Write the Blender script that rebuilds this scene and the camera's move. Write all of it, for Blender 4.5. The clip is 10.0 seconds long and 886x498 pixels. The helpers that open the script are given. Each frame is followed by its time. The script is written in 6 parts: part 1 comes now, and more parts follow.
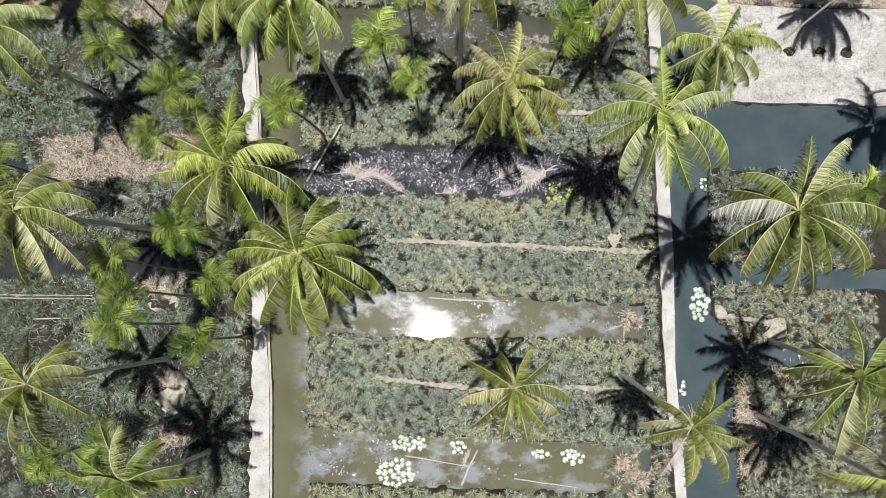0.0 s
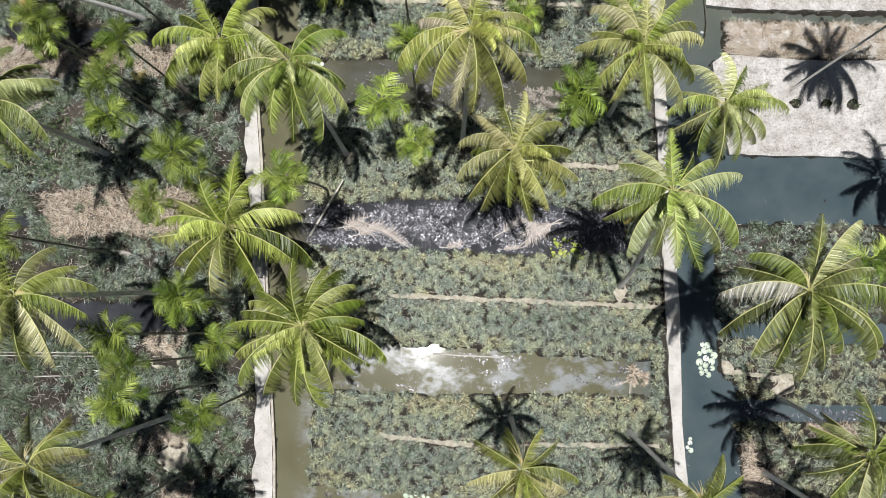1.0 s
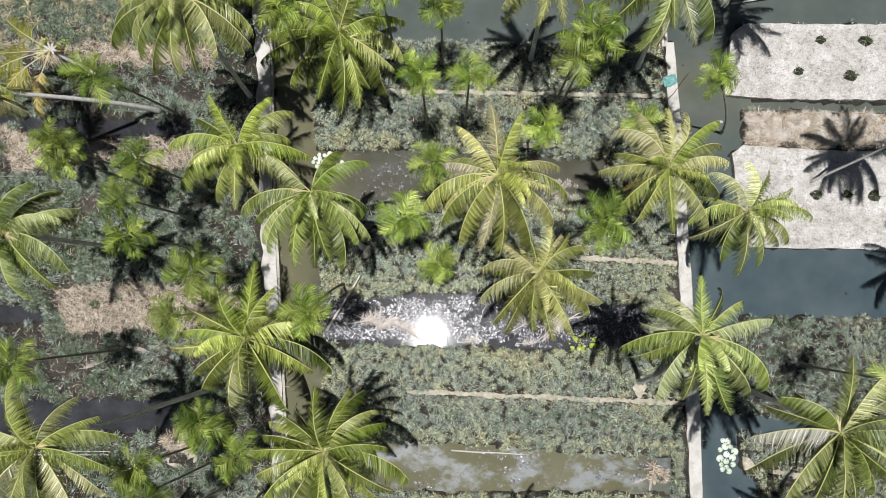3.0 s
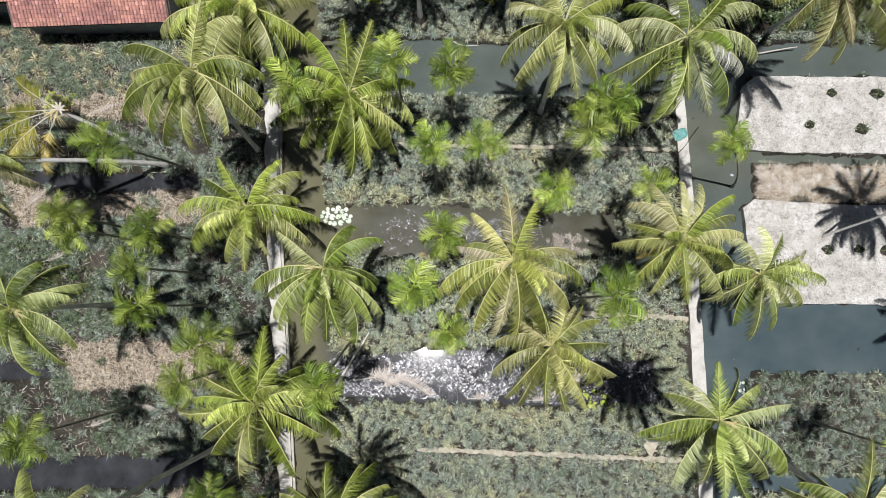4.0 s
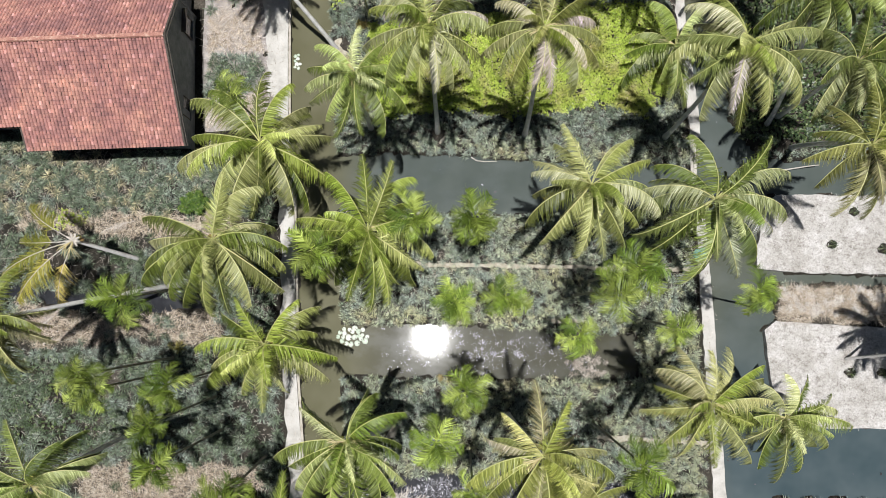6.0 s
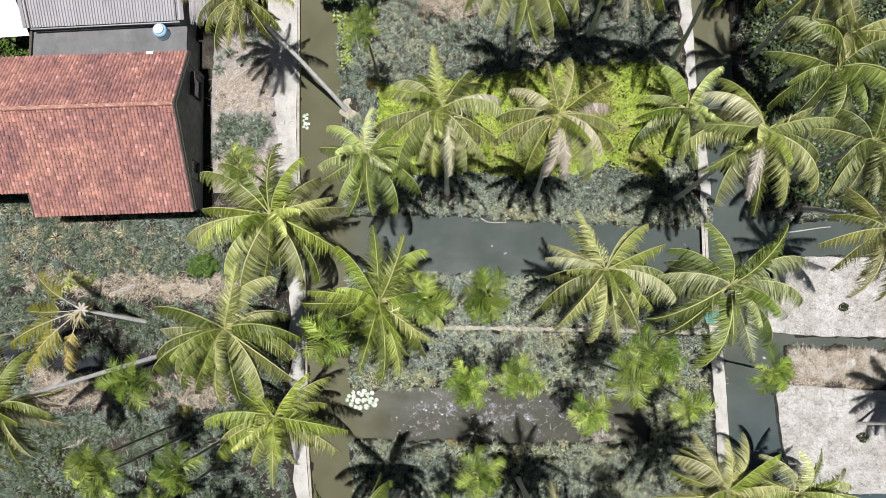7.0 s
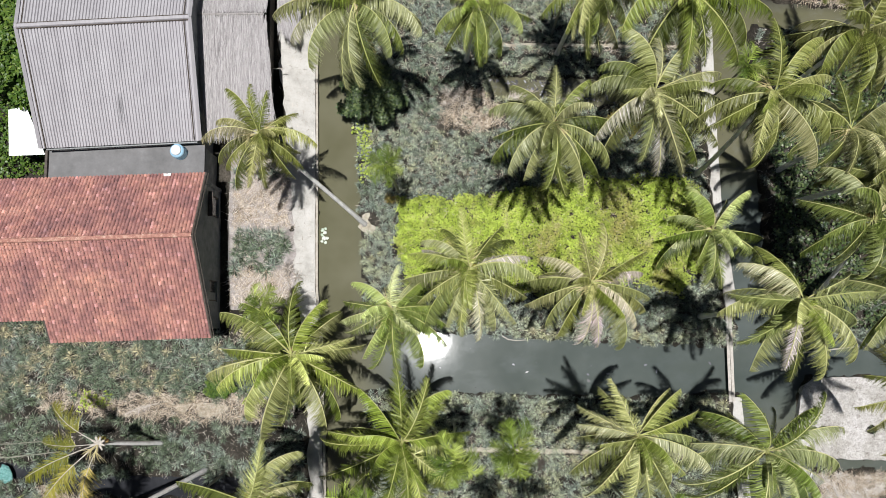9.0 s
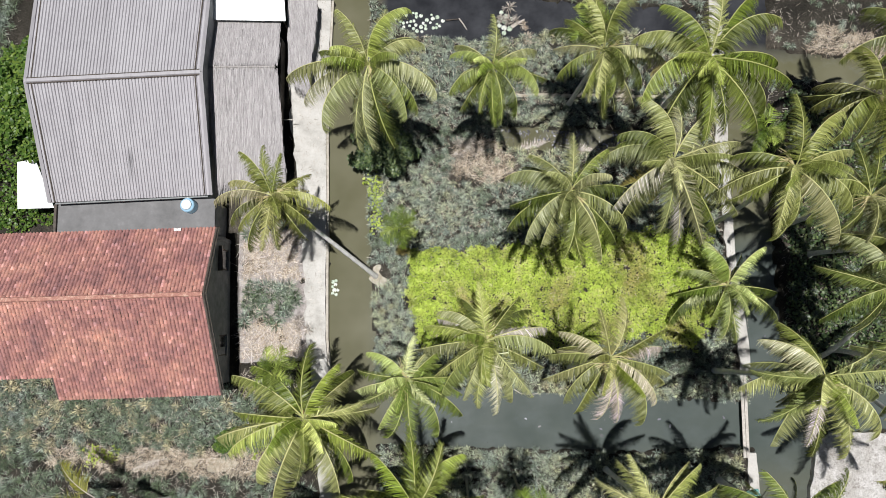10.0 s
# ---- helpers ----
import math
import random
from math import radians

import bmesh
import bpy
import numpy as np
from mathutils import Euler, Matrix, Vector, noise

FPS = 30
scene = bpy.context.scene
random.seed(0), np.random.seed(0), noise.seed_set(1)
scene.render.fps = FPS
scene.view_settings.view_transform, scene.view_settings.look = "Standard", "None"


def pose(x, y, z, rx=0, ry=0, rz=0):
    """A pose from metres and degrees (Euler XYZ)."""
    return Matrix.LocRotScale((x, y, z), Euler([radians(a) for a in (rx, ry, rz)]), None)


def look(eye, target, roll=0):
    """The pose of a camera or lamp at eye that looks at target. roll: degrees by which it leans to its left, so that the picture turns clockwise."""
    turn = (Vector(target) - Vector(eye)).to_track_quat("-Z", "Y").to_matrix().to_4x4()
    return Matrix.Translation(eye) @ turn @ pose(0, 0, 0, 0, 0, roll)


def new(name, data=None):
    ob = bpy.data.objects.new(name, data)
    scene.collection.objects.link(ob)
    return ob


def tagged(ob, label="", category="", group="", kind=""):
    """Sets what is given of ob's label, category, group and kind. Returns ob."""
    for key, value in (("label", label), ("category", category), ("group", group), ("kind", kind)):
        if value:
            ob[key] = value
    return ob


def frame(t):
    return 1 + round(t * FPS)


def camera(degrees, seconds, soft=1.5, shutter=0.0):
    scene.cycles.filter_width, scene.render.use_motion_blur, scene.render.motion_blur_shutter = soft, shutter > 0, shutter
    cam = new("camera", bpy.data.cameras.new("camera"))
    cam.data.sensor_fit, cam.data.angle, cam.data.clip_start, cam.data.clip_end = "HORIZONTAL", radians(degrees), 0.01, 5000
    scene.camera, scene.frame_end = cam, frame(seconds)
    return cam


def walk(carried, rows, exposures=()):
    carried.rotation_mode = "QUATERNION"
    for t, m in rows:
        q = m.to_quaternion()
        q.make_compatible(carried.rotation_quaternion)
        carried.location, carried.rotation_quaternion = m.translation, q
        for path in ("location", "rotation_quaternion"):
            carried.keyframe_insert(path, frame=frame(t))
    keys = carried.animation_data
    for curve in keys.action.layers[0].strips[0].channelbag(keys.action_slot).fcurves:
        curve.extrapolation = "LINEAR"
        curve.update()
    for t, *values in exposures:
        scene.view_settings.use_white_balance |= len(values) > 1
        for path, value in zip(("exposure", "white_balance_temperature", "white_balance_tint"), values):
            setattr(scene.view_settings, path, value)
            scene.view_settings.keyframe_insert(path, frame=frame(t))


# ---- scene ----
cam = camera(61.3, 10.0, soft=0.75)
METRES, EYE, TILT, LEAN, TURN = 35.0, 47.0, -85.0, 0.0, 0.0
ROWS = [
    (0.0, 0.0, 0.0, 0.0, 0.0, 0.0, -0.0),
    (0.5, -0.0038, 0.006, 0.047, -0.05, 0.16, 0.07),
    (1.0, -0.0084, 0.0113, 0.094, -0.04, 0.22, 0.14),
    (1.5, -0.012, 0.0145, 0.1426, 0.08, 0.11, 0.18),
    (2.0, -0.0202, 0.017, 0.1889, 0.1, 0.09, 0.25),
    (2.5, -0.0284, 0.0188, 0.2259, 0.07, 0.08, 0.28),
    (4.0, -0.052, 0.0299, 0.3598, 0.12, 0.4, 0.36),
    (4.5, -0.0582, 0.0338, 0.4106, 0.16, 0.49, 0.37),
    (5.0, -0.0653, 0.0381, 0.4696, 0.19, 0.49, 0.34),
    (6.5, -0.0926, 0.0471, 0.6342, 0.07, 0.29, 0.27),
    (7.0, -0.1007, 0.0508, 0.6904, 0.08, 0.43, 0.27),
    (7.5, -0.1072, 0.0566, 0.7428, 0.13, 0.43, 0.25),
    (8.0, -0.1178, 0.0606, 0.7995, 0.11, 0.48, 0.24),
    (8.5, -0.1271, 0.0649, 0.8459, 0.09, 0.59, 0.22),
    (9.0, -0.134, 0.0706, 0.8986, 0.21, 0.65, 0.19),
    (9.5, -0.1444, 0.075, 0.939, 0.16, 0.85, 0.15),
    (10.0, -0.156, 0.0804, 0.983, 0.16, 1.09, 0.12),
]
walk(cam, [(t, pose(0, 0, EYE, TILT, LEAN, TURN) @ pose(METRES * x, METRES * y, METRES * z, 90 + pitch, roll, yaw)) for t, x, y, z, yaw, pitch, roll in ROWS],
     exposures=((0.0, 0.15), (5.0, 0.15), (7.0, 0.12), (8.5, 0.09), (10.0, 0.07)))
# ---------------------------------------------------------------- world, sun
SUN_LEAN = (-0.019, -0.025)          # the noon sun stands almost overhead
world = bpy.data.worlds.new("sky")
scene.world = world
world.use_nodes = True
wn = world.node_tree
sky = wn.nodes.new("ShaderNodeTexSky")
sky.sky_type, sky.sun_disc = "NISHITA", False
sky.sun_elevation, sky.sun_rotation = radians(88.2), radians(217)
wn.nodes["Background"].inputs["Strength"].default_value = 0.0195
wn.links.new(sky.outputs["Color"], wn.nodes["Background"].inputs["Color"])
sun = new("sun", bpy.data.lights.new("sun", "SUN"))
sun.data.energy, sun.data.angle, sun.data.color = 5.0, radians(0.6), (1.0, 0.985, 0.975)
sun.matrix_world = look((60 * SUN_LEAN[0], 60 * SUN_LEAN[1], 60), (0, 0, 0))


# ---------------------------------------------------------------- materials
class Mat:
    """A small builder of node materials."""

    def __init__(self, name, rough=0.6, spec=0.5, metal=0.0):
        self.m = bpy.data.materials.new(name)
        self.m.use_nodes = True
        self.t = self.m.node_tree
        self.p = self.t.nodes["Principled BSDF"]
        self.p.inputs["Roughness"].default_value = rough
        self.p.inputs["Specular IOR Level"].default_value = spec
        self.p.inputs["Metallic"].default_value = metal

    def node(self, kind, **sets):
        n = self.t.nodes.new(kind)
        for k, v in sets.items():
            n.inputs[k].default_value = v
        return n

    def link(self, a, b):
        self.t.links.new(a, b)

    def coord(self):
        return self.t.nodes.new("ShaderNodeNewGeometry").outputs["Position"]

    def stretched(self, sx, sy, sz, turn=0.0):
        mp = self.t.nodes.new("ShaderNodeMapping")
        mp.inputs["Scale"].default_value = (sx, sy, sz)
        mp.inputs["Rotation"].default_value = (0, 0, turn)
        self.link(self.coord(), mp.inputs["Vector"])
        return mp.outputs["Vector"]

    def noise(self, scale, detail=5.0, rough=0.6, vec=None):
        n = self.node("ShaderNodeTexNoise", Scale=scale, Detail=detail, Roughness=rough)
        self.link(vec if vec is not None else self.coord(), n.inputs["Vector"])
        return n.outputs["Fac"]

    def ramp(self, fac, stops):
        r = self.t.nodes.new("ShaderNodeValToRGB")
        while len(r.color_ramp.elements) < len(stops):
            r.color_ramp.elements.new(0.5)
        for e, (pos, col) in zip(r.color_ramp.elements, stops):
            e.position, e.color = pos, (*col, 1)
        self.link(fac, r.inputs["Fac"])
        return r.outputs["Color"]

    def mix(self, fac, a, b, mode="MIX"):
        n = self.t.nodes.new("ShaderNodeMix")
        n.data_type, n.blend_type = "RGBA", mode
        for sock, v in ((n.inputs[0], fac), (n.inputs[6], a), (n.inputs[7], b)):
            if isinstance(v, (int, float)):
                sock.default_value = v
            elif isinstance(v, tuple):
                sock.default_value = (*v, 1)
            else:
                self.link(v, sock)
        return n.outputs[2]

    def math(self, op, a, b=0.0):
        n = self.t.nodes.new("ShaderNodeMath")
        n.operation = op
        for sock, v in zip(n.inputs, (a, b)):
            if isinstance(v, (int, float)):
                sock.default_value = v
            else:
                self.link(v, sock)
        return n.outputs[0]

    def island(self):
        return self.t.nodes.new("ShaderNodeNewGeometry").outputs["Random Per Island"]

    def each(self):
        return self.t.nodes.new("ShaderNodeObjectInfo").outputs["Random"]

    def attr(self, name):
        n = self.t.nodes.new("ShaderNodeAttribute")
        n.attribute_name = name
        return n.outputs["Fac"]

    def base(self, col):
        if isinstance(col, tuple):
            self.p.inputs["Base Color"].default_value = (*col, 1)
        else:
            self.link(col, self.p.inputs["Base Color"])
        return self

    def bump(self, fac, strength=0.4, dist=0.03):
        b = self.node("ShaderNodeBump", Strength=strength, Distance=dist)
        self.link(fac, b.inputs["Height"])
        self.link(b.outputs["Normal"], self.p.inputs["Normal"])
        return self

    def glow_through(self, colour, share):
        """Thin leaves let some light through."""
        tr = self.t.nodes.new("ShaderNodeBsdfTranslucent")
        if isinstance(colour, tuple):
            tr.inputs["Color"].default_value = (*colour, 1)
        else:
            self.link(colour, tr.inputs["Color"])
        mx = self.node("ShaderNodeMixShader", Fac=share)
        out = self.t.nodes["Material Output"]
        self.link(self.p.outputs[0], mx.inputs[1])
        self.link(tr.outputs[0], mx.inputs[2])
        self.link(mx.outputs[0], out.inputs["Surface"])
        return self


def make_materials():
    M = {}
    # bare earth with leaf litter
    m = Mat("soil", 0.95, 0.15)
    a = m.ramp(m.noise(0.35, 4), [(0.3, (0.026, 0.024, 0.020)), (0.55, (0.055, 0.050, 0.041)), (0.75, (0.13, 0.115, 0.095))])
    b = m.ramp(m.noise(9, 6, 0.75), [(0.35, (0.35, 0.33, 0.30)), (0.6, (1, 1, 1)), (0.75, (1.7, 1.6, 1.5))])
    M["soil"] = m.base(m.mix(1.0, a, b, "MULTIPLY")).bump(m.noise(12, 6, 0.7), 0.8, 0.08).m
    # pale concrete path, stained
    m = Mat("concrete", 0.85, 0.3)
    a = m.ramp(m.noise(0.8, 5, 0.65), [(0.3, (0.34, 0.325, 0.30)), (0.5, (0.49, 0.476, 0.445)), (0.8, (0.59, 0.575, 0.55))])
    b = m.ramp(m.noise(14, 6, 0.7), [(0.25, (0.72, 0.70, 0.66)), (0.5, (1, 1, 1))])
    M["concrete"] = m.base(m.mix(1.0, a, b, "MULTIPLY")).bump(m.noise(20, 5), 0.3, 0.01).m
    m = Mat("kerb_concrete", 0.9, 0.3)
    a = m.ramp(m.noise(3, 5, 0.7), [(0.3, (0.30, 0.27, 0.22)), (0.7, (0.52, 0.49, 0.43))])
    M["kerb"] = m.base(a).bump(m.noise(25, 5), 0.4, 0.01).m
    # sun-bleached mown field
    m = Mat("bleached_field", 0.95, 0.1)
    a = m.ramp(m.noise(0.55, 8, 0.75), [(0.3, (0.39, 0.36, 0.335)), (0.45, (0.56, 0.54, 0.515)), (0.60, (0.70, 0.68, 0.67))])
    b = m.ramp(m.noise(7, 6, 0.85), [(0.34, (0.50, 0.47, 0.44)), (0.47, (0.95, 0.95, 0.94)), (0.68, (1.22, 1.22, 1.22))])
    d = m.ramp(m.noise(2.4, 7, 0.85), [(0.38, (0.58, 0.55, 0.53)), (0.47, (0.94, 0.93, 0.92)), (0.58, (1.07, 1.07, 1.07))])
    M["bleached"] = m.base(m.mix(1.0, m.mix(1.0, a, d, "MULTIPLY"), b, "MULTIPLY")).bump(m.noise(6, 8, 0.8), 1.0, 0.16).m
    m = Mat("pale_stubble", 0.85, 0.2)
    M["stubble"] = m.base(m.ramp(m.island(), [(0.0, (0.44, 0.40, 0.35)), (0.5, (0.62, 0.59, 0.55)), (1.0, (0.76, 0.74, 0.71))])).m
    m = Mat("sandy_yard", 0.95, 0.1)
    a = m.ramp(m.noise(1.8, 6, 0.75), [(0.3, (0.17, 0.15, 0.14)), (0.5, (0.33, 0.30, 0.285)), (0.7, (0.50, 0.47, 0.455))])
    M["yard"] = m.base(a).bump(m.noise(16, 6, 0.8), 0.8, 0.05).m
    m = Mat("trodden_earth", 0.95, 0.1)
    a = m.ramp(m.noise(3.5, 6, 0.75), [(0.3, (0.22, 0.19, 0.14)), (0.5, (0.42, 0.385, 0.31)), (0.7, (0.58, 0.54, 0.46))])
    M["trodden"] = m.base(a).bump(m.noise(18, 6, 0.8), 0.8, 0.05).m
    m = Mat("dry_straw", 0.85, 0.2)
    a = m.ramp(m.island(), [(0.0, (0.22, 0.165, 0.11)), (0.35, (0.47, 0.38, 0.285)), (0.75, (0.68, 0.585, 0.47)), (1.0, (0.82, 0.75, 0.65))])
    M["straw"] = m.base(a).m
    m = Mat("grey_litter", 0.85, 0.2)
    a = m.ramp(m.island(), [(0.0, (0.20, 0.17, 0.14)), (0.5, (0.42, 0.37, 0.32)), (1.0, (0.68, 0.63, 0.57))])
    M["litter"] = m.base(a).m
    # murky canal water, olive in the west and grey-blue in the east
    m = Mat("canal_water", 0.038, 0.5)
    m.p.inputs["IOR"].default_value = 1.33
    m.p.inputs["Coat Weight"].default_value, m.p.inputs["Coat Roughness"].default_value, m.p.inputs["Coat IOR"].default_value = 0.05, 0.24, 1.33
    sep = m.t.nodes.new("ShaderNodeSeparateXYZ")
    m.link(m.coord(), sep.inputs[0])

    def along(axis, lo, hi, top=1.0):
        r = m.node("ShaderNodeMapRange", **{"From Min": lo, "From Max": hi, "To Max": top})
        m.link(sep.outputs[axis], r.inputs["Value"])
        return r.outputs[0]
    olive = m.ramp(m.noise(0.25, 3), [(0.3, (0.098, 0.095, 0.054)), (0.7, (0.140, 0.135, 0.088))])
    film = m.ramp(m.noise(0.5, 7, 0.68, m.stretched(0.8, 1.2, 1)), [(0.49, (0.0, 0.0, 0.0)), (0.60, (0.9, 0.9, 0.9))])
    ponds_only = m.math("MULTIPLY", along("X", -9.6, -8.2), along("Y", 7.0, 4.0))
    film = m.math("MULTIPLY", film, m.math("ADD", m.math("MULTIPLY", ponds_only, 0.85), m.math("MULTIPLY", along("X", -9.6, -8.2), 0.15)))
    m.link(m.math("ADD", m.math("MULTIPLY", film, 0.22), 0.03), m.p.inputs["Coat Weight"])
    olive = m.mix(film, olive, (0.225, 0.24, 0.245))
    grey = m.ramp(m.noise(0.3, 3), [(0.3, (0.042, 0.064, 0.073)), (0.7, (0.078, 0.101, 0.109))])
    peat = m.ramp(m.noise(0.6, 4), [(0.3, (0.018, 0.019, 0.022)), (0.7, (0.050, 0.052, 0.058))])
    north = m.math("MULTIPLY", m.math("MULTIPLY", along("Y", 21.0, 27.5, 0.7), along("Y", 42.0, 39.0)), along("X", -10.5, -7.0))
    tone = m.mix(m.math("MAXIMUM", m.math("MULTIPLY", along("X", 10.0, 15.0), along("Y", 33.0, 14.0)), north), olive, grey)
    # the leaf-choked ponds are darker than the canals
    choked = m.math("MULTIPLY", m.math("MULTIPLY", along("Y", 5.0, 7.0), along("Y", 13.5, 11.5)), m.math("MULTIPLY", along("X", -10.0, -8.4), along("X", 13.2, 12.0)))
    leafy = m.math("MULTIPLY", m.math("MULTIPLY", along("Y", 14.0, 16.0), along("Y", 23.5, 21.5)), m.math("MULTIPLY", along("X", -9.5, -6.0, 0.55), along("X", 13.2, 12.0)))
    far_pond = m.math("MULTIPLY", along("Y", 51.8, 53.2), along("X", -10.2, -9.2))
    # west ditches: dark water, with the shadows on it put into the colour
    shade = m.math("MAXIMUM", m.math("MAXIMUM", choked, leafy), m.math("MAXIMUM", along("X", -14.0, -15.5), far_pond))
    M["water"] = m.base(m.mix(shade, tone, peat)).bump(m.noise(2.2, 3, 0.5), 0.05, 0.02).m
    # plants
    m = Mat("pineapple_leaf", 0.40, 0.55)
    tint = m.attr("plant_tint")
    a = m.ramp(tint, [(0.0, (0.085, 0.118, 0.066)), (0.17, (0.135, 0.175, 0.118)), (0.35, (0.198, 0.243, 0.205)), (0.65, (0.305, 0.340, 0.225)),
                      (0.85, (0.33, 0.335, 0.19)), (1.0, (0.37, 0.335, 0.21))])
    b = m.ramp(m.island(), [(0.0, (0.34, 0.34, 0.34)), (0.6, (0.92, 0.92, 0.92)), (1.0, (2.1, 2.05, 2.0))])
    M["pineapple"] = m.base(m.mix(1.0, a, b, "MULTIPLY")).m
    for name, cols in (("coconut_frond", [(0.0, (0.135, 0.180, 0.026)), (0.5, (0.262, 0.298, 0.070)), (0.85, (0.40, 0.415, 0.155)), (1.0, (0.52, 0.50, 0.26))]),
                       ("areca_frond", [(0.0, (0.10, 0.165, 0.022)), (0.5, (0.225, 0.31, 0.045)), (1.0, (0.42, 0.50, 0.11))])):
        m = Mat(name, 0.42, 0.42)
        a = m.ramp(m.each(), cols)
        # random leaflet tones; the palest put a silvery sheen into the colour
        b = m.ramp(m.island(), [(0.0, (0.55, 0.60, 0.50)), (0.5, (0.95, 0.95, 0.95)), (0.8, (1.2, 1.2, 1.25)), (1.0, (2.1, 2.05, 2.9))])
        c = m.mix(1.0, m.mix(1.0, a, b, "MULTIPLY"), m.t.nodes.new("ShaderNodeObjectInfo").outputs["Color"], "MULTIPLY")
        M[name] = m.base(c).glow_through(c, 0.14).m
    m = Mat("dry_frond", 0.6, 0.4)
    a = m.ramp(m.each(), [(0.0, (0.38, 0.29, 0.09)), (0.5, (0.42, 0.38, 0.10)), (1.0, (0.48, 0.38, 0.20))])
    b = m.ramp(m.island(), [(0.0, (0.6, 0.6, 0.6)), (1.0, (1.3, 1.3, 1.3))])
    c = m.mix(1.0, a, b, "MULTIPLY")
    M["dry_frond"] = m.base(c).glow_through(c, 0.2).m
    m = Mat("leaf_rib", 0.5, 0.4)
    M["rib"] = m.base(m.ramp(m.each(), [(0.0, (0.42, 0.45, 0.15)), (1.0, (0.62, 0.60, 0.30))])).m
    m = Mat("palm_bark", 0.9, 0.2)
    a = m.ramp(m.noise(4, 5, 0.7), [(0.3, (0.52, 0.505, 0.485)), (0.6, (0.76, 0.745, 0.725)), (0.8, (0.84, 0.83, 0.81))])
    M["bark"] = m.base(a).bump(m.noise(16, 4, 0.7), 0.5, 0.03).m
    m = Mat("areca_bark", 0.8, 0.3)
    a = m.ramp(m.noise(3, 4), [(0.3, (0.16, 0.16, 0.12)), (0.7, (0.36, 0.35, 0.29))])
    M["areca_bark"] = m.base(a).m
    m = Mat("coconut_husk", 0.5, 0.4)
    a = m.ramp(m.each(), [(0.0, (0.16, 0.20, 0.04)), (0.6, (0.30, 0.25, 0.06)), (1.0, (0.30, 0.18, 0.08))])
    M["husk"] = m.base(a).m
    m = Mat("flower_stalk", 0.7, 0.3)
    M["stalk"] = m.base(m.ramp(m.island(), [(0.0, (0.45, 0.38, 0.18)), (1.0, (0.62, 0.55, 0.33))])).m
    m = Mat("pale_stalk", 0.7, 0.3)
    M["pale_stalk"] = m.base(m.ramp(m.noise(5, 4), [(0.3, (0.42, 0.38, 0.33)), (0.7, (0.66, 0.62, 0.57))])).m
    m = Mat("dead_palm_leaf", 0.8, 0.3)
    M["dead_palm"] = m.base(m.ramp(m.island(), [(0.0, (0.34, 0.29, 0.25)), (0.5, (0.52, 0.46, 0.42)), (1.0, (0.70, 0.65, 0.61))])).m
    m = Mat("ground_cover", 0.5, 0.4)
    a = m.ramp(m.noise(0.75, 7, 0.8), [(0.34, (0.18, 0.23, 0.055)), (0.43, (0.36, 0.46, 0.075)), (0.54, (0.54, 0.66, 0.13)), (0.62, (0.60, 0.64, 0.22)), (0.70, (0.52, 0.47, 0.30))])
    b = m.ramp(m.island(), [(0.0, (0.62, 0.68, 0.55)), (0.6, (1, 1, 1)), (1.0, (1.25, 1.2, 1.2))])
    a = m.mix(1.0, a, m.ramp(m.noise(0.38, 5, 0.7), [(0.44, (1.05, 1.05, 1.0)), (0.54, (0.86, 0.80, 0.95)), (0.64, (0.78, 0.62, 0.95))]), "MULTIPLY")
    c = m.mix(1.0, a, b, "MULTIPLY")
    M["cover"] = m.base(c).glow_through(c, 0.3).m
    m = Mat("shrub_leaf", 0.42, 0.5)
    a = m.ramp(m.island(), [(0.0, (0.024, 0.045, 0.018)), (0.6, (0.062, 0.098, 0.036)), (1.0, (0.15, 0.19, 0.07))])
    M["shrub"] = m.base(a).m
    m = Mat("tree_leaf", 0.42, 0.5)
    a = m.ramp(m.island(), [(0.0, (0.035, 0.085, 0.012)), (0.6, (0.10, 0.18, 0.030)), (1.0, (0.20, 0.28, 0.05))])
    M["tree_leaf"] = m.base(a).glow_through(a, 0.25).m
    m = Mat("lily_pad", 0.35, 0.5)
    a = m.ramp(m.each(), [(0.0, (0.47, 0.57, 0.44)), (0.5, (0.65, 0.72, 0.61)), (1.0, (0.79, 0.81, 0.75))])
    M["lily"] = m.base(m.mix(1.0, a, m.ramp(m.noise(6, 4), [(0.3, (0.8, 0.8, 0.8)), (0.6, (1, 1, 1))]), "MULTIPLY")).m
    m = Mat("floating_scraps", 0.27, 0.16)
    # pale scraps; the lighter tones also carry sky and sun glints as colour
    a = m.ramp(m.island(), [(0.0, (0.040, 0.038, 0.040)), (0.45, (0.095, 0.092, 0.102)), (0.8, (0.19, 0.19, 0.225)), (0.94, (0.38, 0.38, 0.43)), (1.0, (0.70, 0.69, 0.72))])
    M["scraps"] = m.base(a).m
    m = Mat("water_weed", 0.35, 0.4)
    a = m.ramp(m.island(), [(0.0, (0.06, 0.06, 0.075)), (0.5, (0.20, 0.19, 0.26)), (0.85, (0.42, 0.40, 0.50)), (1.0, (0.74, 0.73, 0.78))])
    M["weed"] = m.base(a).m
    # buildings
    m = Mat("clay_tile", 0.85, 0.25)
    a = m.ramp(m.noise(0.55, 5, 0.7), [(0.30, (0.27, 0.150, 0.150)), (0.47, (0.41, 0.208, 0.187)), (0.70, (0.60, 0.325, 0.255))])
    b = m.ramp(m.island(), [(0.0, (0.80, 0.79, 0.80)), (0.5, (0.98, 0.98, 0.98)), (0.93, (1.10, 1.10, 1.10)), (1.0, (1.55, 1.65, 1.75))])
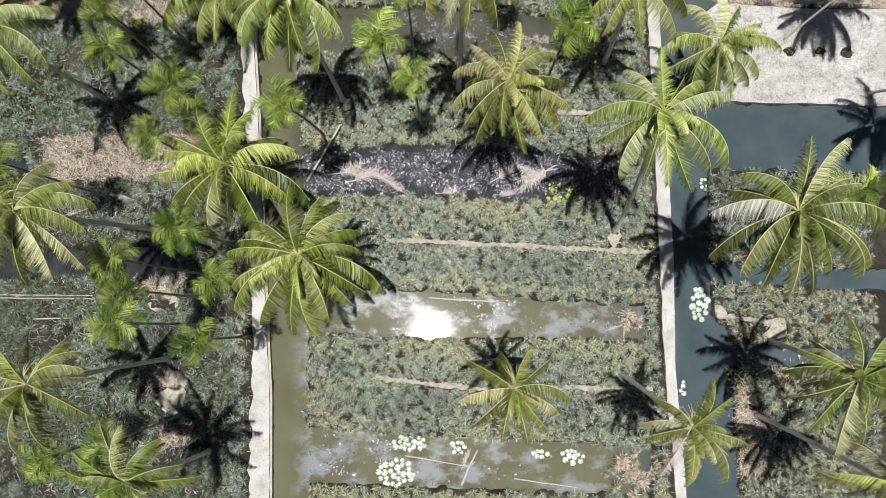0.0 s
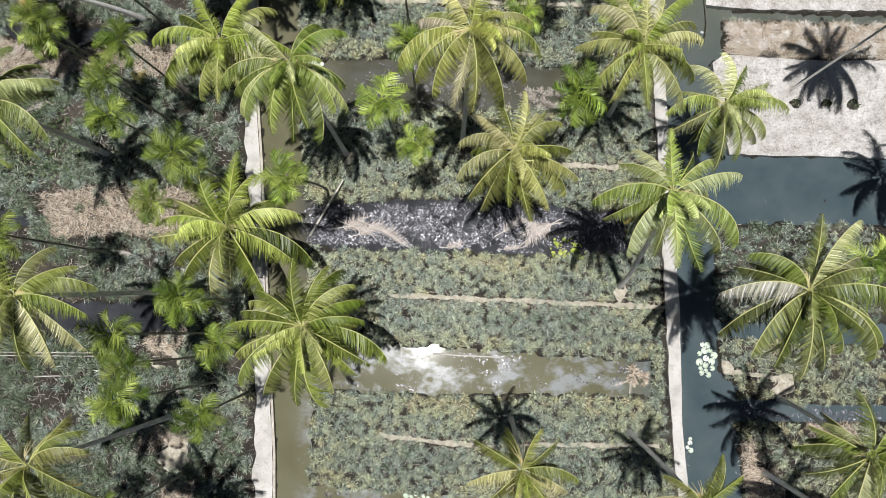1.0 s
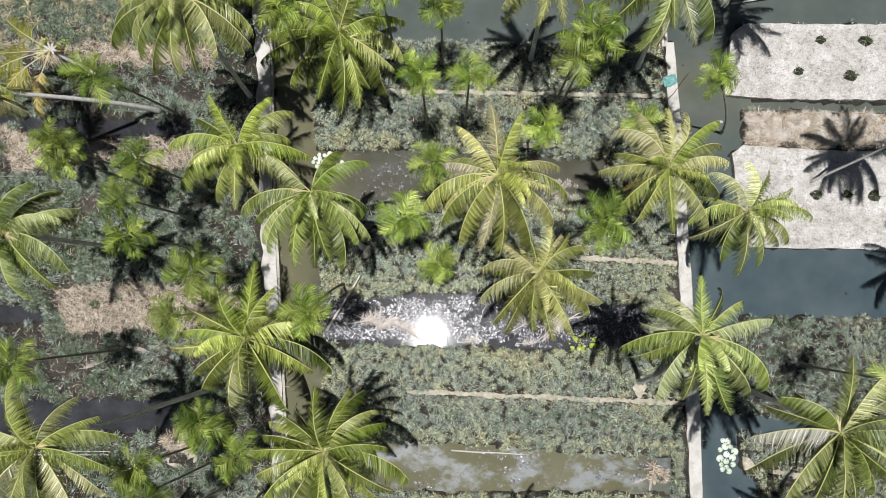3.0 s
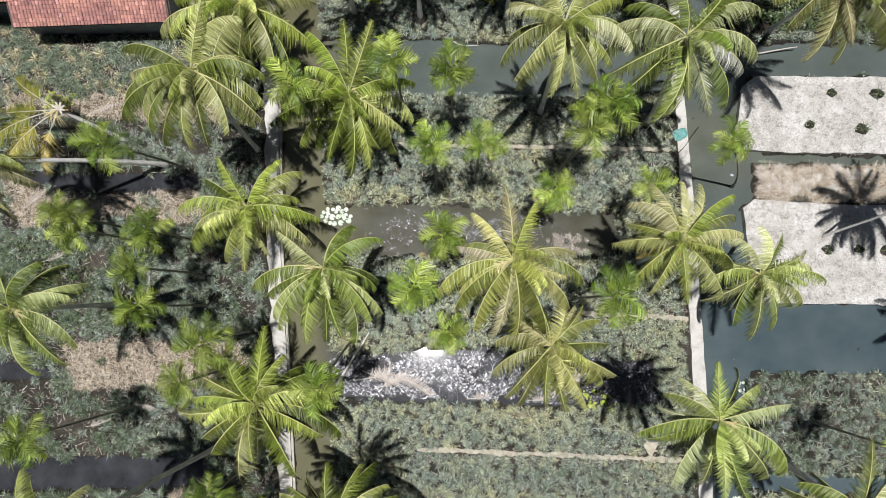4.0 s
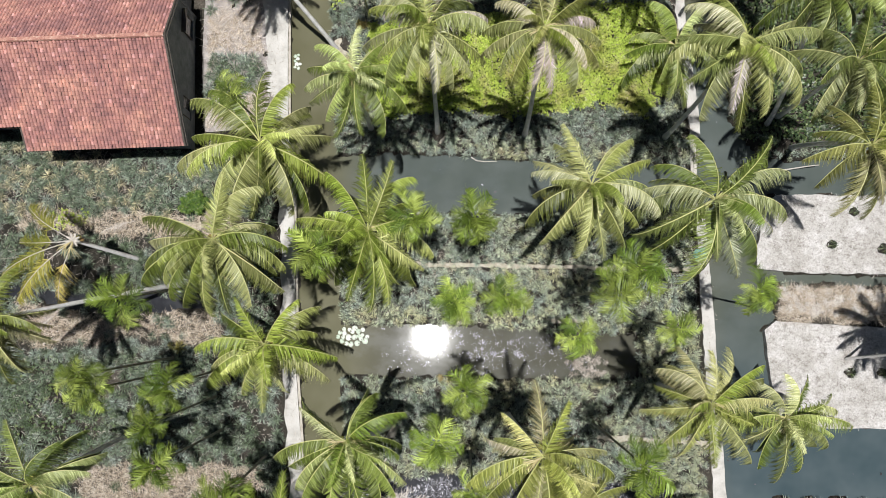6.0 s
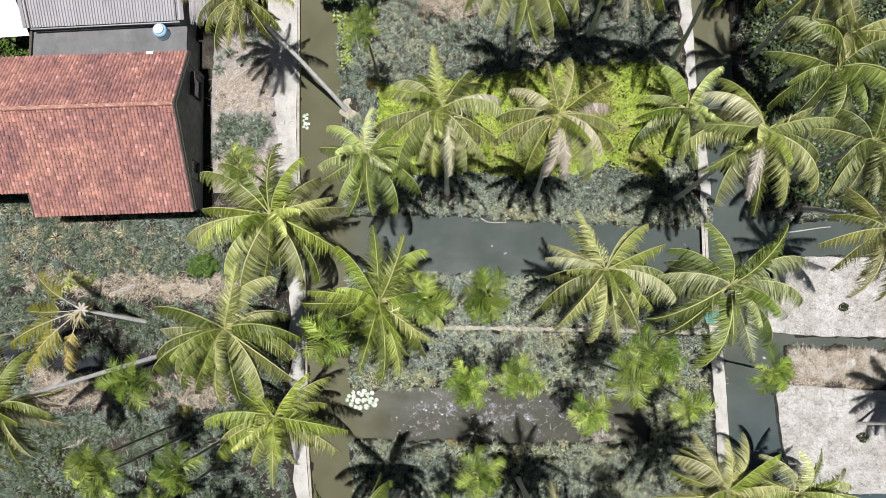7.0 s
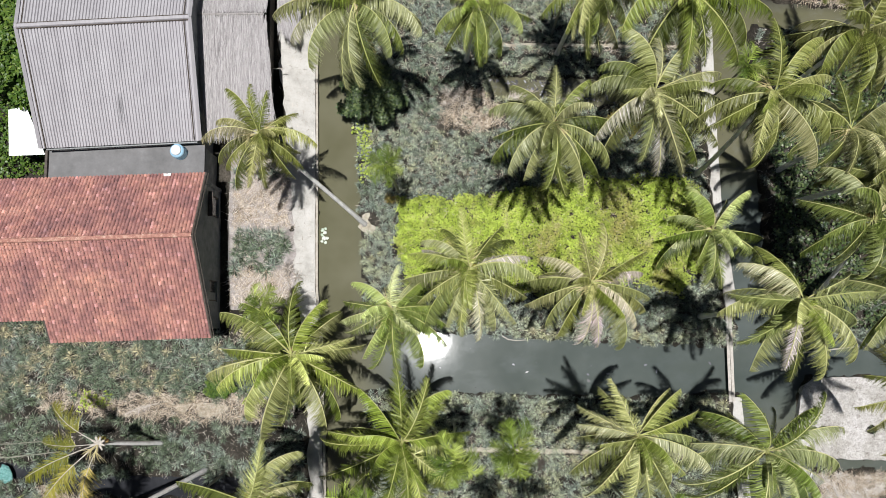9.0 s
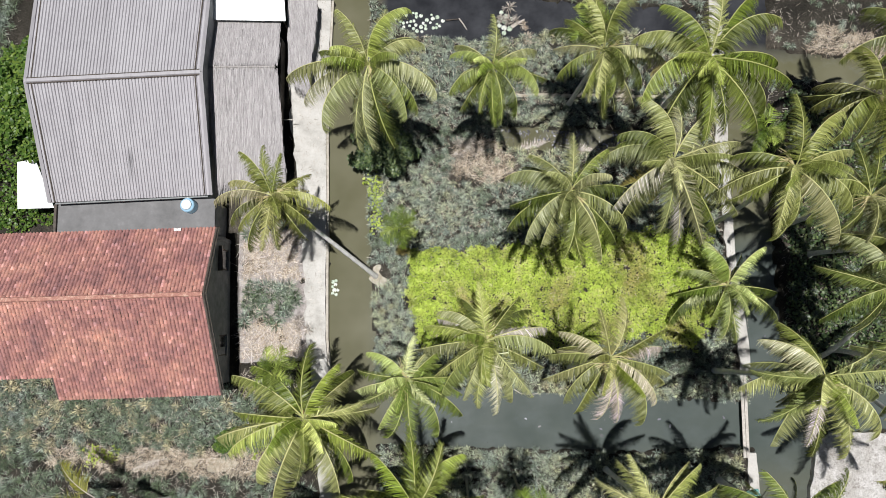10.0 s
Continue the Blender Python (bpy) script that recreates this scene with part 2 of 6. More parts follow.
    a = m.mix(1.0, a, m.ramp(m.noise(2.6, 6, 0.8), [(0.36, (0.70, 0.71, 0.74)), (0.5, (0.98, 0.98, 0.98)), (0.66, (1.25, 1.2, 1.15))]), "MULTIPLY")
    M["tile"] = m.base(m.mix(1.0, a, b, "MULTIPLY")).bump(m.noise(40, 4), 0.3, 0.01).m
    m = Mat("clay_tile_single", 0.85, 0.25)
    a = m.ramp(m.noise(0.55, 5, 0.7), [(0.30, (0.27, 0.150, 0.150)), (0.47, (0.41, 0.208, 0.187)), (0.70, (0.60, 0.325, 0.255))])
    b = m.ramp(m.each(), [(0.0, (0.80, 0.79, 0.80)), (0.5, (0.98, 0.98, 0.98)), (0.93, (1.10, 1.10, 1.10)), (1.0, (1.55, 1.65, 1.75))])
    a = m.mix(1.0, a, m.ramp(m.noise(2.6, 6, 0.8), [(0.36, (0.70, 0.71, 0.74)), (0.5, (0.98, 0.98, 0.98)), (0.66, (1.25, 1.2, 1.15))]), "MULTIPLY")
    M["tile_single"] = m.base(m.mix(1.0, a, b, "MULTIPLY")).bump(m.noise(40, 4), 0.3, 0.01).m
    m = Mat("ridge_tile", 0.85, 0.25)
    M["ridge"] = m.base(m.ramp(m.noise(4.5, 6, 0.8), [(0.32, (0.27, 0.125, 0.105)), (0.5, (0.42, 0.21, 0.165)), (0.6, (0.56, 0.36, 0.28)), (0.72, (0.70, 0.58, 0.50))])).m
    m = Mat("fibre_cement", 0.75, 0.3)
    a = m.ramp(m.noise(1.0, 5, 0.75, m.stretched(7.0, 0.10, 1)), [(0.25, (0.30, 0.29, 0.305)), (0.45, (0.395, 0.384, 0.40)), (0.75, (0.445, 0.435, 0.45))])
    b = m.ramp(m.noise(0.7, 6, 0.7), [(0.3, (0.88, 0.87, 0.88)), (0.6, (1, 1, 1))])
    c = m.mix(1.0, a, b, "MULTIPLY")
    sep = m.t.nodes.new("ShaderNodeSeparateXYZ")
    m.link(m.coord(), sep.inputs[0])
    soot = None
    for axis, mid, half in (("X", -23.9, 0.42), ("Y", 44.1, 1.1)):
        off = m.math("ABSOLUTE", m.math("SUBTRACT", sep.outputs[axis], mid))
        r = m.node("ShaderNodeMapRange", **{"From Min": 0.0, "From Max": half, "To Min": 1.0, "To Max": 0.0})
        m.link(off, r.inputs["Value"])
        soot = r.outputs[0] if soot is None else m.math("MULTIPLY", soot, r.outputs[0])
    streaks = m.ramp(m.noise(1.0, 3, 0.6, m.stretched(9.0, 0.3, 1)), [(0.4, (0, 0, 0)), (0.6, (1, 1, 1))])
    c = m.mix(m.math("MULTIPLY", soot, streaks), c, (0.10, 0.10, 0.105))
    M["fibre"] = m.base(m.mix(1.0, c, m.ramp(m.each(), [(0.0, (0.97, 0.97, 0.97)), (1.0, (1.04, 1.04, 1.04))]), "MULTIPLY")).m
    m = Mat("thatch", 0.9, 0.2)
    a = m.ramp(m.island(), [(0.0, (0.29, 0.275, 0.275)), (0.4, (0.385, 0.365, 0.365)), (1.0, (0.50, 0.48, 0.48))])
    M["thatch"] = m.base(a).m
    m = Mat("thatch_base", 0.9, 0.2)
    a = m.ramp(m.noise(2.0, 5, 0.7, m.stretched(14, 0.6, 1)), [(0.3, (0.22, 0.205, 0.19)), (0.6, (0.42, 0.40, 0.385)), (0.8, (0.54, 0.52, 0.50))])
    M["thatch_base"] = m.base(a).bump(m.noise(3.0, 5, 0.7, m.stretched(14, 0.6, 1)), 0.6, 0.03).m
    m = Mat("white_sheet", 0.5, 0.4)
    M["white"] = m.base(m.ramp(m.noise(2, 4), [(0.3, (0.72, 0.75, 0.74)), (0.6, (0.82, 0.84, 0.83))])).m
    m = Mat("grey_slab", 0.85, 0.3)
    a = m.ramp(m.noise(0.9, 5, 0.7), [(0.3, (0.13, 0.13, 0.13)), (0.6, (0.19, 0.188, 0.19)), (0.8, (0.26, 0.258, 0.262))])
    M["slab"] = m.base(a).bump(m.noise(25, 4), 0.3, 0.01).m
    m = Mat("wall_plaster", 0.85, 0.3)
    M["plaster"] = m.base(m.ramp(m.noise(1.4, 5, 0.7), [(0.3, (0.15, 0.158, 0.168)), (0.7, (0.30, 0.31, 0.325))])).m
    m = Mat("dark_wood", 0.7, 0.3)
    M["dark_wood"] = m.base(m.ramp(m.noise(5, 5, 0.7), [(0.3, (0.05, 0.042, 0.036)), (0.7, (0.12, 0.10, 0.085))])).m
    m = Mat("grey_wood", 0.8, 0.25)
    M["grey_wood"] = m.base(m.ramp(m.noise(6, 5, 0.7), [(0.3, (0.34, 0.31, 0.27)), (0.6, (0.52, 0.49, 0.45)), (0.8, (0.66, 0.63, 0.58))])).m
    m = Mat("tank_plastic", 0.35, 0.5)
    M["tank"] = m.base(m.ramp(m.noise(3, 3), [(0.3, (0.34, 0.58, 0.76)), (0.7, (0.42, 0.65, 0.82))])).m
    m = Mat("tank_lid", 0.4, 0.5)
    M["tank_lid"] = m.base(m.ramp(m.noise(4, 3), [(0.3, (0.72, 0.78, 0.82)), (0.7, (0.82, 0.86, 0.88))])).m
    m = Mat("dark_glass", 0.15, 0.5)
    M["glass"] = m.base(m.ramp(m.noise(3, 3), [(0.3, (0.02, 0.022, 0.025)), (0.7, (0.04, 0.045, 0.05))])).m
    m = Mat("gutter_metal", 0.45, 0.5, 0.6)
    M["gutter"] = m.base(m.ramp(m.noise(5, 4), [(0.3, (0.30, 0.32, 0.32)), (0.7, (0.46, 0.48, 0.48))])).m
    return M


MATS = make_materials()


# ---------------------------------------------------------------- helpers for meshes
def mesh_of(name, verts, faces, material, smooth=False):
    me = bpy.data.meshes.new(name)
    me.from_pydata([tuple(map(float, v)) for v in verts], [], [tuple(map(int, f)) for f in faces])
    me.materials.append(material)
    if smooth:
        me.shade_smooth()
    me.update()
    return me


def part(name, me, parent, label="", at=None):
    """Links a mesh as one object under a thing."""
    ob = new(name, me)
    ob.parent = parent
    if at is not None:
        ob.matrix_basis = at
    return tagged(ob, label)


def holder(name, m, label, category, group="", kind=""):
    ob = new(name)
    ob.empty_display_size = 0.2
    ob.matrix_basis = m
    return tagged(ob, label, category, group, kind)


def box_data(x0, x1, y0, y1, z0, z1, bevel=0.0):
    bm = bmesh.new()
    bmesh.ops.create_cube(bm, size=1)
    for v in bm.verts:
        v.co = Vector(((x0 + x1) / 2 + v.co.x * (x1 - x0), (y0 + y1) / 2 + v.co.y * (y1 - y0), (z0 + z1) / 2 + v.co.z * (z1 - z0)))
    if bevel:
        bmesh.ops.bevel(bm, geom=bm.edges[:], offset=bevel, segments=2, affect="EDGES")
    return bm


def box_mesh(name, x0, x1, y0, y1, z0, z1, material, bevel=0.0):
    bm = box_data(x0, x1, y0, y1, z0, z1, bevel)
    me = bpy.data.meshes.new(name)
    bm.to_mesh(me)
    bm.free()
    me.materials.append(material)
    return me


def tube(points, radii, sides=8, cap=True):
    """Verts and faces of a round tube through points."""
    verts, faces = [], []
    pts = [Vector(p) for p in points]
    for i, p in enumerate(pts):
        d = (pts[min(i + 1, len(pts) - 1)] - pts[max(i - 1, 0)]).normalized()
        u = d.cross(Vector((0.31, 0.95, 0.05)) if abs(d.z) > 0.8 else Vector((0, 0, 1))).normalized()
        w = d.cross(u)
        for k in range(sides):
            a = 2 * math.pi * k / sides
            verts.append(p + (u * math.cos(a) + w * math.sin(a)) * radii[i])
    for i in range(len(pts) - 1):
        for k in range(sides):
            faces.append((i * sides + k, i * sides + (k + 1) % sides, (i + 1) * sides + (k + 1) % sides, (i + 1) * sides + k))
    if cap:
        faces.append(tuple(range(sides - 1, -1, -1)))
        faces.append(tuple(range((len(pts) - 1) * sides, len(pts) * sides)))
    return verts, faces


def joined(pieces):
    verts, faces = [], []
    for v, f in pieces:
        o = len(verts)
        verts += list(v)
        faces += [tuple(i + o for i in g) for g in f]
    return verts, faces


def stuff_mesh(name, verts, tris, material, tint=None):
    """A large mesh from arrays of vertices and triangles."""
    me = bpy.data.meshes.new(name)
    me.vertices.add(len(verts))
    me.vertices.foreach_set("co", np.asarray(verts, np.float32).ravel())
    me.loops.add(tris.size)
    me.loops.foreach_set("vertex_index", tris.astype(np.int32).ravel())
    me.polygons.add(len(tris))
    me.polygons.foreach_set("loop_start", np.arange(0, tris.size, 3, dtype=np.int32))
    me.materials.append(material)
    if tint is not None:
        at = me.attributes.new("plant_tint", "FLOAT", "POINT")
        at.data.foreach_set("value", np.asarray(tint, np.float32))
    me.update(calc_edges=True)
    return me


def spread(template_v, template_t, places, yaw, size, lean=None):
    """Copies of a small template at many places, as one set of arrays."""
    n, k = len(places), len(template_v)
    c, s = np.cos(yaw)[:, None], np.sin(yaw)[:, None]
    x = (template_v[None, :, 0] * c - template_v[None, :, 1] * s) * size[:, None]
    y = (template_v[None, :, 0] * s + template_v[None, :, 1] * c) * size[:, None]
    z = template_v[None, :, 2] * size[:, None] + np.zeros_like(x)
    if lean is not None:
        z = z + x * lean[:, :1] + y * lean[:, 1:]
    v = np.stack([x, y, z], 2) + places[:, None, :]
    t = template_t[None] + (np.arange(n) * k)[:, None, None]
    return v.reshape(-1, 3), t.reshape(-1, 3)


# ---------------------------------------------------------------- plan of land and water
WATER_Z = -0.32
WEST_CANAL = [(-10.4, -16), (-10.55, -5), (-10.75, -2), (-11.65, 12.9), (-11.95, 16.6), (-12.2, 25), (-12.75, 34), (-12.85, 41), (-12.95, 47), (-12.6, 60),
              (-10.4, 60), (-10.4, 53), (-10.6, 48), (-10.5, 44), (-10.2, 38), (-9.9, 33.5), (-9.6, 24), (-9.4, 15.5), (-8.9, 8), (-8.5, 0), (-8.5, -6), (-8.3, -10.5), (-8.1, -16)]
EAST_CANAL = [(15.0, -16), (14.9, -10.5), (14.45, -3.3), (14.5, 4.1), (14.3, 10), (14.1, 16.6), (14.0, 20.3), (13.6, 27), (13.6, 31.4), (13.45, 33.8), (12.9, 39.2), (12.75, 48.4), (12.6, 60),
              (16, 60), (15.6, 52), (15, 49), (15.3, 44), (15.5, 39), (15.6, 33), (17.3, 30.4), (40, 30.2), (40, 28.2), (18, 28.2), (17.4, 27.4), (16.8, 24), (18, 22.8), (17.8, 20.2), (17.0, 19.5),
              (17.4, 17), (18.2, 13.5), (40, 13.2), (40, 8.9), (17.5, 9.3), (16.9, 8.8), (16.8, 5.6), (16.8, 0), (18, -1.2), (17.7, -3), (18, -5), (18.2, -10.5), (18.4, -16)]
PONDS = []
PONDS.append([(-9, -7.0), (0, -7.6), (7, -7.9), (12.9, -8.3), (12.7, -11.0), (4, -10.8), (-9, -10.3)])
PONDS.append([(-9, 1.3), (-4.8, 1.6), (0, 1.4), (6, 0.9), (12.7, 0.5), (12.6, -1.6), (5, -1.4), (0, -1.5), (-6.5, -1.2), (-9, -0.9)])
PONDS.append([(-9.6, 10.5), (0, 10.8), (6, 10.4), (11, 9.9), (11.6, 7.4), (5, 7.2), (0, 7.5), (-5, 7.6), (-9.3, 7.9)])
PONDS.append([(-10, 19.9), (-4, 20.0), (3, 19.6), (9, 19.2), (9.3, 16.8), (3, 16.6), (-3, 16.7), (-10, 16.9)])
PONDS.append([(-10.2, 30.8), (-5, 30.9), (3, 30.4), (13.3, 30.0), (14.5, 30.0), (14.5, 27.2), (13.2, 27.2), (5, 26.9), (-3.4, 27.2), (-10, 27.4)])
PONDS.append([(-2, 47.5), (6, 47.4), (11, 47.0), (11, 45.9), (6, 45.6), (-1.4, 46.2)])
PONDS.append([(-10.6, 57), (-9.0, 55), (-8, 53.9), (-4, 53.3), (2.4, 53.9), (7, 53.9), (11.0, 53.6), (11.0, 55.4), (4, 55.8), (-3, 56.6), (-7, 57.4)])
PONDS.append([(15, 52.8), (24, 51.6), (40, 51.2), (40, 49.2), (24, 49.8), (15, 51.2)])
PONDS.append([(16, 3.0), (23, 2.8), (40, 2.8), (40, 1.4), (25, 1.6), (16, 2.2)])
PONDS.append([(17, -1.6), (22, -2.2), (40, -2.4), (40, -3.3), (22, -3.2), (17, -3.1)])
PONDS.append([(-40, 4.2), (-20, 4.3), (-16.8, 4.2), (-16.6, 2.5), (-20, 2.3), (-40, 2.4)])
PONDS.append([(-40, 10.5), (-27.4, 10.2), (-25.8, 9.2), (-40, 8.6)])
PONDS.append([(17.2, 23.2), (24, 22.85), (40, 22.7), (40, 22.2), (24, 22.35), (17.2, 22.6)])
PONDS.append([(-40, 23.0), (-31, 22.9), (-29, 22.2), (-26, 22.1), (-20, 22.0), (-17.6, 21.9), (-17.6, 21.1), (-22, 20.9), (-26.4, 21.0), (-28.8, 21.7), (-31, 22.0), (-40, 22.0)])
WATERS = [WEST_CANAL, EAST_CANAL] + PONDS


def depth_in(points, polys):
    """Signed distance to the rim of the union of polygons: positive inside."""
    best = np.full(len(points), -1e9)
    for poly in polys:
        p = np.array(poly, float)
        q = np.roll(p, -1, 0)
        inside = np.zeros(len(points), bool)
        dist = np.full(len(points), 1e9)
        for a, b in zip(p, q):
            ab = b - a
            t = np.clip(((points - a) @ ab) / (ab @ ab), 0, 1)
            dist = np.minimum(dist, np.hypot(*(points - a - t[:, None] * ab).T))
            cross = (a[1] > points[:, 1]) != (b[1] > points[:, 1])
            xs = a[0] + (points[:, 1] - a[1]) * (ab[0] / (ab[1] if ab[1] else 1e-9))
            inside ^= cross & (points[:, 0] < xs)
        best = np.maximum(best, np.where(inside, dist, -dist))
    return best


def wobble(points, scale, seed=0.0):
    """Smooth uneven values between about -1 and 1."""
    x, y = points[:, 0] * scale + seed, points[:, 1] * scale - seed
    return (np.sin(x * 1.7 + 1.3 * np.sin(y * 1.1)) + np.sin(y * 2.3 + 1.7 * np.sin(x * 0.9)) + np.sin((x + y) * 3.1 + seed) * 0.5) / 2.5


def land_height(points):
    d = depth_in(points, WATERS) + 0.16 * wobble(points, 1.9, 3.0) + 0.08 * wobble(points, 5.0, 1.0)
    top = 0.05 * wobble(points, 0.8) + 0.03 * wobble(points, 3.3, 5.0)
    t = np.clip((d + 0.14) / 0.42, 0, 1)
    t = t * t * (3 - 2 * t)
    return top * (1 - t) - 1.1 * t


def ground():
    xs = np.concatenate([[-3000, -900, -300, -120, -70, -50], np.arange(-40, 34.01, 0.3), [46, 70, 120, 300, 900, 3000]])
    ys = np.concatenate([[-3000, -900, -300, -120, -60, -30], np.arange(-18, 62.01, 0.3), [75, 100, 150, 350, 900, 3000]])
    gx, gy = np.meshgrid(xs, ys)
    pts = np.stack([gx.ravel(), gy.ravel()], 1)
    z = land_height(pts)
    far = (np.abs(pts[:, 0] + 3) > 38) | (np.abs(pts[:, 1] - 22) > 41)
    z[far] = 0.0
    v = np.column_stack([pts, z])
    nx = len(xs)
    i = (np.arange(len(ys) - 1)[:, None] * nx + np.arange(nx - 1)[None]).ravel()
    t = np.concatenate([np.stack([i, i + 1, i + nx + 1], 1), np.stack([i, i + nx + 1, i + nx], 1)])
    me = stuff_mesh("ground", v, t, MATS["soil"])
    me.shade_smooth()
    tagged(new("ground", me), "dark earth with dry leaf litter and raised planting beds", "ground", kind="structure")
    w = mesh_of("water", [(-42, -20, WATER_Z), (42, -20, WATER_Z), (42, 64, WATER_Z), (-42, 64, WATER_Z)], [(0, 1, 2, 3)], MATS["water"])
    tagged(new("water", w), "still murky canal water reflecting the sky", "water", kind="structure")


def slab_strip(name, left, right, top, thick, material):
    """A paved strip between two edges, with thickness."""
    verts, faces = [], []
    n = len(left)
    for (lx, ly), (rx, ry) in zip(left, right):
        verts += [(lx, ly, top), (rx, ry, top), (rx, ry, top - thick), (lx, ly, top - thick)]
    for i in range(n - 1):
        a, b = i * 4, i * 4 + 4
        for k in range(4):
            faces.append((a + k, a + (k + 1) % 4, b + (k + 1) % 4, b + k))
    faces += [(3, 2, 1, 0), (n * 4 - 4, n * 4 - 3, n * 4 - 2, n * 4 - 1)]
    return mesh_of(name, verts, faces, material)


def resample(line, step, rough, seed):
    rng = random.Random(seed)
    out = []
    for (x0, y0), (x1, y1) in zip(line, line[1:]):
        n = max(1, int(abs(y1 - y0) / step))
        out += [(x0 + (x1 - x0) * k / n + rng.uniform(-rough, rough), y0 + (y1 - y0) * k / n) for k in range(n)]
    return out + [line[-1]]


WEST_PATH_L = [(-11.95, -16), (-11.85, -5), (-11.75, -2), (-12.7, 12.9), (-13.0, 16.6), (-13.3, 25), (-13.7, 30), (-14.2, 33.9), (-14.3, 37.4), (-14.9, 43), (-15.4, 48.4), (-15.7, 56)]
WEST_PATH_R = [(-10.55, -16), (-10.75, -5), (-10.95, -2), (-11.85, 12.9), (-12.15, 16.6), (-12.4, 25), (-12.6, 30), (-12.95, 33.9), (-13.0, 37.4), (-13.05, 43), (-13.15, 48.4), (-12.9, 56)]
EAST_PATH_L = [(14.35, -16), (14.25, -10.5), (13.8, -3.3), (13.6, 4.1), (13.5, 10), (13.35, 16.6), (13.2, 20.3), (13.1, 26.9)]
EAST_PATH_R = [(15.0, -16), (14.9, -10.5), (14.45, -3.3), (14.5, 4.1), (14.3, 10), (14.1, 16.6), (14.0, 20.3), (13.65, 26.9)]
EAST_PATH2_L = [(13.0, 31.9), (12.75, 33.8), (12.35, 39.2), (11.95, 45), (11.85, 50), (11.9, 56)]
EAST_PATH2_R = [(13.55, 31.9), (13.5, 33.8), (12.9, 39.2), (12.75, 45), (12.75, 50), (12.6, 56)]


def paths():
    n = 0
    for name, l, r, mat, label in (("path_1", WEST_PATH_L, WEST_PATH_R, "concrete", "pale worn concrete path beside the canal"),
                                   ("path_2", EAST_PATH_L, EAST_PATH_R, "concrete", "narrow pale concrete path along the canal bank"),
                                   ("path_3", EAST_PATH2_L, EAST_PATH2_R, "concrete", "narrow broken pale concrete path on the bank")):
        n += 1
        step = 0.5
        ls, rs = resample(l, step, 0.06 if n == 2 else 0.14, n), resample(r, step, 0.02, n + 9)
        k = min(len(ls), len(rs))
        tagged(new(name, slab_strip(name, ls[:k], rs[:k], 0.10, 0.45, MATS[mat])), label, "path", kind="structure")
    kl = [(x + 0.02, y) for x, y in WEST_PATH_R]
    kr = [(x + 0.17, y) for x, y in WEST_PATH_R]
    tagged(new("kerb", slab_strip("kerb", kl, kr, 0.06, 0.9, MATS["kerb"])), "stained concrete canal edge beside the path", "kerb", kind="structure")


ground()
paths()


# ---------------------------------------------------------------- fields of bleached and dry ground
FIELD_SOUTH = [(18.0, 13.6), (17.3, 17), (17.1, 19.6), (17.8, 20.1), (24, 19.7), (40, 19.6), (40, 13.5), (28, 13.3)]
FIELD_NORTH = [(16.8, 23.4), (16.8, 24.4), (17.5, 27.6), (18.2, 28.1), (28, 28.0), (40, 28.0), (40, 22.9), (28, 23.0), (20, 23.1)]
DRY_EAST = [(18.0, 20.2), (18.0, 22.3), (24, 22.2), (40, 22.1), (40, 19.8), (24, 20.0)]
DRY_PATCHES = []
DRY_PATCHES.append([(-26, 11.4), (-20, 11.6), (-15, 11.3), (-14, 10.2), (-17.5, 8.4), (-25, 8.5)])
DRY_PATCHES.append([(-18.6, 3.6), (-16.8, 3.8), (-16.0, 2.2), (-17.2, 0.9), (-18.8, 1.6)])
DRY_PATCHES.append([(-30, 21.9), (-27, 21.0), (-24.3, 20.8), (-23.5, 19.2), (-29, 18.6)])
DRY_PATCHES.append([(-20.5, 20.9), (-17.3, 20.9), (-16.6, 18.9), (-20, 18.8)])
DRY_PATCHES.append([(-24.4, 20.6), (-20.6, 20.7), (-20.4, 19.3), (-24.0, 19.3)])
DRY_PATCHES.append([(-30, 27.4), (-16, 27.0), (-16, 25.4), (-21, 25.4), (-30, 26.3)])
DRY_PATCHES.append([(-18.2, 40.2), (-15.0, 40.6), (-14.6, 37.9), (-18.0, 37.6)])
DRY_PATCHES.append([(-18.2, 34.9), (-14.6, 35.0), (-14.5, 32.8), (-18.0, 32.6)])
DRY_PATCHES.append([(-5.0, 46.3), (-2.6, 46.6), (-0.9, 45.8), (-1.2, 44.4), (-3.2, 43.7), (-4.9, 44.2)])
DRY_PATCHES.append([(19, 54.2), (24, 53.0), (23, 51.6), (18, 52.4)])
DRY_PATCHES.append([(-19, -3.2), (-16, -3.2), (-16, -4.6), (-19, -4.4)])
DRY_PATCHES.append([(-17.2, -7.0), (-15.4, -6.8), (-15.6, -8.2), (-17.6, -8.4)])
DRY_PATCHES.append([(18.0, -6.0), (20.4, -5.8), (20.6, -9.5), (18.3, -10)])
DRY_PATCHES.append([(17.7, -2.0), (19.0, -2.1), (19.2, -2.9), (17.8, -3.1)])
DRY_PATCHES.append([(21.6, -2.4), (23.4, -2.6), (25.4, -3.4), (25.0, -4.3), (22.6, -4.0)])
DRY_PATCHES.append([(17.5, -4.4), (18.6, -4.5), (19.0, -5.5), (18.8, -7.3), (17.5, -7.2)])
COVER = [(-7.7, 39.3), (-7.8, 36.4), (-6.8, 33.4), (-2, 33.8), (3, 33.3), (7, 34.2), (10.0, 33.4), (11.9, 35.5), (12.0, 38.6), (10.6, 41.0), (4, 40.6), (-2, 39.7)]
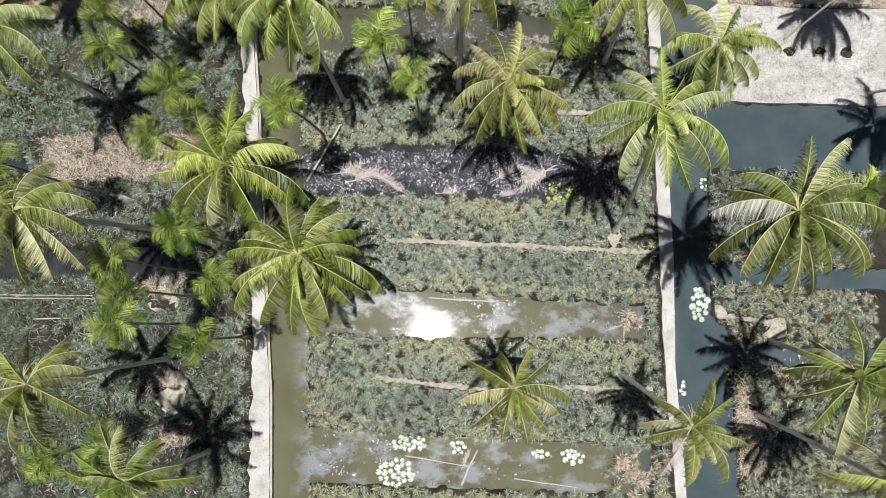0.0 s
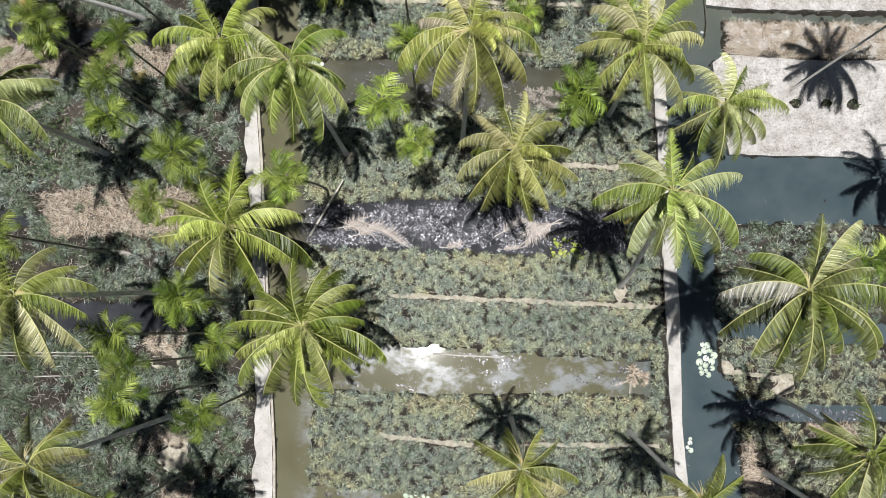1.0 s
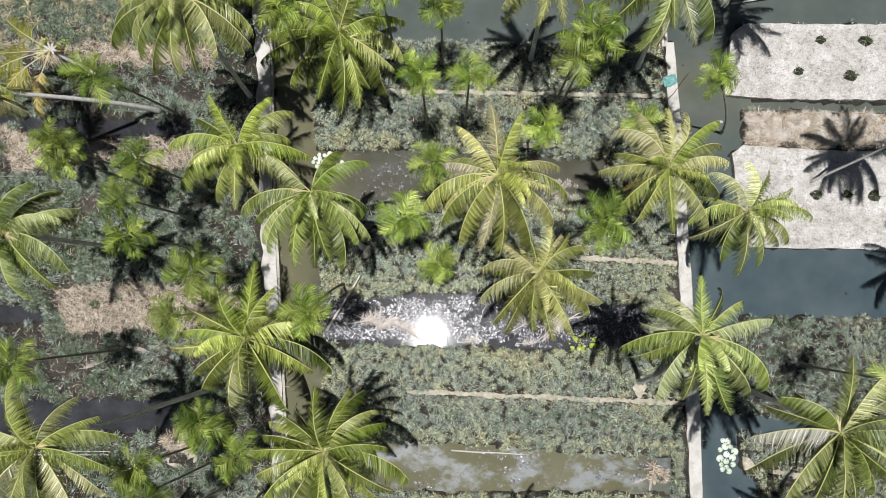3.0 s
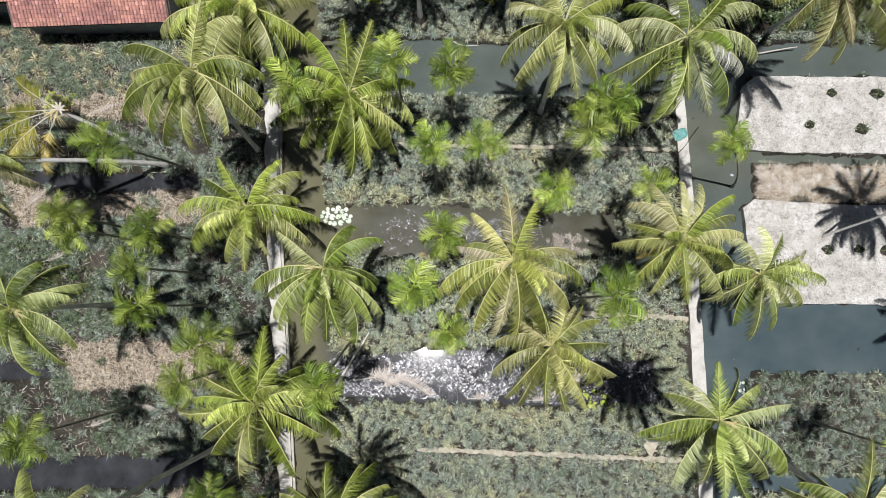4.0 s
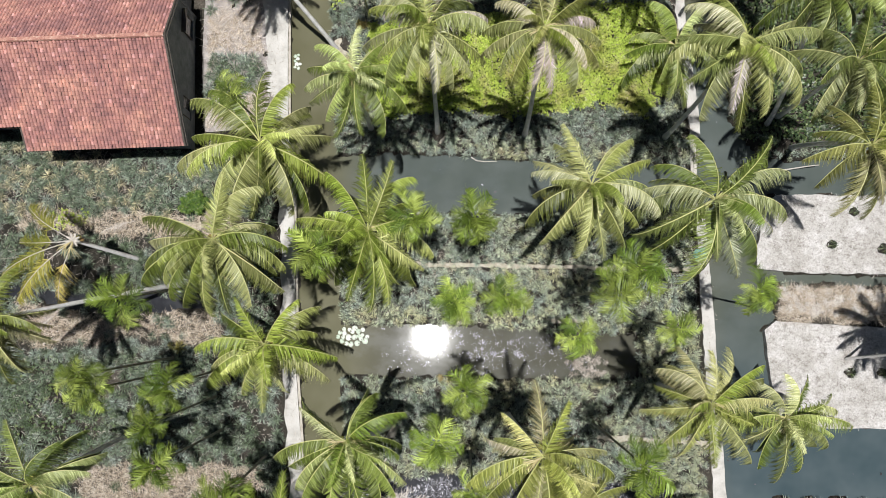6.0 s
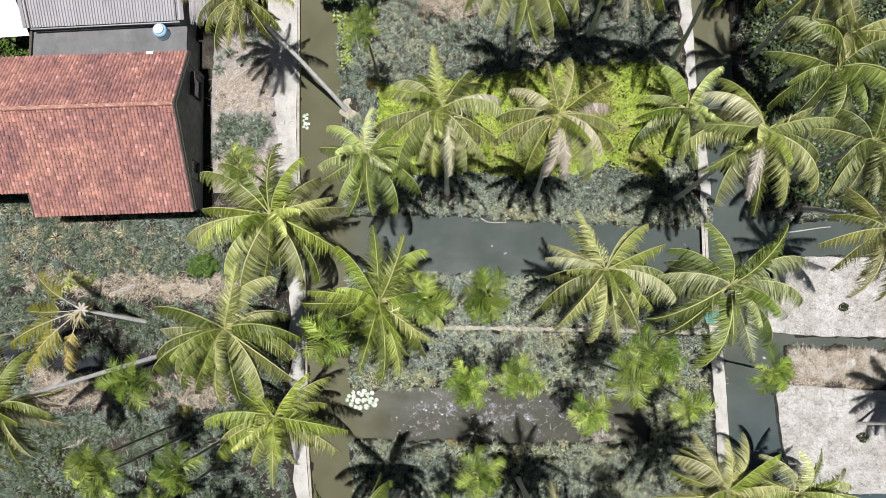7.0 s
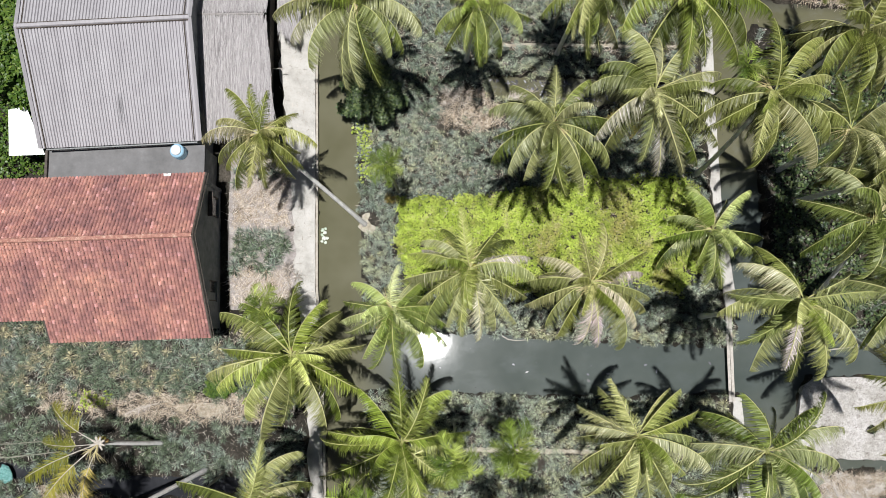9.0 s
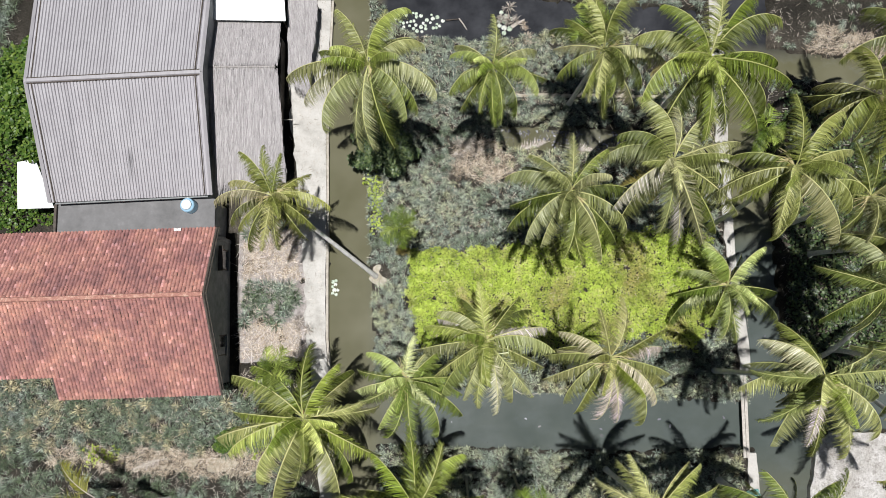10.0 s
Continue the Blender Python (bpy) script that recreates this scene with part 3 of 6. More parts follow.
YARD = [(-36, 32.7), (-28.3, 32.7), (-28.3, 31.2), (-18.2, 31.2), (-18.4, 41.5), (-15.1, 43.5), (-15.4, 57), (-33, 57)]
# bare walking lines through the beds: ends and width
LINES = [((-3.6, 4.7), (13.7, 3.9), 0.17), ((-4.2, -3.9), (3, -4.7), 0.16), ((4, -4.5), (13, -4.6), 0.14), ((-5, 23.8), (12.6, 23.4), 0.14),
         ((6.5, 13.0), (13.4, 12.6), 0.18), ((17.1, 0.0), (20.6, -0.5), 0.16), ((-1, 49.6), (11, 49.4), 0.12)]

# bare trodden spots: centre and half widths
PATCHES = [(-9.5, 37.9, 0.75, 0.6), (10.9, 4.9, 0.45, 0.6), (20.8, -0.9, 0.8, 0.65), (-6.3, 13.4, 0.5, 0.5), (-20.0, 26.2, 1.6, 0.5), (17.35, 0.15, 0.35, 0.45), (-17.6, 0.9, 0.9, 0.8), (-16.6, -3.9, 0.8, 0.7),
           (-16.8, -5.2, 1.0, 0.8), (1.0, 14.2, 0.4, 0.6), (-3.3, 32.0, 0.5, 0.5), (4.6, 20.2, 1.2, 0.2)]


def line_distance(points):
    best = np.full(len(points), 9.0)
    for a, b, w in LINES:
        a, b = np.array(a), np.array(b)
        ab = b - a
        t = np.clip(((points - a) @ ab) / (ab @ ab), 0, 1)
        off = points - a - t[:, None] * ab
        best = np.minimum(best, np.hypot(off[:, 0], off[:, 1] + 0.05 * wobble(points, 1.4, 2.0)) - w)
    return best


def field_slab(name, poly, top, seed, label):
    """A slightly raised field with a ragged, sloping rim."""
    rng = random.Random(seed)
    ring = []
    for (x0, y0), (x1, y1) in zip(poly, poly[1:] + poly[:1]):
        n = max(1, int(math.hypot(x1 - x0, y1 - y0) / 0.4))
        ring += [(x0 + (x1 - x0) * k / n + rng.uniform(-0.05, 0.05), y0 + (y1 - y0) * k / n + rng.uniform(-0.05, 0.05)) for k in range(n)]
    bm = bmesh.new()
    up = [bm.verts.new((x, y, top)) for x, y in ring]
    bm.faces.new(up)
    bmesh.ops.triangulate(bm, faces=bm.faces[:])
    low = [bm.verts.new((x, y, top - 0.5)) for x, y in ring]
    for i in range(len(ring)):
        j = (i + 1) % len(ring)
        bm.faces.new((up[i], low[i], low[j], up[j]))
    bmesh.ops.recalc_face_normals(bm, faces=bm.faces[:])
    me = bpy.data.meshes.new(name)
    bm.to_mesh(me)
    bm.free()
    me.materials.append(MATS["bleached"])
    return tagged(new(name, me), label, "field", kind="structure")


field_slab("field_1", FIELD_SOUTH, 0.13, 4, "bare field bleached pale by the sun beside the canal")
field_slab("field_2", FIELD_NORTH, 0.13, 5, "bare bleached field with small planting holes")


# ---------------------------------------------------------------- pineapple plants
def rosette(leaves, seed):
    """A spiral of narrow pointed leaves: the outer ones spread and droop, the inner ones stand up."""
    rng = random.Random(seed)
    v, t = [], []
    for k in range(leaves):
        f = k / leaves
        a = 2.39996 * k + rng.uniform(-0.25, 0.25)
        rise = 0.30 + 0.95 * f + rng.uniform(-0.15, 0.15)
        long = rng.uniform(0.44, 0.62) * (1.0 - 0.22 * f)
        w = rng.uniform(0.015, 0.024)
        d = Vector((math.cos(a), math.sin(a), 0))
        s = Vector((-math.sin(a), math.cos(a), 0))
        base = d * 0.03 + Vector((0, 0, 0.08 + 0.08 * f))
        mid = base + (d * math.cos(rise) + Vector((0, 0, math.sin(rise)))) * long * 0.5
        low = rise - rng.uniform(0.45, 0.95)
        tip = mid + (d * math.cos(low) + Vector((0, 0, math.sin(low)))) * long * 0.52 + s * rng.uniform(-0.07, 0.07)
        o = len(v)
        v += [base, mid - s * w, mid + s * w + Vector((0, 0, rng.uniform(-0.012, 0.012))), tip]
        t += [(o, o + 2, o + 1), (o + 1, o + 2, o + 3)]
    return np.array([tuple(x) for x in v]), np.array(t)


ROSETTES = [rosette(n, s) for n, s in ((30, 1), (34, 2), (28, 3), (32, 4))]


def pineapples():
    rng = np.random.default_rng(7)
    rows = []
    for x0, x1, dx, dy in ((-36, -11, 0.42, 0.40), (-11, 14.5, 0.345, 0.32), (14.5, 27, 0.42, 0.40)):
        for j, y in enumerate(np.arange(-15, 59, dy)):
            xs = np.arange(x0, x1, dx) + (dx / 2 if j % 2 else 0)
            rows.append(np.stack([xs, y - 0.035 * xs], 1))
    p = np.concatenate(rows)
    p += rng.normal(0, 0.085, p.shape)
    keep = depth_in(p, WATERS) + 0.14 * wobble(p, 1.9, 3.0) < -0.06
    keep &= depth_in(p, [FIELD_SOUTH, FIELD_NORTH, DRY_EAST, YARD]) < -0.15
    west = np.array(WEST_PATH_L + WEST_PATH_R[::-1])
    east = np.array(EAST_PATH_L + EAST_PATH_R[::-1])
    east2 = np.array(EAST_PATH2_L + EAST_PATH2_R[::-1])
    keep &= depth_in(p, [west, east, east2]) < -0.34
    dry = depth_in(p, DRY_PATCHES) + 0.5 * wobble(p, 0.9, 6.0)
    keep &= (dry < -0.1) | (rng.random(len(p)) < 0.06)
    cover = depth_in(p, [COVER]) + 0.2 * wobble(p, 0.9, 8.0)
    keep &= (cover < 0)
    keep &= line_distance(p) > -0.02
    west_side = p[:, 0] < -11
    thin = wobble(p, 0.33, 2.0) + 0.6 * wobble(p, 1.1, 9.0)
    keep &= ~((thin > 0.52) & west_side & (rng.random(len(p)) < 0.8))
    keep &= rng.random(len(p)) > np.where(west_side, 0.16, 0.05)
    keep &= ~((p[:, 0] > 15) & (p[:, 1] > 31) & (rng.random(len(p)) < 0.78))
    keep &= ~((p[:, 0] > 3) & (p[:, 1] > 44) & (rng.random(len(p)) < 0.3))
    near_house = (p[:, 0] > -19) & (p[:, 0] < -14) & (p[:, 1] > 31) & (p[:, 1] < 41)
    keep &= ~near_house | (rng.random(len(p)) < 0.95) & ((np.abs(p[:, 0] + 16.4) < 1.7) & (np.abs(p[:, 1] - 36.1) < 1.5)) | ((p[:, 0] < -17.4) & (p[:, 1] > 39.6))
    for px, py, rx, ry in PATCHES:
        keep &= ((p[:, 0] - px) / rx) ** 2 + ((p[:, 1] - py) / ry) ** 2 > 1.1
    p = p[keep]
    z = land_height(p) - 0.04
    # old plants yellow in drifts
    tint = np.clip(0.34 + 0.20 * wobble(p, 0.35, 4.0) + 0.11 * wobble(p, 1.3, 7.0) + rng.normal(0, 0.13, len(p)), 0, 1)
    rim = depth_in(p, PONDS)
    tint = np.clip(tint + 0.20 * np.clip(1 - np.abs(rim + 0.5) / 0.9, 0, 1) * (p[:, 0] > -9), 0, 1)
    size = rng.uniform(0.80, 1.15, len(p)) * np.where(p[:, 0] < -11, 0.90, 0.68)
    tint = np.clip(tint + np.where(p[:, 0] < -13, -0.17, np.where((p[:, 0] < 14) & (p[:, 1] < 26), 0.14, np.where(p[:, 0] < 14, 0.04, np.where(p[:, 1] < 3, 0.20, -0.06)))), 0, 1)
    bed = (p[:, 0] < -13.5) & (p[:, 1] > 26.8) & (p[:, 1] < 32)
    size = np.where(bed, size * 1.10, size)
    yard = (p[:, 0] > -18.4) & (p[:, 0] < -14) & (p[:, 1] > 32) & (p[:, 1] < 41)
    size = np.where(yard, size * 1.2, size)
    withered = rng.random(len(p)) < np.where(p[:, 0] < -22, 0.22, 0.08)
    tint = np.where(bed, np.where(withered, 0.97, np.clip(0.17 + 0.5 * (tint - 0.2), 0, 1)), tint)
    yaw = rng.uniform(0, 6.28, len(p))
    lean = rng.normal(0, 0.10, (len(p), 2))
    blocks = [p[:, 0] < -11, p[:, 0] > 15]
    mid = (p[:, 0] >= -11) & (p[:, 0] <= 15)
    for lo, hi in ((-20, -9), (-9, 0), (0, 9), (9, 18), (18, 28.5), (28.5, 46.5), (46.5, 70)):
        blocks.append(mid & (p[:, 1] > lo) & (p[:, 1] <= hi))
    kinds = rng.integers(0, len(ROSETTES), len(p))
    for sel in blocks:
        vs, ts, tn, o = [], [], [], 0
        for k, (tv, tt) in enumerate(ROSETTES):
            s = sel & (kinds == k)
            if not s.any():
                continue
            v, t = spread(tv, tt, np.column_stack([p[s], z[s]]), yaw[s], size[s], lean[s])
            vs.append(v), ts.append(t + o), tn.append(np.repeat(tint[s], len(tv)))
            o += len(v)
        me = stuff_mesh("pineapple_plants", np.concatenate(vs), np.concatenate(ts), MATS["pineapple"], np.concatenate(tn))
        tagged(new("pineapple_plants", me), "dense grey-green spiky pineapple plants growing on a raised bed", "plants", kind="stuff")


pineapples()


# ---------------------------------------------------------------- litter, straw and ground cover
def blades(name, polys, count, long, wide, material, label, seed, lift=0.12, flat=0.25, area=None, keep_off=True, base=0.0):
    """Loose dry blades lying over patches of ground."""
    rng = np.random.default_rng(seed)
    pts = []
    if polys:
        for poly in polys:
            q = np.array(poly)
            lo, hi = q.min(0), q.max(0)
            n = int(count * (hi - lo).prod())
            r = rng.uniform(lo, hi, (n, 2))
            pts.append(r[depth_in(r, [poly]) + 0.35 * wobble(r, 1.2, 4.0) > 0])
    else:
        x0, x1, y0, y1 = area
        r = rng.uniform((x0, y0), (x1, y1), (int(count * (x1 - x0) * (y1 - y0)), 2))
        pts.append(r)
    p = np.concatenate(pts)
    if keep_off:
        p = p[depth_in(p, WATERS) < -0.1]
        p = p[depth_in(p, [YARD]) < 0.0]
    if not polys:
        p = p[depth_in(p, [FIELD_SOUTH, FIELD_NORTH, COVER, WEST_PATH_L + WEST_PATH_R[::-1], EAST_PATH_L + EAST_PATH_R[::-1], EAST_PATH2_L + EAST_PATH2_R[::-1]]) < -0.05]
    z = (land_height(p) if base == 0 else base) + rng.uniform(0.02, lift, len(p))
    a = rng.uniform(0, 6.28, len(p))
    l = rng.uniform(0.4, 1.0, len(p)) * long
    w = rng.uniform(0.6, 1.2, len(p)) * wide
    d = np.stack([np.cos(a), np.sin(a), rng.normal(0, flat, len(p))], 1)
    s = np.stack([-np.sin(a), np.cos(a), rng.normal(0, flat, len(p))], 1)
    c = np.column_stack([p, z])
    v = np.stack([c - s * w[:, None], c + s * w[:, None], c + d * l[:, None] + s * w[:, None] * 0.4, c + d * l[:, None] - s * w[:, None] * 0.4], 1).reshape(-1, 3)
    i = np.arange(len(p)) * 4
    t = np.concatenate([np.stack([i, i + 1, i + 2], 1), np.stack([i, i + 2, i + 3], 1)])
    return tagged(new(name, stuff_mesh(name, v, t, material)), label, "litter", kind="stuff")


def bleached_line(a, b, w, seed):
    """The two uneven edges of a trodden line that winds a little between its ends."""
    rng = random.Random(seed)
    n = int(abs(b[0] - a[0]) / 0.11) + 2
    f = np.linspace(0, 1, n)
    c = np.array(a) + (np.array(b) - np.array(a)) * f[:, None]
    c[:, 1] -= 0.05 * wobble(c, 1.4, 2.0)
    broad = w * (0.85 + 0.3 * wobble(c, 1.1, seed) + 0.25 * wobble(c, 4.3, seed + 3.0))
    up = [(x, y + max(0.02, h + rng.uniform(-0.05, 0.05))) for (x, y), h in zip(c, broad)]
    down = [(x, y - max(0.02, h + rng.uniform(-0.05, 0.05))) for (x, y), h in zip(c, broad)]
    return up, down


def walking_lines():
    for k, (a, b, w) in enumerate(LINES):
        l, r = bleached_line(a, b, w, k)
        me = slab_strip("footpath", l, r, 0.085, 0.3, MATS["trodden"])
        tagged(new("footpath", me), "narrow trodden line of pale dry earth between the plants", "path", kind="structure")


walking_lines()
side_yard = field_slab("field_3", [(-18.3, 32.4), (-13.85, 32.6), (-14.1, 36), (-14.5, 41), (-14.8, 43.6), (-18.4, 43.4), (-18.6, 38)], 0.04, 6, "bare pale sandy yard between the house and the path")
side_yard.data.materials[0] = MATS["yard"]
blades("dry_straw", [DRY_EAST], 160, 0.45, 0.009, MATS["straw"], "loose dry tan straw between the two bleached fields", 18)
blades("dry_straw", DRY_PATCHES + [DRY_EAST], 210, 0.50, 0.008, MATS["straw"], "loose dry tan straw and dead palm leaves on the ground", 11)
blades("dead_leaves", None, 7.5, 0.4, 0.012, MATS["litter"], "scattered grey dead leaves between the plants", 12, 0.25, area=(-36, 27, -15, 58))
blades("dead_leaves", None, 7, 0.36, 0.013, MATS["litter"], "brown and grey dead leaves littering the ground under the palms", 19, 0.22, area=(-36, -13.6, -15, 32))
blades("dry_straw", [[(-34, 31.2), (-18.4, 30.8), (-14.2, 31.6), (-14.0, 26.8), (-34, 27.2)]], 12, 0.40, 0.009, MATS["straw"], "dry straw lying between the plants below the house", 20, 0.16)
blades("dead_leaves", None, 12, 0.40, 0.012, MATS["straw"], "tan dead leaves and straw between the plants", 28, 0.2, area=(-9.5, 12.5, 40.5, 57))
blades("leaf_litter", [[(-34, 31.6), (-14.2, 32.0), (-14.0, 27.4), (-34, 26.9)]], 22, 0.42, 0.011, MATS["litter"], "brown dry leaf litter between the pineapple plants", 34, 0.10, 0.10)
blades("field_stubble", [FIELD_SOUTH, FIELD_NORTH], 90, 0.24, 0.008, MATS["stubble"], "short pale dry stubble on the bleached field", 13, 0.2, 0.4)
blades("dry_stems", [COVER], 16, 0.40, 0.009, MATS["straw"], "tan dry stems among the creeping ground cover", 14, 0.34, 0.3)
blades("dry_straw", [[(-18.3, 32.6), (-14.9, 32.8), (-14.8, 41), (-15.2, 43.4), (-18.3, 43.2)]], 60, 0.45, 0.010, MATS["straw"], "loose pale straw scattered over the bare yard", 15, 0.06, 0.15, keep_off=False)

blades("fallen_leaves", [[(-18.3, 40.5), (-14.9, 40.8), (-14.7, 37.9), (-18.2, 37.6)], [(-18.2, 34.6), (-14.4, 34.6), (-14.2, 32.8), (-18.0, 32.8)]], 26, 1.0, 0.020, MATS["dead_palm"], "long bleached palm leaflets heaped on the yard", 33, 0.14, 0.12, keep_off=False)
blades("dead_leaves", [WEST_PATH_L + WEST_PATH_R[::-1], EAST_PATH_L + EAST_PATH_R[::-1], EAST_PATH2_L + EAST_PATH2_R[::-1]], 9, 0.30, 0.012, MATS["litter"], "grey dead leaves blown over the concrete paths", 16, 0.04, 0.06, keep_off=False, base=0.10)
blades("dry_straw", [[(min(a[0], b[0]), a[1] + 0.55), (max(a[0], b[0]), b[1] + 0.55), (max(a[0], b[0]), b[1] - 0.55), (min(a[0], b[0]), a[1] - 0.55)] for a, b, w in LINES], 45, 0.28, 0.008, MATS["straw"], "short pale straw lying along the trodden lines", 17, 0.12, 0.2)


def dried_plants(polys, per_m2, seed):
    """Dead, straw-coloured plants left standing."""
    rng = np.random.default_rng(seed)
    pts = []
    for poly in polys:
        q = np.array(poly)
        r = rng.uniform(q.min(0), q.max(0), (int(per_m2 * (q.max(0) - q.min(0)).prod()), 2))
        pts.append(r[(depth_in(r, [poly]) > 0.1) & (depth_in(r, WATERS) < -0.15) & (wobble(r, 1.3, 2.0) > -0.45)])
    r = np.concatenate(pts)
    tv, tt = rosette(26, seed)
    v, t = spread(tv * (1, 1, 0.7), tt, np.column_stack([r, land_height(r)]), rng.uniform(0, 6.28, len(r)), rng.uniform(0.45, 0.85, len(r)), rng.normal(0, 0.25, (len(r), 2)))
    tagged(new("dried_plants", stuff_mesh("dried_plants", v, t, MATS["stubble" if seed == 31 else "straw"])), "withered straw-coloured plants left standing in rows", "plants", kind="stuff")


dried_plants([DRY_EAST], 7.0, 31)
dried_plants(DRY_PATCHES, 1.8, 32)


def leaf_patch(name, poly, count, size, heights, material, label, category, seed):
    """A low tangle of small leaves."""
    rng = np.random.default_rng(seed)
    q = np.array(poly)
    lo, hi = q.min(0) - 0.4, q.max(0) + 0.4
    r = rng.uniform(lo, hi, (int(count * (hi - lo).prod()), 2))
    r = r[depth_in(r, [poly]) + 0.2 * wobble(r, 0.9, 8.0) + 0.25 * wobble(r, 3.0, 8.0) + rng.normal(0, 0.12, len(r)) > 0]
    r = r[wobble(r, 1.6, 5.0) + 0.7 * wobble(r, 4.0, 1.0) > -0.62 - 0.9 * rng.random(len(r)) + 0.15 * np.clip(r[:, 0] / 6, 0, 1)]
    z = heights[0] + (heights[1] - heights[0]) * rng.random(len(r)) * (0.55 + 0.45 * wobble(r, 1.3, 2.0))
    tv = np.array([(0, -0.2, 0), (0.45, -0.5, 0.10), (1, 0, -0.12), (0.45, 0.5, 0.10), (0, 0.2, 0)])
    tt = np.array([(0, 1, 3), (0, 3, 4), (1, 2, 3)])
    v, t = spread(tv, tt, np.column_stack([r, z]), rng.uniform(0, 6.28, len(r)), rng.uniform(0.6, 1.3, len(r)) * size, rng.normal(0, 0.6, (len(r), 2)))
    return tagged(new(name, stuff_mesh(name, v, t, material)), label, category, kind="stuff")


leaf_patch("ground_cover", COVER, 460, 0.10, (0.05, 0.42), MATS["cover"], "bright yellow-green creeping leafy ground cover", "ground cover", 21)
leaf_patch("weeds", [(-10.4, 44.4), (-9.6, 44.4), (-9.5, 41.0), (-10.2, 40.6)], 90, 0.14, (0.05, 0.4), MATS["cover"], "bright green weeds on the canal bank", "weeds", 22)
leaf_patch("weeds", [(-17.4, 27.6), (-16.0, 27.5), (-16.2, 26.6), (-17.4, 26.6)], 60, 0.14, (0.05, 0.4), MATS["cover"], "small green weeds in dry grass", "weeds", 23)
leaf_patch("weeds", [(-27.8, 27.3), (-25.6, 27.4), (-25.2, 26.5), (-27.4, 26.3)], 70, 0.12, (0.05, 0.4), MATS["cover"], "yellow-green weeds in dry grass below the house", "weeds", 29)
leaf_patch("weeds", [(6.6, 8.2), (8.4, 8.0), (8.3, 7.0), (6.8, 7.0)], 60, 0.16, (0.0, 0.3), MATS["cover"], "yellow-green water weeds at the bank", "weeds", 24)

# sparse dark plants, added partly to stand in for deep shade on this ground
leaf_patch("undergrowth", [(16.2, 31.6), (26, 31.2), (27, 48.6), (16.6, 50.2), (16.3, 44)], 75, 0.17, (0.02, 0.5), MATS["shrub"], "dark tangled undergrowth beneath the palms", "undergrowth", 25)
leaf_patch("undergrowth", [(-36, 47.5), (-30.6, 47.5), (-29.6, 41.0), (-36, 40.6)], 90, 0.16, (0.02, 0.6), MATS["tree_leaf"], "green leafy undergrowth beside the grey house", "undergrowth", 27)
leaf_patch("undergrowth", [(-34, 18.2), (-25, 18.0), (-23, 14), (-24, 11.8), (-34, 12)], 30, 0.15, (0.02, 0.4), MATS["shrub"], "dark tangled undergrowth beneath the palms", "undergrowth", 26)


def bare_patch(x, y, rx, ry, seed, material="trodden"):
    """A small trodden patch at a palm's foot."""
    poly = [(x + rx * math.cos(a) * (1 + 0.2 * math.sin(3 * a + seed)), y + ry * math.sin(a) * (1 + 0.2 * math.cos(2 * a + seed))) for a in (2 * math.pi * k / 14 for k in range(14))]
    ob = field_slab("bare_patch", poly, 0.02, seed, "small patch of bare pale earth")
    ob.data.materials[0] = MATS[material]


for k, (px, py, rx, ry) in enumerate(PATCHES):
    bare_patch(px, py, rx, ry, 700 + k)


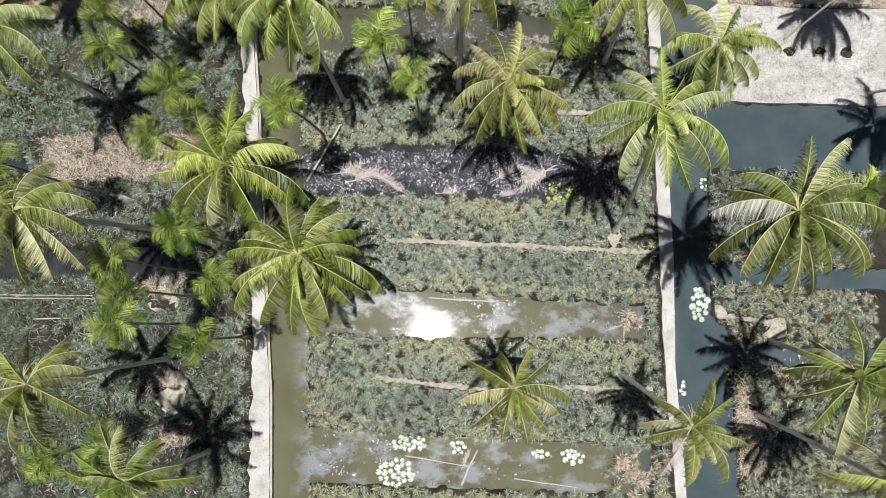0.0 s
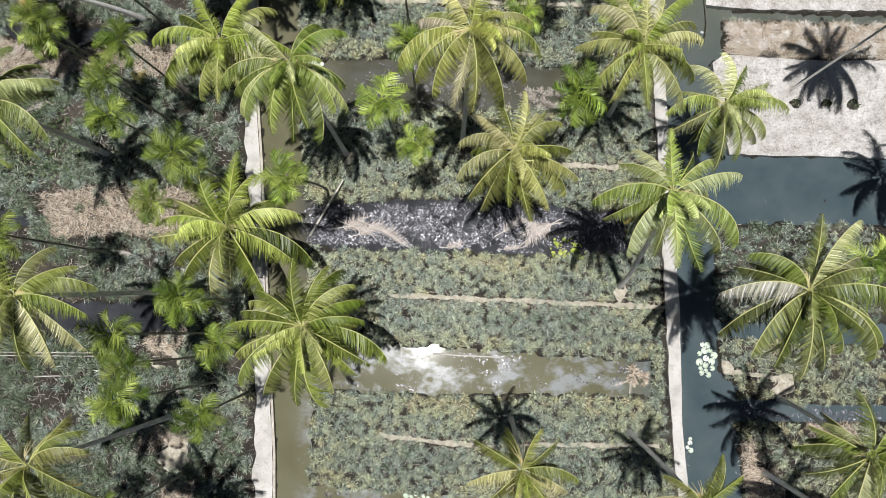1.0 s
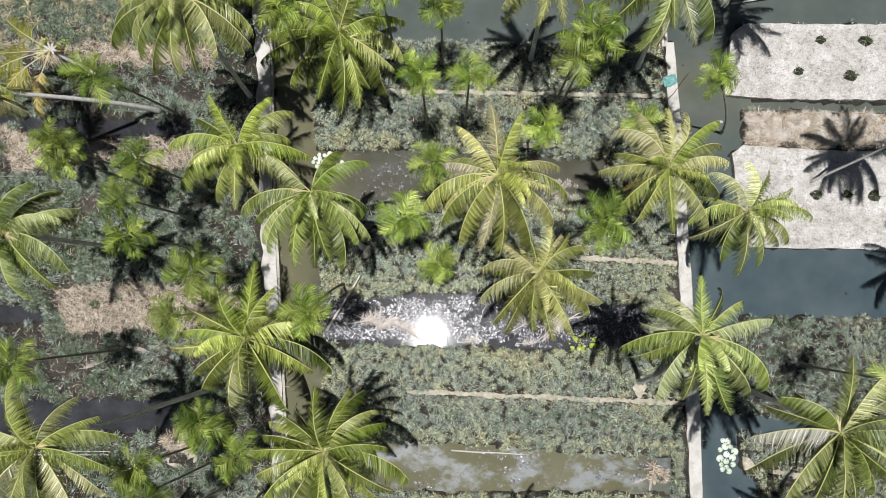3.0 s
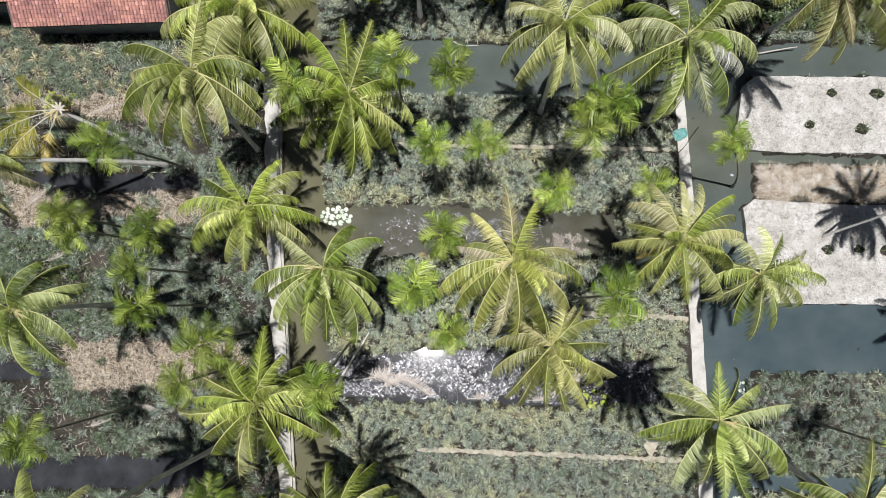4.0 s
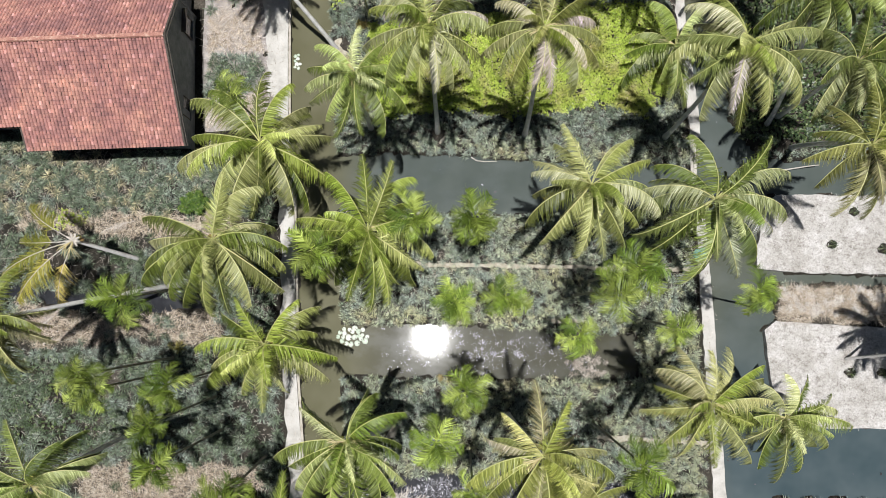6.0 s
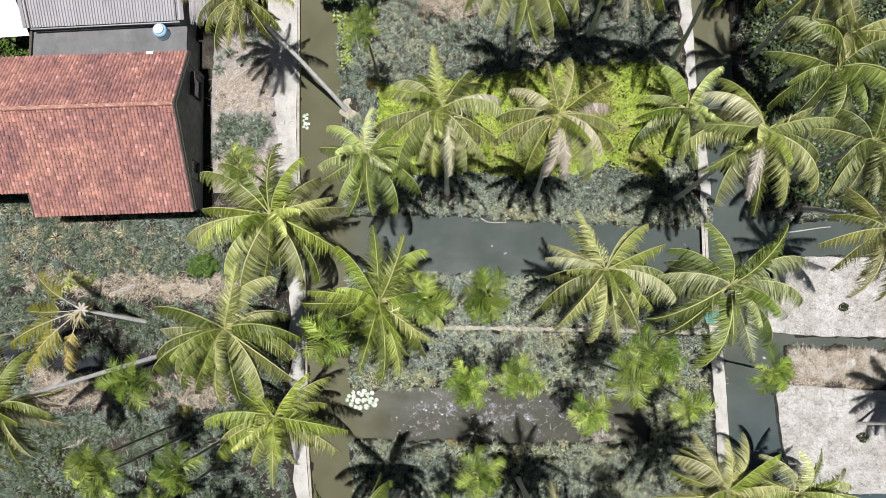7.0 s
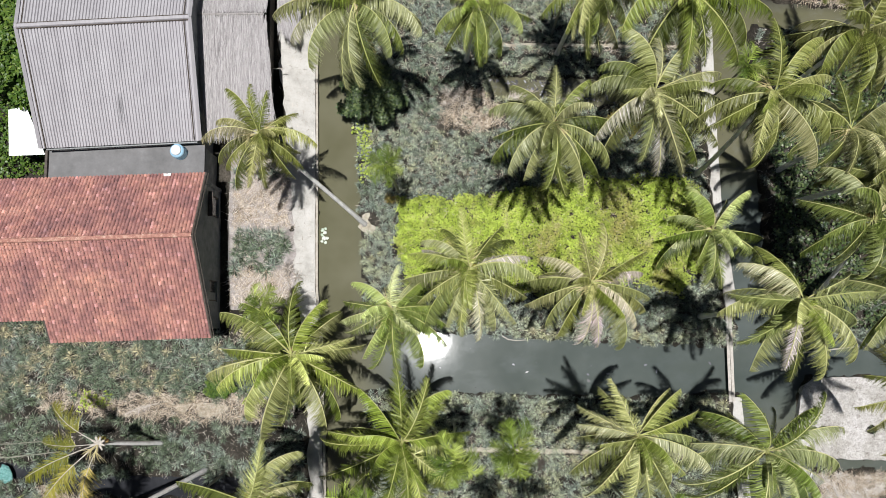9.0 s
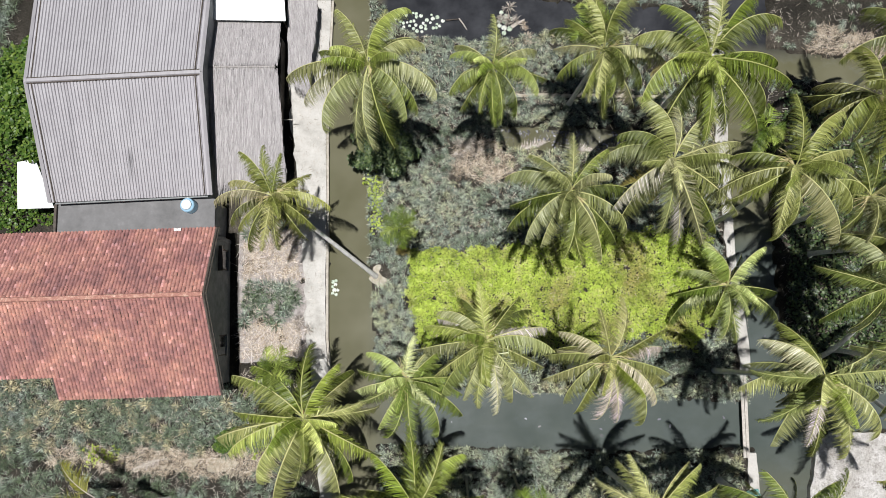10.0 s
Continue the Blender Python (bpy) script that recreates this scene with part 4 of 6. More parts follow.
# ---------------------------------------------------------------- palms
def frond_mesh(name, length, rise, droop, leaflet, count, sweep, seed, material, wide=0.034, bare=0.11, hang=0.7, rib="rib"):
    """One arched palm leaf along +X: a tapered rib and two rows of leaflets, blown to one side by sweep."""
    rng = random.Random(seed)
    n = 14
    pts, tans = [], []
    p, az = Vector((0, 0, 0)), 0.0
    for k in range(n + 1):
        s = k / n
        el = rise - droop * s ** 1.4
        az = sweep * 0.9 * s ** 1.4
        d = Vector((math.cos(el) * math.cos(az), math.cos(el) * math.sin(az), math.sin(el)))
        pts.append(p.copy())
        tans.append(d)
        p = p + d * (length / n)
    rv, rf = tube([q + Vector((0, 0, 0.02)) for q in pts], [0.026 * (1 - 0.8 * k / n) + 0.005 for k in range(n + 1)], 4, False)
    verts, faces = list(rv), list(rf)
    for k in range(count):
        s = bare + (1 - bare) * (k + 0.5) / count
        i = min(int(s * n), n - 1)
        f = s * n - i
        at = pts[i].lerp(pts[i + 1], f)
        d = tans[i].lerp(tans[i + 1], f).normalized()
        side = Vector((0, 0, 1)).cross(d).normalized()
        up = d.cross(side)
        env = min(1.0, 0.62 + 1.6 * s) * (1.0 if s < 0.45 else 1.0 - 0.62 * ((s - 0.45) / 0.55) ** 1.3)
        for sg in (-1, 1):
            # leaflets hang in uneven strands
            strand = math.sin(s * 23 + sg * 1.9 + seed) + 0.7 * math.sin(s * 71 + sg * 0.7 + 2.1 * seed)
            if rng.random() < 0.06 + 0.05 * strand:
                continue
            ln = leaflet * env * rng.uniform(0.62, 1.12) * (1 + 0.13 * strand)
            # neighbours cling together in tufts
            forward = 0.60 + 0.9 * s + 0.10 * strand + 0.26 * math.sin(s * 88 + sg * 2.3 + seed) + rng.uniform(-0.12, 0.12)
            out = (side * sg + d * forward + up * rng.uniform(0.0, 0.35)).normalized()
            blow = side * (sweep * 1.3)
            low = Vector((0, 0, -1))
            m1 = at + (out + blow * 0.7 + low * 0.42 * hang).normalized() * ln * 0.45
            m2 = m1 + (out * 0.6 + blow * 1.2 + low * (hang + 0.2 * strand + rng.uniform(-0.5, 0.5))).normalized() * ln * 0.55
            wv = (d + up * (0.2 * strand + rng.uniform(-0.45, 0.45))).normalized() * (wide * rng.uniform(0.7, 1.2) * 0.5)
            o = len(verts)
            verts += [at - wv * 0.8, at + wv * 0.8, m1 - wv * 0.85, m1 + wv * 0.85, m2]
            faces += [(o, o + 1, o + 3, o + 2), (o + 2, o + 3, o + 4)]
    me = mesh_of(name, verts, faces, material)
    me.materials.append(MATS[rib])
    for k in range(len(rf)):
        me.polygons[k].material_index = 1
    return me


RISES = [(1.25, 1.1), (1.0, 1.5), (0.72, 1.7), (0.42, 1.65), (0.10, 1.35), (-0.35, 0.9)]
COCO, COCO_DRY, ARECA = {}, {}, {}
for r, (rise, droop) in enumerate(RISES):
    for sw in (-1, 0, 1):
        for var in (0, 1):
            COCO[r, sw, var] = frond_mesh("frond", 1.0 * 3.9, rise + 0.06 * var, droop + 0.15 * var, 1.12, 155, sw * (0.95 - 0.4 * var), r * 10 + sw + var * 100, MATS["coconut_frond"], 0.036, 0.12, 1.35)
        ARECA[r, sw] = frond_mesh("frond", 1.38, rise, droop * 0.95, 0.80, 32, sw * 0.25, r * 7 + sw + 50, MATS["areca_frond"], 0.050, 0.18, 0.30, "areca_frond")
for sw in (-1, 1):
    COCO_DRY[sw] = frond_mesh("frond", 3.5, -0.55, 0.8, 0.8, 110, sw * 0.7, 77 + sw, MATS["dry_frond"], 0.030, 0.14, 0.9)


def trunk_mesh(name, base, top, r0, r1, bend, material, rings=22, sides=9, ring_bulge=0.08):
    """A curved, ringed, tapering palm trunk from base to top, in the palm's own space."""
    b, t = Vector(base), Vector(top)
    pts, rad = [], []
    for k in range(rings + 1):
        s = k / rings
        lean = s ** bend
        pts.append(Vector((b.x + (t.x - b.x) * lean, b.y + (t.y - b.y) * lean, b.z + (t.z - b.z) * s)))
        flare = 0.55 * math.exp(-s * 14)
        rad.append((r0 + (r1 - r0) * s) * (1 + flare + (ring_bulge if k % 2 else 0)))
    return mesh_of(name, *tube(pts, rad, sides), material, True)


def nut_mesh():
    bm = bmesh.new()
    bmesh.ops.create_uvsphere(bm, u_segments=8, v_segments=6, radius=0.13)
    for v in bm.verts:
        v.co.z *= 1.25
        v.co.x *= 1 + 0.12 * v.co.z
    me = bpy.data.meshes.new("coconut")
    bm.to_mesh(me)
    bm.free()
    me.materials.append(MATS["husk"])
    me.shade_smooth()
    return me


NUT = nut_mesh()


def stalk_mesh(seed):
    """A branched, dry flower spray."""
    rng = random.Random(seed)
    bits = []
    for k in range(9):
        a = rng.uniform(-0.7, 0.7)
        bits.append(tube([(0.1, 0, 0.1), (0.45 + 0.1 * k / 9, 0.1 * a, 0.25), (0.8, 0.5 * a, 0.1 + 0.1 * rng.random()), (1.05, 0.75 * a, -0.15)], [0.022, 0.02, 0.014, 0.006], 4))
    return mesh_of("flower_stalk", *joined(bits), MATS["stalk"])


STALK = stalk_mesh(3)
WIND = -math.pi / 2


def coconut_palm(x, y, z, bx, by, reach, seed, fronds=22, dry=2, bend=1.25, label="", slim=1.0, silvery=0.0, dim=1.0):
    """fronds: how many leaves, or the bearings of the outer ones in degrees."""
    rng = random.Random(seed)
    if not label:
        label = "tall coconut palm with silvery pale fronds among green ones" if silvery >= 0.4 else "tall coconut palm with arching wind-blown yellow-green fronds"
    root = holder("coconut_palm", pose(bx, by, -0.05), label, "palm", "coconut palms")
    top = Vector((x - bx, y - by, z - 0.35))
    part("trunk", trunk_mesh("trunk", (0, 0, -0.25), top, 0.14 * slim, 0.10 * slim, bend, MATS["bark"]), root, "grey ringed trunk")
    # north and north-east palms: darker green, the grove's shade put into the colour
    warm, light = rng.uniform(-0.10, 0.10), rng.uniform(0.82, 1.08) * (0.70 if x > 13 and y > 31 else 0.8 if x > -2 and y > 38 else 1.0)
    # single palms toned down too, shade among crowded fronds included in the colour
    light *= dim
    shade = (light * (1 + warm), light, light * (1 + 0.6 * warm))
    if reach >= 3.6:                                          # the big palms by the path are a fresher green
        shade = (light * 1.03, light * 1.08, light * 0.85)
    size = reach / 3.35
    k0 = rng.uniform(0, 6.28)
    leaves = []                                               # bearing, steepness class, length
    if isinstance(fronds, int):
        for k in range(fronds):
            f = k / max(1, fronds - 1)
            az = k0 + k * 2.39996 + rng.uniform(-0.38, 0.38)
            az += 0.6 * math.sin(WIND - az)
            leaves.append((az, int(0.4 + 5.4 * f ** 0.85 + rng.uniform(-0.5, 0.5)), rng.uniform(0.8, 1.1)))
    else:
        for k, bearing in enumerate(fronds):
            az = math.radians(bearing + rng.uniform(-3, 3))
            lee = math.cos(az - WIND)
            r = (2 if lee > -0.6 else 1) + (k % 2) + (1 if lee > 0.3 and rng.random() < 0.4 else 0)
            leaves.append((az, r, rng.uniform(0.86, 1.10) * (1.10 if lee > 0 else 0.94)))
        for k in range(4):                                    # young upright leaves in the heart
            leaves.append((WIND + rng.uniform(-1.9, 1.9), 0, rng.uniform(0.55, 0.8)))
        for k in range(8):                                    # old leaves underneath
            leaves.append((WIND + rng.uniform(-2.7, 2.7), rng.choice((3, 4, 5, 5)), rng.uniform(0.65, 0.92)))
    for az, r, long in leaves:
        r = min(5, max(0, r))
        lee = math.cos(az - WIND)
        sw = 0 if abs(lee) > 0.95 else (1 if math.sin(WIND - az) > 0 else -1)
        var = rng.randint(0, 1)
        s = size * long
        start = az - 0.36 * sw * (0.95 - 0.4 * var)           # the leaf's tip, blown aside, ends at its bearing
        m = Matrix.Translation(top + Vector((0, 0, 0.12 + 0.25 * (1 - r / 5)))) @ pose(0, 0, 0, rng.uniform(-24, 24), 0, math.degrees(start)) @ Matrix.Diagonal((s, s, s, 1))
        tier_shade = 1.26 - 0.155 * r                                 # young leaves are lighter; shade on lower tiers is put into the colour
        tone = rng.choice((0.62, 0.86, 1.04, 1.2, 1.38))
        # worn holds the leaf tint; silvery ones have sheen and pale undersides painted in
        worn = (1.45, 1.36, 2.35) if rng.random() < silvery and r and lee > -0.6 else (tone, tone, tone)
        part("frond", COCO[r, sw, var], root, at=m).color = (shade[0] * tier_shade * worn[0], shade[1] * tier_shade * worn[1], shade[2] * tier_shade * worn[2], 1)
    for k in range(dry):
        az = WIND + rng.uniform(-2.2, 2.2)
        s = size * rng.uniform(0.75, 0.95)
        part("frond", COCO_DRY[rng.choice((-1, 1))], root, "yellowing dry hanging frond", Matrix.Translation(top) @ pose(0, 0, 0, 0, 0, math.degrees(az)) @ Matrix.Diagonal((s, s, s, 1)))
    for k in range(rng.randint(3, 6)):
        az = rng.uniform(0, 6.28)
        part("coconut", NUT, root, at=Matrix.Translation(top + Vector((0.27 * math.cos(az), 0.27 * math.sin(az), -0.12 - 0.15 * rng.random()))))
    for k in range(2):
        part("flower_stalk", STALK, root, at=Matrix.Translation(top + Vector((0, 0, 0.25))) @ pose(0, 0, 0, 0, -12, rng.uniform(0, 360)))
    return root


def areca_palm(x, y, z, bx, by, size, seed):
    rng = random.Random(seed)
    root = holder("areca_palm", pose(bx, by, -0.05), "slender areca palm with bright green feathery leaves", "palm", "areca palms")
    top = Vector((x - bx, y - by, z - 0.15))
    part("trunk", trunk_mesh("trunk", (0, 0, -0.2), top, 0.075, 0.05, 1.3, MATS["areca_bark"], 16, 7, 0.1), root, "thin grey-green ringed trunk")
    k0 = rng.uniform(0, 6.28)
    n = rng.randint(11, 13)
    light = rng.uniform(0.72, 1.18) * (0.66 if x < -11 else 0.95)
    for k in range(n):
        f = k / (n - 1)
        az = k0 + k * 2.39996 + rng.uniform(-0.2, 0.2)
        az += 0.25 * math.sin(WIND - az)
        r = min(5, max(0, int(0.4 + 4.4 * f + rng.uniform(-0.4, 0.4))))
        sw = rng.choice((-1, 0, 1))
        s = 1.05 * size * rng.uniform(0.80, 1.15)
        tone = rng.uniform(0.7, 1.3)
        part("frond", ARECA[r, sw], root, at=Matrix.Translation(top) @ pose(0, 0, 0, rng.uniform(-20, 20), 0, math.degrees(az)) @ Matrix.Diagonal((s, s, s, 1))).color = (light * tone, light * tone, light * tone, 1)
    return root


# crown x, y, height; foot x, y; reach; the bearings of the leaves
coconut_palm(-12.0, 8.2, 6.6, -12.9, 8.4, 4.1, 100, fronds=(98, 84, 58, 28, 4, -17, -30, -66, -90, -128, -142, -168, 176, 155), dry=2)
coconut_palm(-7.1, 2.9, 10.5, -7.4, 3.2, 3.7, 101, fronds=(88, 66, 38, 20, 0, -16, -28, -50, -66, -82, -98, -114, -132, -155, -178, 146), dry=1)
coconut_palm(-7.3, 15.0, 13.6, -6.4, 13.7, 3.1, 102, fronds=(22, 150, 132, -38, -50, -62, -74, -86, -98, -110, -122, -136, -152, -165), dry=3, silvery=0.1)
coconut_palm(-12.85, 19.0, 5.8, -13.5, 18.7, 3.6, 103, fronds=(112, 156, 188, 205, 220, 250, 272, -30, -10, 35, 60), dry=2)
coconut_palm(0.9, 15.0, 17.5, 1.0, 14.4, 2.9, 104, fronds=(72, 95, 128, 170, -158, -140, -118, -102, -85, -68, -45, -18, 0), dry=2, silvery=0.35)
coconut_palm(3.2, 11.4, 11.5, 3.7, 11.9, 2.9, 105, fronds=(135, 108, 90, 50, 25, -4, -25, -42, -62, -80, -98, -118, -136, -155, 178), dry=1, silvery=0.1)
coconut_palm(9.4, 16.3, 12.1, 10.4, 16.2, 3.1, 106, fronds=(145, 120, 95, 70, 45, 22, 4, -26, -55, -85, -115, -140, 182, 165), dry=3, silvery=0.15)
coconut_palm(15.3, 15.0, 6.6, 18.3, 15.1, 3.0, 107, fronds=(108, 165, 190, 212, -120, -95, -75, -50, -35, 5, 28, 60, -8, 135), dry=5)
coconut_palm(9.3, 8.5, 16.3, 10.8, 5.2, 2.9, 108, fronds=(90, 135, 155, 172, 190, -150, -128, -108, -90, -72, -55, -38, 12, 32), dry=2, silvery=0.55)
coconut_palm(15.2, 4.4, 15.4, 17.7, 4.6, 3.3, 109, fronds=(154, 164, 182, -150, -132, -112, -98, -75, -55, -30, -10, 30, 60, 76, -120, -65, -40), dry=1, silvery=0.1, dim=0.74)
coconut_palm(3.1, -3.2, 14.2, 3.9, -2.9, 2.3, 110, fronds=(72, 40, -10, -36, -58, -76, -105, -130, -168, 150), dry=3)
coconut_palm(-18.5, -3.1, 13.5, -17.0, -2.7, 3.1, 111, fronds=(118, 34, 14, -28, -75, -105, -150, 170), dry=2, silvery=0.5, dim=0.9)
coconut_palm(-17.6, 4.2, 16.8, -15.9, 4.9, 3.0, 112, fronds=(92, 50, 28, 8, -16, -45, -62, -80, -100, -125, 165), dry=2, silvery=0.2, dim=0.85)
coconut_palm(-21.2, 13.2, 13.7, -21.6, 13.7, 3.2, 113, fronds=(48, 18, 8, -30, -50, -80, -110, 110, 150, 180), dry=1, dim=0.9)
coconut_palm(18.8, -2.9, 13.0, 20.5, -1.7, 3.1, 114, fronds=(155, 178, 200, -135, -110, -80, -50, 100, 60, 30), dry=3, dim=0.85)
coconut_palm(11.5, -5.2, 12.0, 11.1, -3.7, 2.4, 115, fronds=(84, 64, 42, 142, -168, -118, -100, -84, -66, -46, -18), dry=2, silvery=0.3)
coconut_palm(20.2, -7.6, 13.0, 19.4, -6.2, 3.0, 116, fronds=21, dry=2)
coconut_palm(-14.6, -7.7, 12.0, -14.4, -8.4, 3.2, 117, fronds=(168, 178, 76, 48, 14, 2, -40, -80, -120, 110, 140), dry=1)
coconut_palm(-24.4, 20.4, 12.0, -19.5, 22.6, 3.0, 118, fronds=23, dry=3)
coconut_palm(-12.85, 29.9, 7.6, -13.9, 30.2, 4.2, 119, fronds=(150, 136, 178, 193, 208, -125, -108, -92, -68, -48, -34, 0, 18, 36, 64, 85), dry=2)
coconut_palm(-13.2, 23.9, 14.4, -13.7, 23.5, 3.4, 120, fronds=(163, 185, 200, 215, 232, 250, 265, -80, -62, -45, -35, -20, -8, 40, 82), dry=2, silvery=0.1)
coconut_palm(-7.1, 25.2, 6.6, -7.6, 25.6, 4.0, 121, fronds=(118, 95, 74, 45, 168, 184, 205, 225, -105, -88, -70, -56, -36, -18, 10), dry=1)
coconut_palm(3.9, 26.5, 13.2, 4.4, 25.9, 3.1, 122, fronds=(106, 45, 20, -8, -26, -42, -62, -80, -98, -116, -132, -150, 170, 156), dry=3, silvery=0.15)
coconut_palm(9.6, 25.8, 13.2, 11.3, 25.3, 3.5, 123, fronds=(62, 38, 16, -12, -30, -54, -72, -92, -108, -130, -152, -168, 174, 148, 116), dry=2, silvery=0.2)
coconut_palm(17.2, 28.4, 12.8, 19.4, 31.2, 3.2, 124, fronds=(190, 165, 70, 45, 100, -75, -50, -100, -20, -140, 10), dry=2, dim=0.85)
coconut_palm(-14.3, 41.3, 9.6, -9.8, 37.8, 2.7, 125, fronds=(125, 102, 76, 28, -14, -40, -60, -82, -100, -115, -132, -150, -170, 165), dry=1)
coconut_palm(-3.6, 34.0, 13.6, -3.3, 32.3, 3.0, 126, fronds=(96, 150, 170, 12, -14, -34, -52, -68, -82, -98, -112, -128, -144, -160), dry=3, silvery=0.4)
coconut_palm(-7.2, 32.2, 12.2, -7.6, 32.6, 2.6, 127, fronds=(76, 38, 2, -20, -40, -62, -84, -104, -122, -142, -160, 178, 150), dry=2)
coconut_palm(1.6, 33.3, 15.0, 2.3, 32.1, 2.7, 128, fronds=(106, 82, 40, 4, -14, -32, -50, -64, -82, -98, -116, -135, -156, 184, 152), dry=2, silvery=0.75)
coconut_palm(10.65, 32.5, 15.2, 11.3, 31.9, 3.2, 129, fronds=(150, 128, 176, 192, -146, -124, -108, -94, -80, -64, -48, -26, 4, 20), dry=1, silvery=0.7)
coconut_palm(-9.3, 47.7, 11.0, -8.2, 48.4, 3.5, 130, fronds=(36, -12, -28, -42, -58, -74, -90, -108, -128, -150, -172, 165, 120, 75), dry=3, silvery=0.4)
coconut_palm(-3.0, 48.0, 10.0, -3.3, 48.6, 2.7, 131, fronds=(97, 150, 170, -15, -40, -60, -76, -90, -106, -125, -145, 20), dry=2)
coconut_palm(0.4, 40.9, 13.0, 1.0, 41.6, 3.0, 132, fronds=(140, 165, 45, -4, -36, -54, -70, -84, -100, -116, -132, -152, -168, 90), dry=2, silvery=0.15)
coconut_palm(2.7, 48.7, 10.4, 2.6, 49.0, 3.1, 133, fronds=23, dry=1)
coconut_palm(5.0, 42.2, 13.7, 6.0, 42.7, 3.4, 134, fronds=(125, 92, 160, 178, -140, -122, -105, -90, -72, -62, -45, -15, 12, 40), dry=3, silvery=0.2)
coconut_palm(9.4, 41.3, 16.1, 11.4, 41.0, 3.0, 135, fronds=(98, 170, -163, -148, -110, -90, -62, -35, 15, 45), dry=2)
coconut_palm(6.5, 46.7, 14.6, 8.2, 48.3, 3.6, 136, fronds=(140, 165, -140, -118, -98, -80, -60, -40, -22, -5, 20, 50, 90), dry=2)
coconut_palm(15.7, 36.4, 12.0, 17.9, 32.7, 3.2, 137, fronds=22, dry=1)
coconut_palm(17.2, 32.7, 12.0, 18.6, 33.2, 3.0, 138, fronds=23, dry=3)
coconut_palm(24.2, 19.3, 14.0, 22.0, 17.7, 3.2, 139, fronds=24, dry=2, bend=1.0, slim=0.55)
coconut_palm(27.6, 11.8, 13.0, 27.3, 14.2, 3.2, 140, fronds=20, dry=2, bend=1.0, slim=0.55)
coconut_palm(14.9, 40.8, 12.0, 16.6, 41.2, 2.9, 141, fronds=21, dry=1)
coconut_palm(17.0, 38.5, 11.0, 17.6, 39.2, 3.1, 142, fronds=22, dry=3)
coconut_palm(15.8, 45.7, 12.0, 16.6, 46.0, 3.0, 143, fronds=23, dry=2)
coconut_palm(18.2, 49.2, 11.0, 18.8, 48.4, 3.0, 144, fronds=24, dry=2)
coconut_palm(11.4, 37.1, 2.6, 11.4, 37.3, 3.3, 201, fronds=(140, 118, 48, -18, -36, -80, -92, -148, -170), dry=0, bend=1.2, label="young coconut palm with few long thin fronds")
bald = coconut_palm(-24.1, 24.9, 4.9, -22.2, 24.2, 2.3, 202, fronds=0, dry=0, bend=1.2, label="sparse coconut palm with bare pale leaf stalks")
BALD = [frond_mesh("frond", 4.3, 0.30 - 0.12 * k, 0.9, 1.25, 130, (0.25, -0.3, 0.15)[k], 210 + k, MATS["coconut_frond"], 0.042, 0.34, 0.55, "pale_stalk") for k in range(3)]
for k, (turn, s) in enumerate(((222, 1.12), (151, 0.90), (248, 0.95), (200, 1.10), (186, 0.85))):
    ob = part("frond", BALD[k % 3], bald, "ragged yellowing frond on a bare pale stalk", pose(-1.9, 0.7, 4.75, 0, 0, turn) @ Matrix.Diagonal((s, s, s, 1)))
    ob.color = (1.12, 0.92, 0.55, 1)
for k in range(9):
    a = 0.5 + k * 0.70
    stub = mesh_of("leaf_stalk", *tube([(0, 0, 0), (0.2 * math.cos(a), 0.2 * math.sin(a), 0.16), (0.42 * math.cos(a), 0.42 * math.sin(a), 0.24)], [0.08, 0.07, 0.05], 5), MATS["pale_stalk"])
    part("leaf_stalk", stub, bald, "cut pale leaf stalk", pose(-1.9, 0.7, 4.7))

areca_palm(-19.6, 17.1, 11.8, -19.3, 17.3, 0.88, 300)
areca_palm(-16.5, 17.2, 10.6, -16.4, 17.4, 0.94, 301)
areca_palm(-16.9, 13.4, 10.6, -16.7, 13.6, 1.00, 302)
areca_palm(-13.8, 11.6, 10.0, -14.0, 12.0, 1.06, 303)
areca_palm(-17.4, 15.3, 10.4, -17.2, 15.6, 0.88, 304)
areca_palm(-15.6, 9.4, 8.0, -15.4, 9.7, 0.94, 305)
areca_palm(-13.0, 4.3, 10.8, -13.3, 4.4, 1.00, 306)
areca_palm(-15.4, 2.6, 12.6, -14.4, 2.4, 1.06, 307)
areca_palm(-15.3, 1.2, 11.8, -14.6, 1.0, 0.88, 308)
areca_palm(-11.6, -1.2, 11.8, -12.6, -1.4, 0.94, 309)
areca_palm(-12.5, 1.9, 6.0, -12.7, 2.0, 1.00, 310)
areca_palm(-3.4, 14.3, 10.0, -3.1, 14.3, 1.06, 311)
areca_palm(-1.6, 12.0, 10.3, -1.4, 12.2, 0.88, 312)
areca_palm(-7.4, 9.6, 13.6, -7.6, 11.4, 0.94, 313)
areca_palm(-1.9, 16.8, 10.7, -1.8, 16.2, 1.00, 314)
areca_palm(6.05, 13.7, 13.0, 6.2, 13.9, 1.06, 315)
areca_palm(4.0, 19.4, 8.1, 4.1, 20.4, 0.88, 316)
areca_palm(-15.1, -0.4, 12.6, -14.2, -0.6, 0.94, 317)
areca_palm(20.4, 6.1, 11.0, 20.9, 6.2, 1.00, 318)
areca_palm(-18.7, 21.4, 10.9, -18.4, 22.4, 1.06, 319)
areca_palm(-20.0, 17.8, 12.2, -19.9, 18.0, 0.88, 320)
areca_palm(-8.8, 23.4, 14.0, -9.0, 23.5, 0.94, 321)
areca_palm(-4.3, 25.2, 12.2, -4.2, 25.4, 1.00, 322)
areca_palm(-1.4, 25.4, 10.3, -1.3, 25.6, 1.06, 323)
